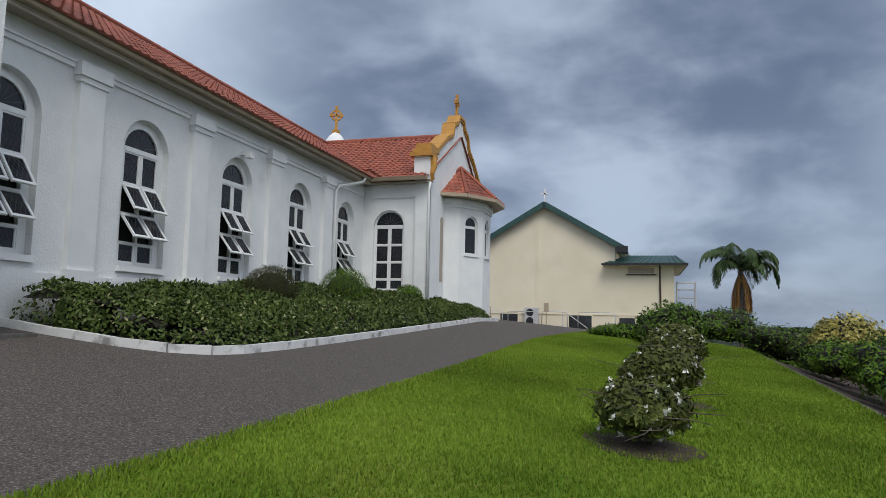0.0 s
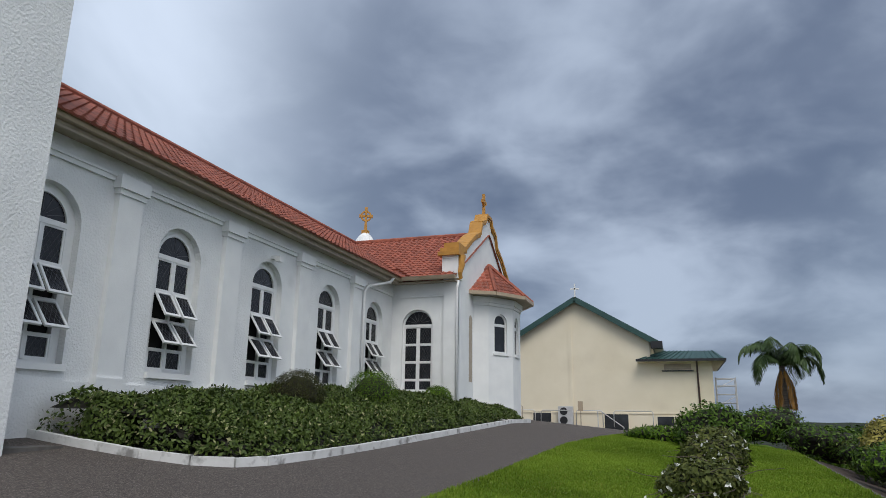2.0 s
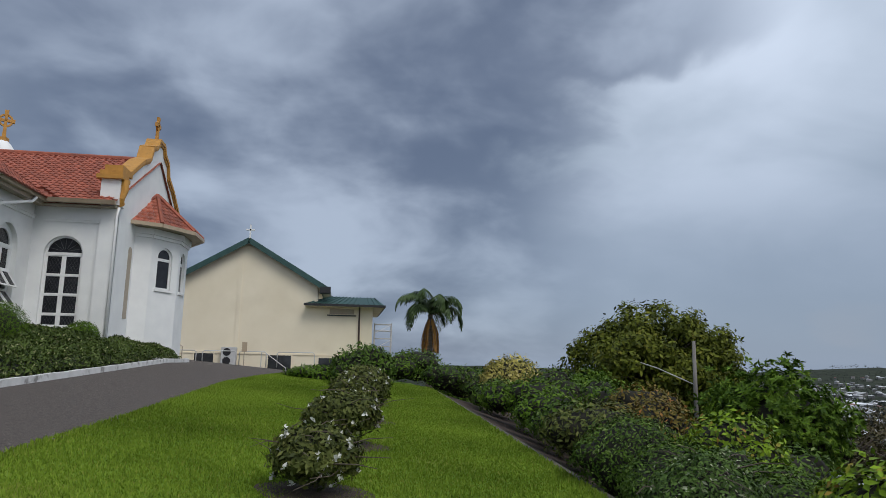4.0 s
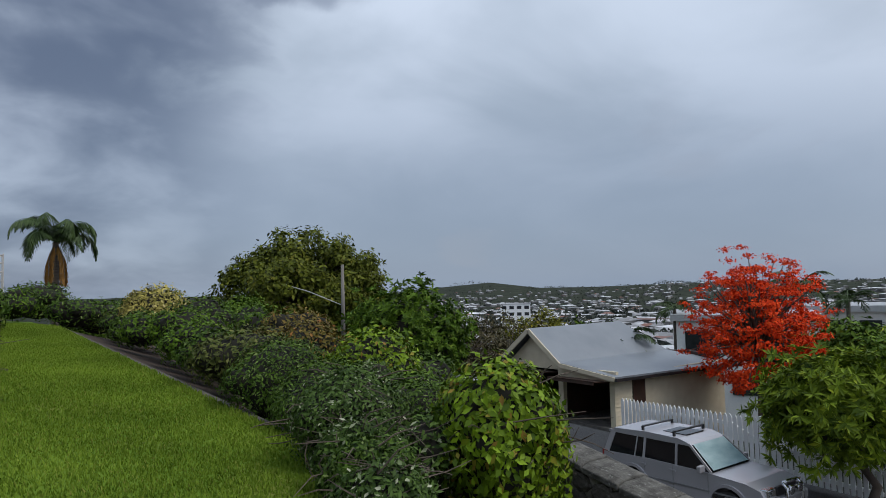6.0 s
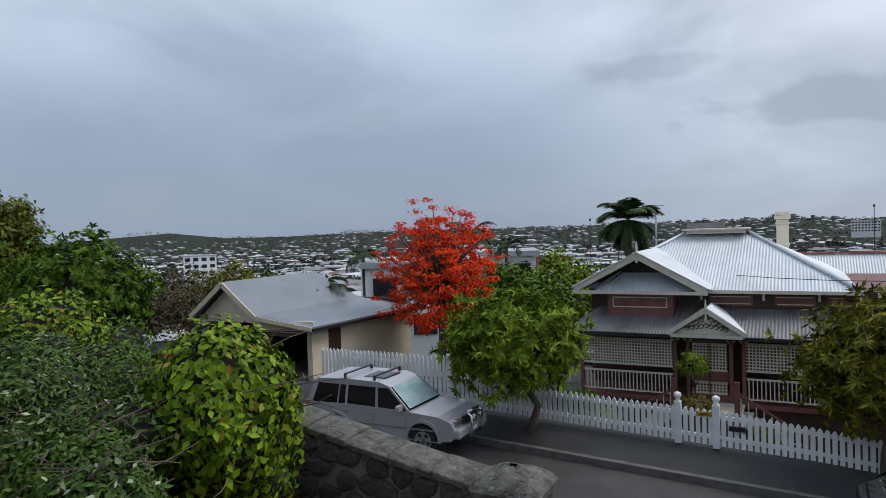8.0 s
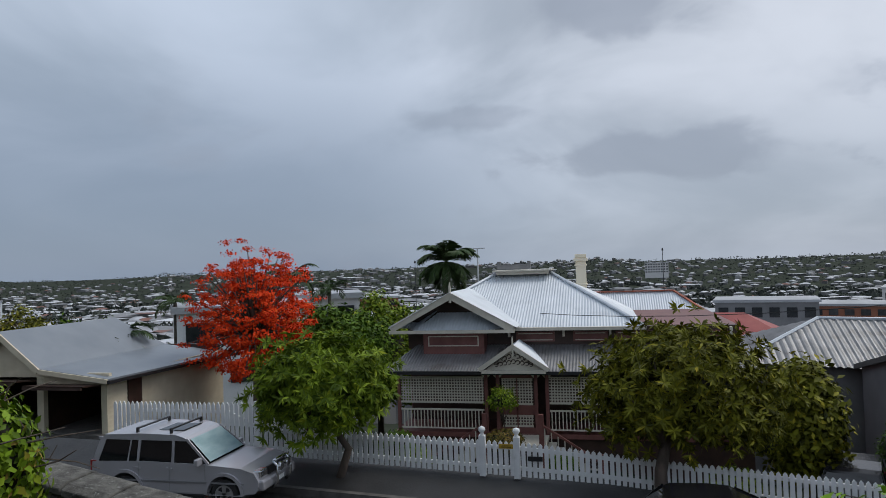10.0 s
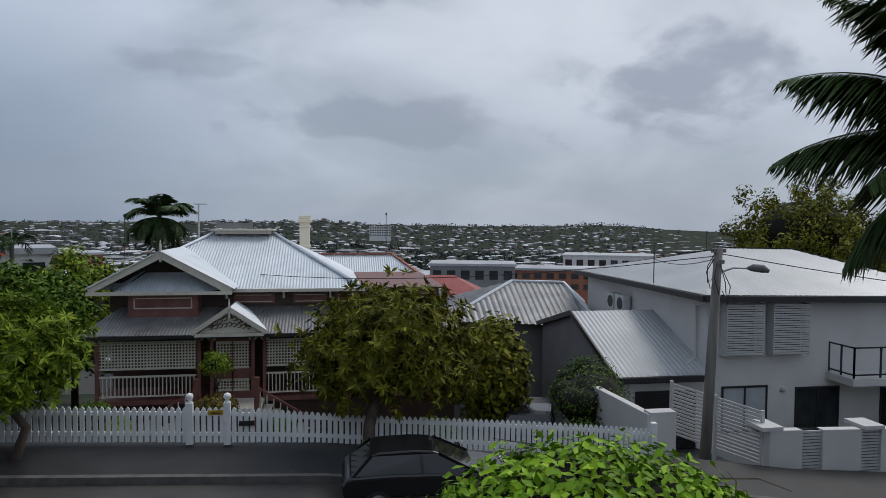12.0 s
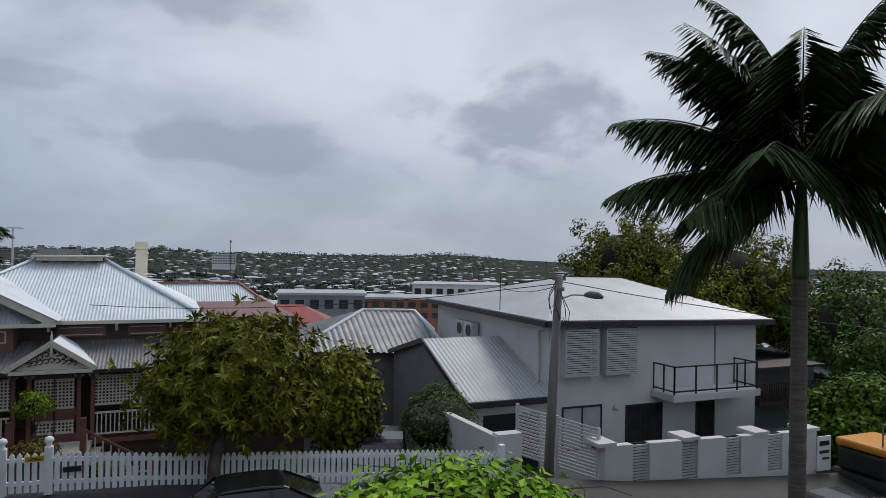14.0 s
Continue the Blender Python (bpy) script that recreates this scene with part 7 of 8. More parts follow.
    return root


def palm(name, label, at, height, fronds, length, seed, r=0.2, shaft=0.0, dry=0, droop=1.0, leaf=0.55, rise=(10, 75), per=44, width=0.05, lean=(0, 0), sweep=None, hang=0.28):
    rng = np.random.default_rng(seed)
    root = thing(name, label, "palm", at)
    tg = Geo()
    k = 26
    pts, rad = [], []
    hs = height - shaft
    for i in range(k + 1):
        t = i / k
        pts.append((lean[0] * t, lean[1] * t, hs * t - 0.3 * (1 - t)))
        rad.append(r * (1.12 - 0.2 * t) * (1.0 + 0.05 * (i % 2)))
    tg.tube(pts, rad, 12)
    part("trunk", tg, M_PALMBARK, root, smooth=True)
    top = np.array([lean[0], lean[1], height])
    if shaft:
        sg = Geo().tube([(lean[0], lean[1], hs), (lean[0], lean[1], hs + 0.12), (lean[0], lean[1], hs + shaft * 0.6), (lean[0], lean[1], height + 0.1)], [r * 1.0, r * 1.12, r * 0.85, r * 0.55], 14)
        part("crownshaft", sg, M_CROWNSHAFT, root, "smooth green crownshaft", smooth=True)
    for f in range(fronds + dry):
        isdry = f >= fronds
        az = 2 * math.pi * (f * 0.382 + 0.07 * rng.normal()) if sweep is None else radians(sweep[f % len(sweep)][0])
        up = radians(rng.uniform(*rise)) if sweep is None else radians(sweep[f % len(sweep)][1])
        ln = length * (rng.uniform(0.85, 1.1) if sweep is None else sweep[f % len(sweep)][2])
        if isdry:
            up, ln = radians(-50), length * 0.75
        dr = droop * rng.uniform(0.85, 1.15) * (1.0 if not isdry else 0.55)
        p = top.copy()
        ang = up
        spine = [p.copy()]
        n = 22
        for i in range(n):
            ang -= dr * 1.75 / n * (0.4 + 1.3 * i / n)
            ang = max(ang, radians(-86))
            p = p + np.array([math.cos(az) * math.cos(ang), math.sin(az) * math.cos(ang), math.sin(ang)]) * ln / n
            spine.append(p.copy())
        spine = np.array(spine)
        fg = Geo().tube([tuple(q) for q in spine[::2]], list(np.linspace(0.035, 0.006, len(spine[::2]))), 5)
        fo = part("frond", fg, M_CROWNSHAFT if not isdry else M_PALMBARK, root)
        side = np.array([-math.sin(az), math.cos(az), 0])
        t = np.linspace(0.1, 0.99, per)
        base = np.stack([np.interp(t * n, np.arange(n + 1), spine[:, j]) for j in range(3)], 1)
        tang = unit(np.stack([np.interp(t * n, np.arange(n + 1), np.gradient(spine[:, j])) for j in range(3)], 1))
        quads = []
        for sg_ in (-1, 1):
            ll = leaf * (0.35 + 1.0 * np.sin(np.clip(t * 1.08, 0, 1) * math.pi) ** 0.6) * rng.uniform(0.85, 1.1, per)
            w0 = unit(side * sg_ * 1.0 + tang * 0.75 + np.array([0, 0, -hang if not isdry else -1.6]) + 0.10 * rng.normal(size=(per, 3)))
            tip = base + w0 * ll[:, None] + np.array([0, 0, -1.0]) * (ll ** 2)[:, None] * 0.25
            mid = base + w0 * ll[:, None] * 0.4
            wv = unit(np.cross(w0, np.array([0, 0, 1.0]) + 0.3 * side)) * width / 2
            quads.append(np.stack([base, mid + wv, tip, mid - wv], 1).reshape(-1, 3))
        part("frond_blade", leaf_mesh("frond_blade", np.concatenate(quads), L_PALM if not isdry else L_PALMDRY), None, fo, "" if not isdry else "dry orange hanging leaflets")
    return root


rg = np.random.default_rng(7)
# gardenias in a row on the lawn, each in a ring of bare soil
for i, (x, y, rx, h, nl) in enumerate(((-0.31, 7.55, 0.58, 0.76, 7600), (-0.02, 11.0, 0.66, 0.9, 6000), (0.28, 14.4, 0.68, 1.06, 4800), (0.5, 18.2, 0.7, 1.05, 3800))):
    z0 = float(G(x, y))
    lob = lumpy(x, y, z0 + h * 0.52, rx, rx, h * 0.5, 11, rg, 0.36)
    shrub("gardenia_bush", "dark leafy gardenia bush dotted with white flowers on the lawn", lob, nl, 0.085 + 0.012 * i, L_GARDENIA, 20 + i, flowers=38, group="gardenias on the lawn", depth=0.4, twigs=30)
    sg_ = Geo()
    ringp = [(x + rx * (1.1 + 0.1 * math.sin(3 * a + i)) * math.cos(a), y + rx * (1.0 + 0.08 * math.sin(2 * a)) * math.sin(a)) for a in np.linspace(0, 2 * math.pi, 25)[:-1]]
    sg_.add([(px, py, float(G(px, py)) + 0.012) for px, py in ringp] + [(x, y, z0 + 0.05)], [(k, (k + 1) % 24, 24) for k in range(24)])
    tagged(part("soil_ring", sg_, M_SOIL), "ring of bare brown soil in the lawn", "soil", "soil rings", "structure")
shrub("garden_shrub", "dark bushy shrub at the top of the lawn", lumpy(0.7, 24.0, 1.25, 1.35, 1.2, 1.1, 12, rg, 0.4), 4200, 0.16, L_DARK, 31, depth=0.4)
shrub("garden_shrub", "low dark hedge shrub beside the drive", lumpy(-1.0, 25.5, 1.0, 1.4, 0.8, 0.45, 9, rg, 0.4), 2600, 0.14, L_MANGO, 32)

# clipped hedge bed along the church, its painted kerb
bed = [(-7.05, 9.85), (-6.8, 11.5), (-6.7, 29.4), (-8.2, 28.2), (-8.5, 25.4), (-11.1, 25.3), (-11.15, 9.35), (-9.7, 9.35), (-8.4, 9.28)]


def inside(x, y, poly):
    r = np.zeros(np.shape(x), bool)
    for (x0, y0), (x1, y1) in zip(poly, poly[1:] + poly[:1]):
        c = ((y0 > y) != (y1 > y)) & (x < (x1 - x0) * (y - y0) / (y1 - y0 + 1e-12) + x0)
        r ^= c
    return r


def edge_dist(x, y, poly):
    dmin = np.full(np.shape(x), 99.0)
    for (x0, y0), (x1, y1) in zip(poly, poly[1:] + poly[:1]):
        ex, ey = x1 - x0, y1 - y0
        t = np.clip(((x - x0) * ex + (y - y0) * ey) / (ex * ex + ey * ey), 0, 1)
        dmin = np.minimum(dmin, np.hypot(x - x0 - t * ex, y - y0 - t * ey))
    return dmin


def hedge_top(x, y):
    d = edge_dist(x, y, bed)
    bump = 0.15 * np.sin(x * 2.1 + y * 0.7) * np.sin(y * 1.3) + 0.06 * np.sin(y * 3.1 + x) + 0.04 * np.sin(5 * y - 3 * x)
    h = (0.34 + 0.34 * np.clip((-7.0 - x) / 2.4, 0, 1)) * np.clip(1 - np.maximum(0, 0.36 - d) ** 2 / 0.36 ** 2, 0, 1) ** 0.5
    slim = lerp(y, [9, 22, 30], [1.0, 1.0, 0.72])
    return G(x, y) + 0.12 + (h + bump * np.clip(d * 2.5, 0, 1)) * slim


hedge = thing("church_hedge", "dense dark green hedge with pale leaves beside the church", "hedge", (-8.5, 18, 1.2))
off = np.array([-8.5, 18, 1.2])
rgh = np.random.default_rng(11)
hx, hy = rgh.uniform(-11.1, -6.6, 150000), rgh.uniform(9.2, 30, 150000)
ok = inside(hx, hy, bed)
hx, hy = hx[ok], hy[ok]
# more leaves towards the edge that faces the drive
keepp = rgh.random(len(hx)) < np.clip(1.25 - 0.22 * (hx + 6.6) * -1, 0.35, 1)
hx, hy = hx[keepp], hy[keepp]
ed = edge_dist(hx, hy, bed)
hz = hedge_top(hx, hy) - 0.10 * rgh.random(len(hx)) ** 2
zlow = G(hx, hy) + 0.1
side_ = ed < 0.14
hz = np.where(side_, zlow + (hz - zlow) * rgh.random(len(hx)), hz)
e_ = 0.05
nx = -(hedge_top(hx + e_, hy) - hedge_top(hx - e_, hy)) / (2 * e_)
ny = -(hedge_top(hx, hy + e_) - hedge_top(hx, hy - e_)) / (2 * e_)
nn = unit(np.stack([np.clip(nx, -3, 3), np.clip(ny, -3, 3), np.ones(len(hx))], 1) + 0.5 * rgh.normal(size=(len(hx), 3)))
part("foliage", leaf_mesh("foliage", leaf_quads(np.stack([hx, hy, hz], 1), nn, 0.10 * rgh.uniform(0.6, 1.3, len(hx)), 0.5, rgh, lift=0.6) - off, L_HEDGE), None, hedge)
# dark sheet just below the hedge leaves, painted as their shade
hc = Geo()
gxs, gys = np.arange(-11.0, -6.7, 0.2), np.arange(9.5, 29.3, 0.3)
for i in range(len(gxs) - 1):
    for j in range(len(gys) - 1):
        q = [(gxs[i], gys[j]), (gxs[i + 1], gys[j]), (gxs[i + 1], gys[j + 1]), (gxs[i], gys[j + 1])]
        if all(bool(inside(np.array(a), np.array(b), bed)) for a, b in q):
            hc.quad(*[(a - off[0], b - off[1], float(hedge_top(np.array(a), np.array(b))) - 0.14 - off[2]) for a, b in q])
part("twig_mass", hc, M_INNERSHADE, hedge)
kb_ = Geo()
kpts = [(-11.25, 9.35), (-9.8, 9.18), (-8.5, 9.1), (-7.6, 9.2), (-7.05, 9.56), (-6.82, 10.1), (-6.68, 11.3), (-6.56, 14), (-6.5, 18), (-6.46, 22), (-6.42, 26), (-6.4, 29.5), (-6.6, 30.0)]
for (x0, y0), (x1, y1) in zip(kpts[:-1], kpts[1:]):
    n = max(1, int(math.hypot(x1 - x0, y1 - y0) / 0.8))
    for k in range(n):
        a = (x0 + (x1 - x0) * k / n, y0 + (y1 - y0) * k / n)
        b = (x0 + (x1 - x0) * (k + 1) / n, y0 + (y1 - y0) * (k + 1) / n)
        kb_.bar((*a, float(G(*a)) + 0.025 + 0.008 * math.sin(k * 3 + x0)), (*b, float(G(*b)) + 0.025 + 0.008 * math.sin(k * 3 + 3 + x0)), 0.12, 0.17)
M_WHITEKERB = mat("whitewashed_kerb", (0.58, 0.58, 0.57), (0.72, 0.72, 0.71), 3.0, 0.85, 0.5, 30.0, wear=((0.16, 0.15, 0.14), 3.5, 0.56, 0.8))
tagged(part("bed_kerb", kb_, M_WHITEKERB), "low whitewashed kerb with flaking paint round the hedge bed", "kerb", "", "structure")
for i, (x, y, top, r) in enumerate(((-9.3, 15.15, 2.72, 0.68), (-9.3, 19.6, 3.0, 0.82), (-9.8, 9.75, 2.0, 0.62), (-9.4, 12.0, 2.2, 0.62), (-8.9, 24.6, 2.72, 0.6))):
    clip = i in (0, 1, 4)
    lob = [(x, y, top - r * 0.95, r, r, r * 0.95)] if clip else lumpy(x, y, top - r, r, r, r, 7, rg, 0.42)
    shrub("clipped_ball_bush" if clip else "hedge_shrub", ("tightly clipped round bush rising from the hedge" if clip else "loose leafy bush rising from the hedge"), lob, 9000 if clip else 3200, 0.05 if clip else 0.11, L_BALL if i == 0 else (L_MANGO if clip else L_HEDGE), 40 + i, depth=0.1 if clip else 0.3, group="bushes in the hedge bed")

# shrubs on the bank beside the lawn: x, y, radius across, half height, centre over ground, leaf, length, count, label
M_ = (("dark", L_DARK), ("vari", L_VARI), ("lime", L_LIME), ("rust", L_RUST), ("gold", L_GOLD), ("mango", L_MANGO), ("ball", L_GARDENIA))
LEAF = dict(M_)
WORDS = dict(dark="dark green glossy shrub on the bank", vari="shrub with white-edged variegated leaves beside the lawn", lime="rounded lime green broad-leaved shrub", rust="shrub with rusty red-brown tips", gold="tall rounded golden yellow flowering shrub", mango="mid green leafy shrub on the bank", ball="small olive green shrub beside the lawn")
BANK = (
    (4.55, 5.2, 0.78, 1.0, 0.55, "lime", 0.10, 9500), (3.05, 5.3, 0.46, 0.42, 0.14, "vari", 0.085, 5200), (2.8, 4.75, 0.42, 0.38, 0.1, "dark", 0.085, 4200), (2.6, 4.2, 0.4, 0.36, 0.08, "vari", 0.085, 4200), (3.45, 6.2, 0.72, 0.60, 0.28, "vari", 0.075, 9500), (4.5, 6.6, 0.85, 0.85, 0.30, "dark", 0.08, 9000),
    (4.1, 8.0, 0.85, 0.65, 0.35, "dark", 0.08, 7000), (4.15, 9.6, 0.95, 0.75, 0.42, "dark", 0.085, 6400), (6.2, 10.4, 1.0, 0.95, 1.0, "lime", 0.11, 6000),
    (5.2, 5.9, 0.7, 0.9, -0.1, "mango", 0.09, 4000), (5.4, 8.0, 0.9, 0.8, 0.5, "mango", 0.09, 4500),
    (5.6, 9.4, 0.7, 0.6, 0.7, "vari", 0.10, 2600), (4.55, 12.0, 1.05, 0.65, 0.4, "ball", 0.11, 3800), (5.9, 12.4, 0.9, 0.7, 0.85, "rust", 0.12, 3200),
    (6.6, 14.6, 1.0, 0.8, 1.1, "rust", 0.12, 2600), (4.7, 14.0, 0.9, 0.55, 0.35, "dark", 0.12, 2800), (4.9, 16.0, 1.0, 0.6, 0.4, "mango", 0.12, 2600),
    (5.3, 18.2, 1.1, 0.8, 0.55, "mango", 0.13, 2600), (4.7, 20.2, 0.8, 0.5, 0.35, "mango", 0.13, 1800), (6.2, 20.2, 1.2, 0.9, 0.9, "dark", 0.13, 2600),
    (6.15, 24.6, 1.35, 1.3, 1.25, "gold", 0.15, 6500), (5.3, 23.0, 1.1, 0.7, 0.5, "dark", 0.14, 2200), (5.6, 25.8, 1.1, 0.8, 0.6, "dark", 0.15, 2000),
    (6.2, 28.4, 1.3, 0.9, 0.6, "ball", 0.16, 2000), (4.4, 29.6, 1.2, 0.7, 0.5, "dark", 0.16, 1800), (2.4, 31.0, 1.3, 0.75, 0.5, "mango", 0.16, 1800),
    (5.6, 31.6, 1.4, 0.9, 0.6, "dark", 0.17, 1800), (3.6, 34.0, 1.6, 1.0, 0.7, "dark", 0.18, 1800), (7.2, 17.0, 1.2, 1.0, 0.9, "mango", 0.14, 2200),
    (8.2, 12.0, 1.1, 0.9, 0.7, "dark", 0.13, 2400), (8.0, 9.0, 0.9, 0.7, 0.5, "mango", 0.12, 2200), (8.4, 7.9, 0.55, 0.42, 0.35, "vari", 0.11, 1400),
    (3.9, 5.6, 0.5, 0.5, 0.2, "vari", 0.10, 1600), (7.8, 20.5, 1.3, 1.1, 0.9, "dark", 0.15, 2000), (8.6, 15.5, 1.1, 0.9, 0.8, "mango", 0.14, 2000),
)
for i, (x, y, r, h, dz, kind_, ls, n) in enumerate(BANK):
    if y < 22:
        dz, r, h = dz + 0.16, r * 1.07, h * 1.08
    if y > 10.5 and kind_ != "gold":
        dz, h = dz + 0.18, h * 1.08
    z = float(G(x, y)) + dz
    if kind_ in ("vari", "dark") and y < 12:
        ls, n = ls * 0.78, int(n * 1.4)
    rough_ = kind_ != "lime"
    shrub("bank_shrub", WORDS[kind_], lumpy(x, y, z, r, r, h, 10 if rough_ else 17, rg, 0.38 if rough_ else 0.33), n, ls, LEAF[kind_], 60 + i, aspect=0.42 if kind_ != "lime" else 0.55, group="shrubs on the bank", depth=0.35, droop=0.2 if kind_ == "lime" else 0.0, twigs=60 if i < 6 else 0)
# broad-leaved bush in front of the street
shrub("broad_leaved_bush", "bright lime green broad-leaved bush at the garden edge", lumpy(4.85, -1.95, -0.68, 1.05, 1.45, 0.86, 20, rg, 0.32), 17000, 0.10, L_BRIGHT, 99, aspect=0.55, depth=0.35, droop=0.15, twigs=50)

# ---- trees ----
def at_ground(x, y):
    return (x, y, float(G(x, y)))


def dist_at(az, r):
    return r * math.cos(radians(az)), r * math.sin(radians(az))


# two street trees with long drooping leaves
branch_tree("street_tree", "small rounded street tree with long drooping leaves by the fence", (14.75, 6.1, float(road_z(6.1)) + 0.2), 1.25, (14.9, 6.4, -1.15, 1.42, 1.5, 0.98), 400, 60, 0.21, L_STREET, 3, 0.26, 0.36, "street trees", 0.09, True, hollow=0.45, core=0.7)
branch_tree("street_tree", "broad olive green street tree arching over the fence", (15.0, -1.0, float(road_z(-1)) + 0.2), 1.5, (16.3, -1.6, -1.45, 1.85, 1.95, 1.3), 520, 60, 0.21, L_OCHRE, 4, 0.26, 0.4, "street trees", 0.13, True, hollow=0.45, core=0.72)
# flame tree
branch_tree("flame_tree", "tall flame tree covered in bright red blossom with bare dark branches", at_ground(26.4, 14.4), 4.4, (26.5, 14.4, -0.6, 2.5, 2.5, 3.35), 540, 46, 0.12, L_RED, 5, 0.6, 0.36, trunk_r=0.17, flat=0.38, hollow=0.25, limbs=170, skew=-0.1)
# woods on the left of the street
branch_tree("tall_tree", "tall spreading olive green tree behind the garden", at_ground(20.9, 43.9), 4.2, (20.7, 43.6, 1.35, 5.2, 5.2, 4.0), 440, 90, 0.33, L_TREE, 6, 0.5, 0.74, "trees beyond the garden", 0.3, hollow=0.4, limbs=60)
branch_tree("broad_tree", "dense dark green dome-shaped tree by the street", at_ground(18.9, 28.4), 2.0, (18.9, 28.3, -0.95, 2.95, 2.95, 2.4), 400, 64, 0.30, L_MANGO, 8, 0.3, 0.5, "trees beyond the garden", 0.25, True, hollow=0.55, core=0.75)
for i, (az, r, top, rad, m, s) in enumerate(((73.5, 46, 0.6, 2.6, L_TREE, 1), (70.5, 40, 1.0, 2.8, L_MANGO, 2), (76, 52, 1.7, 2.4, L_DARK, 3), (60, 50, 0.4, 3.4, L_TREE, 4), (52, 38, -0.3, 3.0, L_SCRUB, 5), (48, 44, -0.2, 3.3, L_SCRUB, 6), (45, 52, -0.6, 3.6, L_OCHRE, 7), (55, 60, 0.3, 4.2, L_SCRUB, 8), (41, 48, -1.2, 3.0, L_MANGO, 9), (66, 34, -0.6, 2.4, L_MANGO, 10), (80, 50, 0.9, 2.2, L_MANGO, 11),
                                               (22.0, 33, -0.4, 2.4, L_MANGO, 12), (18.6, 37, -0.2, 2.6, L_STREET, 13), (24.5, 38, -1.0, 2.2, L_MANGO, 14),
                                               (-14.2, 22.5, -1.75, 0.8, L_OCHRE, 15), (-45, 47, 3.4, 4.6, L_OCHRE, 16), (-37.6, 50, 4.5, 4.6, L_OCHRE, 17), (-43, 44, 1.0, 3.4, L_OCHRE, 18), (-50, 50, 0.6, 4.4, L_OCHRE, 19), (-54, 44, 1.0, 4.0, L_DARK, 20), (-57, 38, 0.2, 3.6, L_DARK, 21), (-53.5, 30, -3.0, 1.8, L_MANGO, 22), (1.5, 48, -2.5, 2.0, L_MANGO, 23), (37, 40, -2.6, 2.2, L_MANGO, 24), (15, 55, -2.0, 3.0, L_MANGO, 25))):
    x, y = dist_at(az, r)
    gz = float(G(x, y))
    hh = max(1.6, min(3.4, (top - gz) * 0.42))
    branch_tree("tree", {id(L_TREE): "olive green leafy tree", id(L_MANGO): "dark green leafy tree", id(L_SCRUB): "thin brownish scrubby tree", id(L_OCHRE): "tree with yellowing olive crown", id(L_DARK): "very dark green tree", id(L_STREET): "bright green leafy tree"}[id(m)] + " beyond the street", (x, y, gz), max(0.8, (top - gz) - 1.6 * hh), (x, y, top - hh, rad, rad, hh), 170 if m is not L_SCRUB else 110, 64 if m is not L_SCRUB else 34, 0.26 if m is not L_SCRUB else 0.2, m, 100 + s, 0.5, 0.6, "background trees", 0.16, hollow=0.45, core=0.6 if m is not L_SCRUB else 0.3, limbs=12 if m is not L_SCRUB else 30)
# yard plants round the street house
branch_tree("potted_tree", "small round tree before the verandah entry", (24.0, 3.55, -4.9), 0.9, (24.0, 3.55, -3.25, 0.5, 0.55, 0.42), 60, 26, 0.11, L_STREET, 50, 0.35, 0.16, "", 0.03, hollow=0.4, core=0.6)
for i, (x, y, r, h, z, m) in enumerate(((23.3, 3.4, 0.75, 0.45, -4.5, L_RUST), (21.0, 5.9, 0.6, 0.5, -4.6, L_LIME), (22.5, 7.0, 0.8, 0.7, -4.6, L_MANGO), (22.0, 1.4, 0.5, 0.4, -4.9, L_MANGO), (20.0, -8.2, 1.5, 1.3, -3.9, L_DARK), (21.2, -8.6, 1.2, 1.3, -3.8, L_DARK), (18.6, -7.4, 0.9, 0.8, -4.7, L_DARK), (18.0, -2.9, 0.9, 0.8, -4.3, L_STREET), (20.8, -4.2, 0.65, 0.6, -3.6, L_OCHRE), (15.7, -23.5, 1.4, 1.0, -5.4, L_MANGO), (19.5, -29.0, 2.0, 1.5, -5.2, L_STREET))):
    shrub("yard_shrub", "leafy garden shrub behind the fence" if i < 7 else "leafy green yard shrub", lumpy(x, y, z, r, r, h, 8, rg, 0.4), 2200, 0.11, m, 200 + i, group="yard shrubs")

# palms
palm("queen_palm", "palm with arching green fronds and dry orange hanging fronds", (5.55, 44.5, 0.2), 4.5, 16, 3.5, 61, 0.17, 0.0, 4, 1.7, 0.6, (35, 88), 50, 0.07, hang=0.9)
palm("king_palm", "tall palm with ringed trunk, green crownshaft and wide dark fronds", (9.75, -11.4, -5.3), 8.4, 20, 4.4, 62, 0.15, 1.9, 0, 0.55, 0.95, (0, 80), 84, 0.075,
     sweep=[(46, 88, 1.02), (38, 66, 0.98), (44, 42, 0.92), (40, 16, 0.9), (44, -22, 0.78), (75, 70, 0.9), (-138, 86, 1.05), (-140, 58, 0.85), (-135, 34, 0.85), (-145, 8, 0.8), (-60, 45, 0.85), (130, 62, 0.85), (120, 25, 0.75), (-20, 40, 0.85), (160, 45, 0.8), (-100, 20, 0.8), (20, 76, 0.9), (90, 5, 0.7), (-70, 76, 0.9), (-150, -18, 0.7)], hang=0.75)
x, y = dist_at(12.7, 46)
palm("tall_palm", "dark palm standing behind the house", (x, y, float(G(x, y))), 1.7 - float(G(x, y)), 24, 2.5, 63, 0.2, 0.6, 0, 0.95, 0.7, (-35, 85), 44, 0.09)
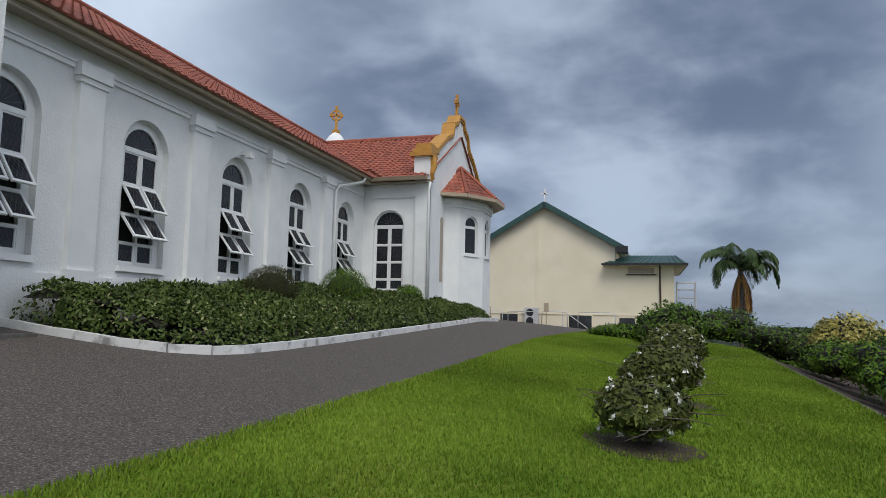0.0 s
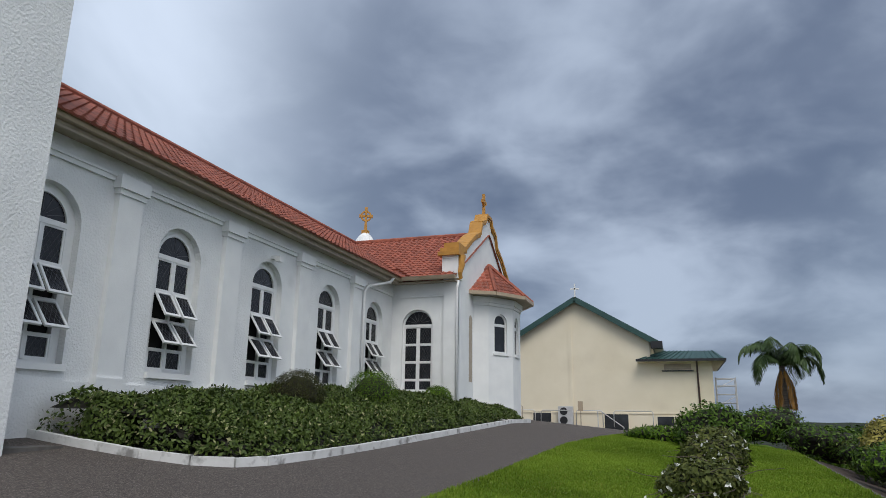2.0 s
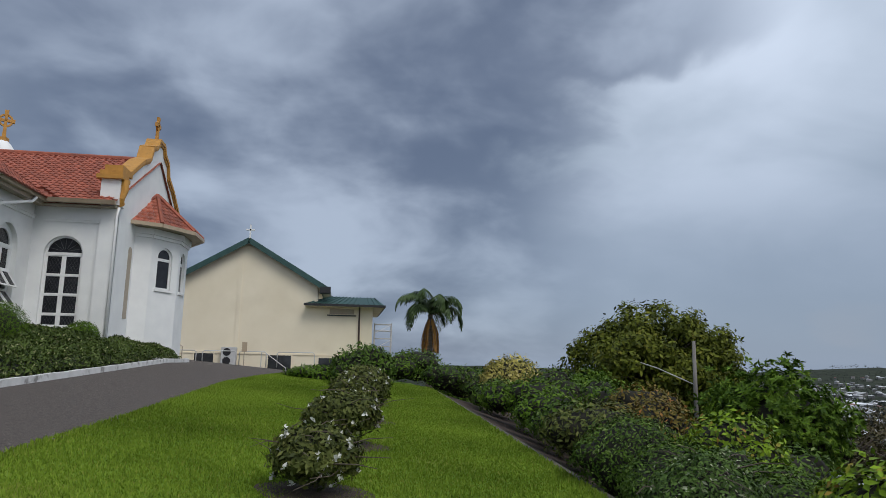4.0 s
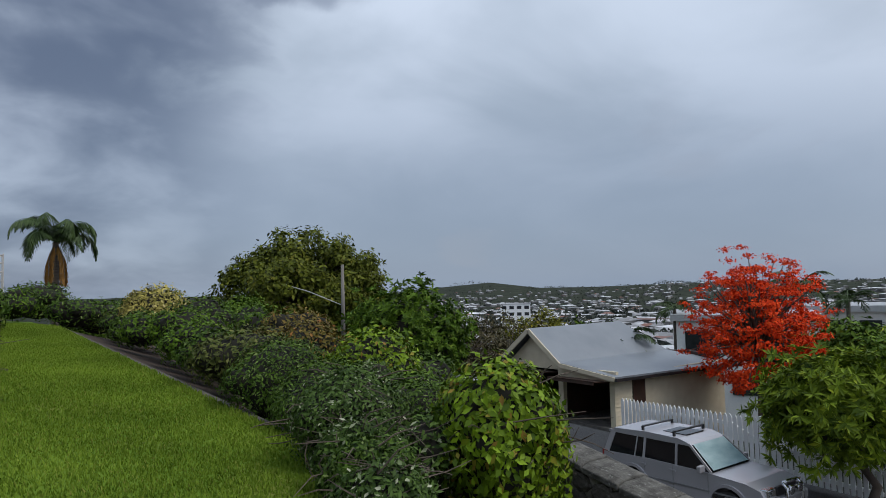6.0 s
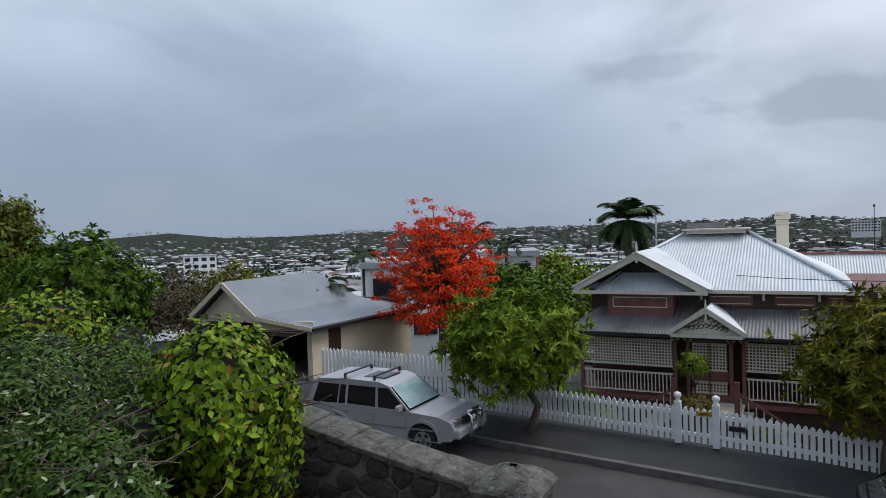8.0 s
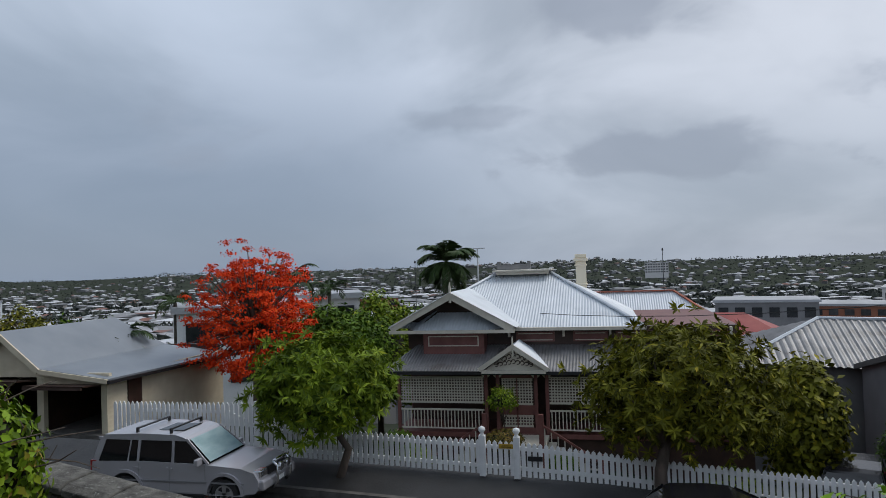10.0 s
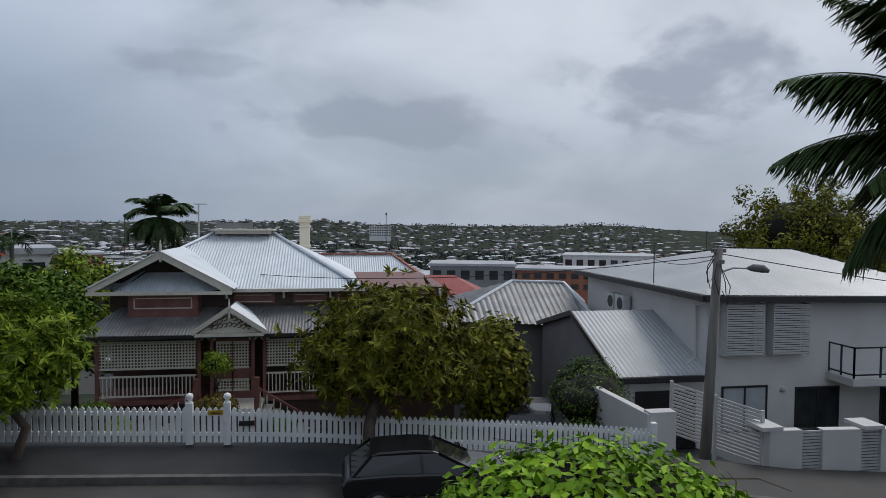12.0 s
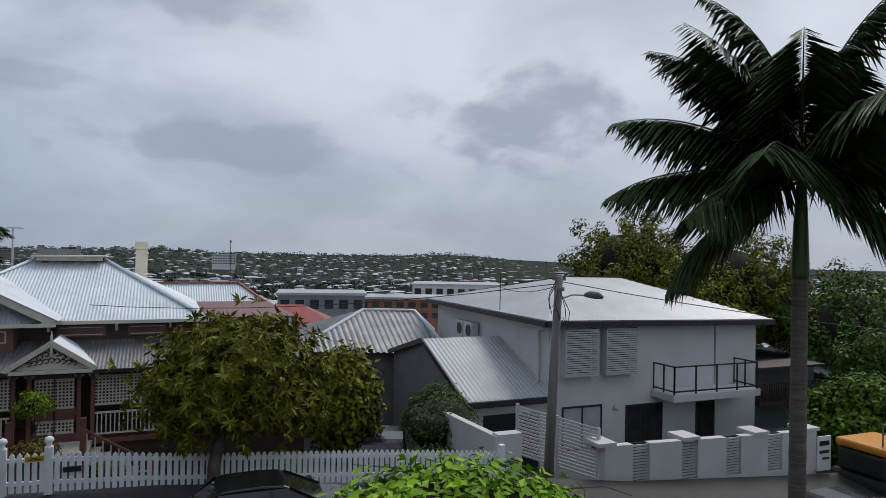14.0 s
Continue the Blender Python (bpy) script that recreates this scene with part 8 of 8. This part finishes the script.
for i, (az, r, top, n) in enumerate(((38.8, 34, -1.6, 12), (25.5, 52, 1.0, 11), (66.5, 52, 3.0, 12), (22.5, 60, -0.3, 10), (34.5, 60, -0.8, 10))):
    x, y = dist_at(az, r)
    gz = float(G(x, y))
    palm("garden_palm", "feathery green palm among the yard trees", (x, y, gz), top - gz, n, 2.3, 70 + i, 0.16, 0.0, 0, 1.1, 0.55, (0, 75), 34, 0.06)


# ---- the valley town ----
M_TOWNWALL = mat("town_walls", (0.12, 0.118, 0.115), (0.26, 0.255, 0.25), 0.05, 0.8, island=0.45)
M_TOWNROOF = mat("town_roofs", (0.20, 0.205, 0.215), (0.52, 0.53, 0.55), 0.05, 0.6, island=0.6)
M_TOWNRED = mat("town_red_roofs", (0.14, 0.07, 0.055), (0.20, 0.10, 0.08), 0.05, 0.8, island=0.3)
# leaf tones lightened and greyed to paint in the distance haze
M_HAZEDTREE = leaf_mat("haze_greyed_tree_clump", (0.052, 0.062, 0.056), (0.095, 0.105, 0.090), (0.12, 0.12, 0.10), 1.0, 0.02, 0.6, 0.05)
M_BRICK = mat("orange_brick", (0.22, 0.085, 0.05), (0.30, 0.12, 0.07), 0.5, 0.85)


def block(g, rf, x, y, z, w, d, h, turn, roof):
    c, s = math.cos(turn), math.sin(turn)
    P = lambda a, b, zz: (x + a * c - b * s, y + a * s + b * c, zz)
    g.add([P(a, b, zz) for zz in (z - 2, z + h) for a, b in ((-w, -d), (w, -d), (w, d), (-w, d))], [(0, 1, 5, 4), (1, 2, 6, 5), (2, 3, 7, 6), (3, 0, 4, 7)])
    k = 1.12
    if roof:
        rf.add([P(a * k, b * k, z + h) for a, b in ((-w, -d), (w, -d), (w, d), (-w, d))] + [P(-w * 0.5, 0, z + h + roof), P(w * 0.5, 0, z + h + roof)], [(0, 1, 5, 4), (1, 2, 5), (2, 3, 4, 5), (3, 0, 4)])
    else:
        rf.add([P(a * k, b * k, z + h + 0.02) for a, b in ((-w, -d), (w, -d), (w, d), (-w, d))], [(0, 1, 2, 3)])


rt_ = random.Random(9)
walls, roofs, reds = Geo(), Geo(), Geo()
for _ in range(7000):
    r = 80 * math.exp(rt_.random() ** 0.75 * math.log(2900 / 80))
    az = radians(rt_.uniform(-64, 68))
    x, y = r * math.cos(az), r * math.sin(az)
    if x < 60 or (r < 150 and rt_.random() < 0.6):
        continue
    z = float(G(x, y))
    big = rt_.random() < (0.42 if 160 < r < 1100 else 0.04)
    w, d = (rt_.uniform(10, 28), rt_.uniform(6, 14)) if big else (rt_.uniform(4, 8), rt_.uniform(3.5, 6))
    h = rt_.uniform(3.5, 8) if big else rt_.uniform(3, 6.5)
    block(walls, reds if rt_.random() < 0.06 else roofs, x, y, z, w, d, h, rt_.uniform(0, 3.14), 0 if big and rt_.random() < 0.5 else rt_.uniform(1.2, 2.6))
tw_ = thing("valley_town", "distant suburb of pale roofs and low buildings across the valley", "town", kind="stuff")
tagged(part("walls", walls, M_TOWNWALL, tw_), kind="stuff")
tagged(part("roofs", roofs, M_TOWNROOF, tw_), kind="stuff")
tagged(part("red_roofs", reds, M_TOWNRED, tw_), kind="stuff")
# far trees: clumps of large leaf masses, distance haze in their colour
rf_ = np.random.default_rng(17)
n = 34000
r = 130 * np.exp(rf_.random(n) ** 0.8 * math.log(4400 / 130))
az = np.radians(rf_.uniform(-66, 72, n))
fx, fy = r * np.cos(az), r * np.sin(az)
ok = fx > 46
fx, fy, r = fx[ok], fy[ok], r[ok]
patch = np.sin(fx * 0.011 + 1) * np.sin(fy * 0.013) + 0.5 * np.sin(fx * 0.03 + fy * 0.02)
ok = (patch > np.where(r < 1100, 0.15, -0.35)) | (r > 1700)
fx, fy, r = fx[ok], fy[ok], r[ok]
fz = G(fx, fy)
hgt = rf_.uniform(3.5, 8.5, len(fx)) * np.where(r > 1400, 0.5, 1.0)
per = 14
c = np.repeat(np.stack([fx, fy, fz + hgt * 0.5], 1), per, axis=0)
rad = np.repeat(hgt, per)[:, None]
e = unit(rf_.normal(size=c.shape))
c = c + e * rad * np.array([0.6, 0.6, 0.5])
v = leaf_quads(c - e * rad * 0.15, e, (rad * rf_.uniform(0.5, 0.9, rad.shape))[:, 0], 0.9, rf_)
woods = part("far_woods", leaf_mesh("far_woods", v, M_HAZEDTREE), None)
tagged(woods, "tree cover across the valley and hills, greyed with painted haze", "woods", "", "stuff")


def far_building(name, az, r, w, d, el_top, el_base, material, roofm, label, storeys, bays):
    x, y = dist_at(az, r)
    zt_, zb_ = 1.6 + r * math.tan(radians(el_top)), 1.6 + r * math.tan(radians(el_base))
    b = thing(name, label, "building", (x, y, zb_), az)
    part("wall", Geo().box(-d, d, -w, w, -6, zt_ - zb_), material, b)
    part("roof", Geo().box(-d - 0.4, d + 0.4, -w - 0.4, w + 0.4, zt_ - zb_, zt_ - zb_ + 0.5), roofm, b)
    h = (zt_ - zb_) / storeys
    for i in range(storeys):
        for j in range(bays):
            y0 = -w + 2 * w * (j + 0.2) / bays
            part("window", Geo().box(-d - 0.12, -d + 0.02, y0, y0 + 2 * w * 0.6 / bays, h * i + h * 0.25, h * i + h * 0.75), M_WINDOW, b)


far_building("office_block", -12.3, 150, 9, 6, -3.6, -6.5, M_GREYDARK, M_TOWNROOF, "dark grey flat-roofed office block in the valley", 2, 6)
far_building("brick_building", -18.8, 170, 13, 6, -3.9, -5.6, M_BRICK, M_TOWNROOF, "long orange brick building in the valley", 2, 9)
far_building("brick_building", 19.6, 190, 9, 6, -2.6, -4.2, M_BRICK, M_TOWNROOF, "orange brick building by the railway", 2, 6)
far_building("warehouse", 16.6, 130, 9, 7, -4.2, -6.5, M_GREYDARK, M_PALEROOF, "low grey warehouse with pale roof", 1, 5)
far_building("white_building", -23.5, 260, 16, 10, -2.7, -3.8, M_GREYWALL, M_PALEROOF, "long white-roofed shed in the valley", 1, 8)
far_building("apartment_block", -4.5, 900, 14, 9, -0.5, -1.3, M_GREYWALL, M_TOWNROOF, "white apartment block across the valley", 4, 9)
far_building("apartment_block", 47.2, 420, 9, 6, -1.6, -3.2, M_WHITE, M_TOWNROOF, "white apartment block among trees", 3, 4)
far_building("white_house", 33.0, 85, 2.4, 3, -2.7, -6.5, M_WHITE, M_PALEROOF, "white house with pale roof below the street", 2, 3)
far_building("white_house", 29.5, 62, 5, 4, -3.0, -9.0, M_WHITE, M_PALEROOF, "white house behind the flame tree", 2, 3)
far_building("white_house", 23.5, 70, 4, 4, -2.4, -7.0, M_GREYWALL, M_PALEROOF, "pale house behind the trees", 2, 3)
rr_ = thing("red_roof_house", "low house with a faded red hip roof", "house", (*dist_at(-9.6, 75), -8.5), -10)
part("wall", Geo().box(-4, 4, -4.5, 4.5, 0, 2.2), M_GREYWALL, rr_)
part("roof", Geo().add([(-4.8, -5.2, 2.2), (4.8, -5.2, 2.2), (4.8, 5.2, 2.2), (-4.8, 5.2, 2.2), (0, -1.5, 4.2), (0, 1.5, 4.2)], [(0, 1, 4), (1, 2, 5, 4), (2, 3, 5), (3, 0, 4, 5)]), mat("red_steel_roof", (0.26, 0.05, 0.045), (0.33, 0.075, 0.065), 1.0, 0.6), rr_)
for az, r, top in ((15.3, 170, 0.4), (13.0, 500, 0.9), (28, 900, 0.7), (-5, 620, 0.7), (-31, 240, -0.6)):
    x, y = dist_at(az, r)
    m_ = thing("mast", "thin dark mast in the valley", "mast", (x, y, float(G(x, y))), group="valley masts")
    part("shaft", Geo().tube([(0, 0, 0), (0, 0, 1.6 + r * math.tan(radians(top)) - float(G(x, y)))], [0.0007 * r, 0.0004 * r], 5), M_CHARCOAL, m_)
    part("head", Geo().box(-0.0011 * r, 0.0011 * r, -0.0011 * r, 0.0011 * r, 0, 0.003 * r), M_CHARCOAL, m_).location = (0, 0, 1.6 + r * math.tan(radians(top)) - float(G(x, y)) - 0.004 * r)
# tower crane on the skyline
x, y = dist_at(10.0, 700)
cr_ = thing("tower_crane", "thin pale tower crane on the skyline", "crane", (x, y, float(G(x, y))))
hz_ = 1.6 + 700 * math.tan(radians(1.25)) - float(G(x, y))
part("mast", Geo().box(-0.7, 0.7, -0.7, 0.7, 0, hz_), M_SCREEN, cr_)
part("jib", Geo().box(-0.6, 0.6, -8, 4.5, hz_ - 1, hz_), M_SCREEN, cr_)

# yellow digger down the street
dg = thing("excavator", "orange and black excavator parked down the street", "excavator", (15.0, -21.3, float(road_z(-21)) + 0.0))
M_ORANGE = mat("digger_orange", (0.55, 0.20, 0.015), (0.65, 0.26, 0.02), 2.0, 0.45)
bevelled(part("body", Geo().box(-0.8, 0.8, -0.9, 0.9, 0.6, 1.35), M_CHARCOAL, dg), 0.12, 3)
bevelled(part("hood", Geo().box(-0.85, 0.85, -0.95, 0.95, 1.35, 1.62), M_ORANGE, dg, "orange rounded hood"), 0.1, 3)
part("guard_rail", Geo().tube([(-0.6, -0.7, 1.6), (-0.6, -0.7, 2.3), (-0.6, 0.7, 2.3), (-0.6, 0.7, 1.6)], 0.03, 6).tube([(-0.6, -0.7, 2.0), (-0.6, 0.7, 2.0)], 0.03, 6).tube([(-0.6, 0, 1.6), (-0.6, 0, 2.3)], 0.03, 6), M_TIMBERPOLE, dg)
for y0 in (-0.7, 0.7):
    bevelled(part("track", Geo().box(-1.1, 1.1, y0 - 0.22, y0 + 0.22, 0.0, 0.6), M_RUBBER, dg), 0.2, 3)
sgn = thing("site_sign", "white site sign with unreadable dark and green bars", "sign", (15.75, -19.75, float(road_z(-19.7)) + 0.1))
part("board", Geo().box(-0.02, 0.02, -0.3, 0.3, 0.4, 1.5), M_WHITE, sgn)
part("bar", Geo().box(-0.03, -0.02, -0.22, 0.22, 1.2, 1.35), M_CHARCOAL, sgn)
part("bar", Geo().box(-0.03, -0.02, -0.22, 0.22, 0.95, 1.05).box(-0.03, -0.02, -0.22, 0.1, 0.75, 0.82), M_GREENROOF, sgn)

# ---- grass and leaf litter ----
rq = np.random.default_rng(23)


def blades(name, n, x0, x1, y0, y1, h, label, near=None, material=None, lo=1.0):
    gx_, gy_ = rq.uniform(x0, x1, n), y0 + (y1 - y0) * rq.random(n) ** lo
    if material is L_GRASS and x0 < 0:
        gx_ = lawn_edge(gy_) + (gx_ - x0) * ((3.3 - lawn_edge(gy_)) / (3.3 - x0) if x1 > 0 else 1.0) - (0.12 if x1 < 0 else 0)
    c = np.stack([gx_, gy_, G(gx_, gy_)], 1)
    up = unit(np.stack([0.35 * rq.normal(size=n), 0.35 * rq.normal(size=n), np.ones(n)], 1))
    s = unit(np.cross(up, rq.normal(size=(n, 3))))
    hh = h * rq.uniform(0.5, 1.3, n)[:, None]
    w = 0.0045 + 0.0006 * np.hypot(gx_, gy_)[:, None]
    tip = c + up * hh
    v = np.stack([c - s * w, c + s * w, tip + s * w * 0.2, tip - s * w * 0.2], 1).reshape(-1, 3)
    ob = part(name, leaf_mesh(name, v, material), None)
    return tagged(ob, label, "grass", "", "stuff")


L_GRASS = leaf_mat("grass_blade", (0.090, 0.170, 0.011), (0.21, 0.305, 0.034), (0.32, 0.28, 0.08), 0.8, 0.4, 0.45, 0.1)
blades("grass", 340000, -3.72, 3.3, 2.3, 30, 0.035, "short mown grass blades of the lawn", material=L_GRASS, lo=1.7)
blades("grass_edge", 9000, -3.86, -3.62, 3.0, 28, 0.055, "ragged grass along the edge of the drive", material=L_GRASS, lo=1.5)
blades("grass_edge", 7000, 3.2, 3.42, 4.5, 28, 0.07, "longer grass along the garden edging", material=L_GRASS, lo=1.5)
n = 2600
lx_, ly_ = rq.uniform(5.2, 9.3, n), rq.uniform(1.5, 8, n)
lit = leaf_quads(np.stack([lx_, ly_, G(lx_, ly_) + 0.01], 1), unit(np.array([0, 0, 1.0]) + 0.35 * rq.normal(size=(n, 3))), 0.1 * rq.uniform(0.5, 1.2, n), 0.5, rq, lift=0.1)
tagged(part("leaf_litter", leaf_mesh("leaf_litter", lit, leaf_mat("fallen_leaf", (0.05, 0.022, 0.014), (0.14, 0.06, 0.035), (0.2, 0.12, 0.05), 0.8)), None), "fallen brown leaves on the bank", "leaf litter", "", "stuff")
n = 420
lx_, ly_ = rq.uniform(13.0, 15.3, n), rq.uniform(-3, 9, n)
lz_ = np.where(lx_ > 14.2, road_z(ly_) + 0.145, road_z(ly_) + 0.005)
lit = leaf_quads(np.stack([lx_, ly_, lz_], 1), unit(np.array([0, 0, 1.0]) + 0.15 * rq.normal(size=(n, 3))), 0.08 * rq.uniform(0.5, 1.2, n), 0.5, rq, lift=0.05)
tagged(part("fallen_leaves", leaf_mesh("fallen_leaves", lit, leaf_mat("pale_fallen_leaf", (0.10, 0.05, 0.03), (0.24, 0.16, 0.10), (0.3, 0.26, 0.2), 0.8)), None), "scattered fallen leaves on the footpath and gutter", "leaf litter", "", "stuff")


# ---- the street side, placed to fit the camera's view, scaled by K about the eye ----
ABOUT = Matrix.Translation((0, 0, 1.6)) @ Matrix.Scale(K, 4) @ Matrix.Translation((0, 0, -1.6))
for ob in list(scene.objects):
    if ob.parent or ob.type not in ("MESH", "EMPTY") or ob.name in ("ground", "garden_bed", "church", "hall"):
        continue
    x = ob.matrix_basis.translation.x
    if ob.type == "MESH" and len(ob.data.vertices):
        co = np.empty(3 * len(ob.data.vertices), np.float32)
        ob.data.vertices.foreach_get("co", co)
        x += float(co[0::3].mean())
    at_origin = ob.type == "EMPTY" and ob.matrix_basis.translation.length < 0.5
    if x > 9.3 or at_origin:
        ob.matrix_basis = ABOUT @ ob.matrix_basis
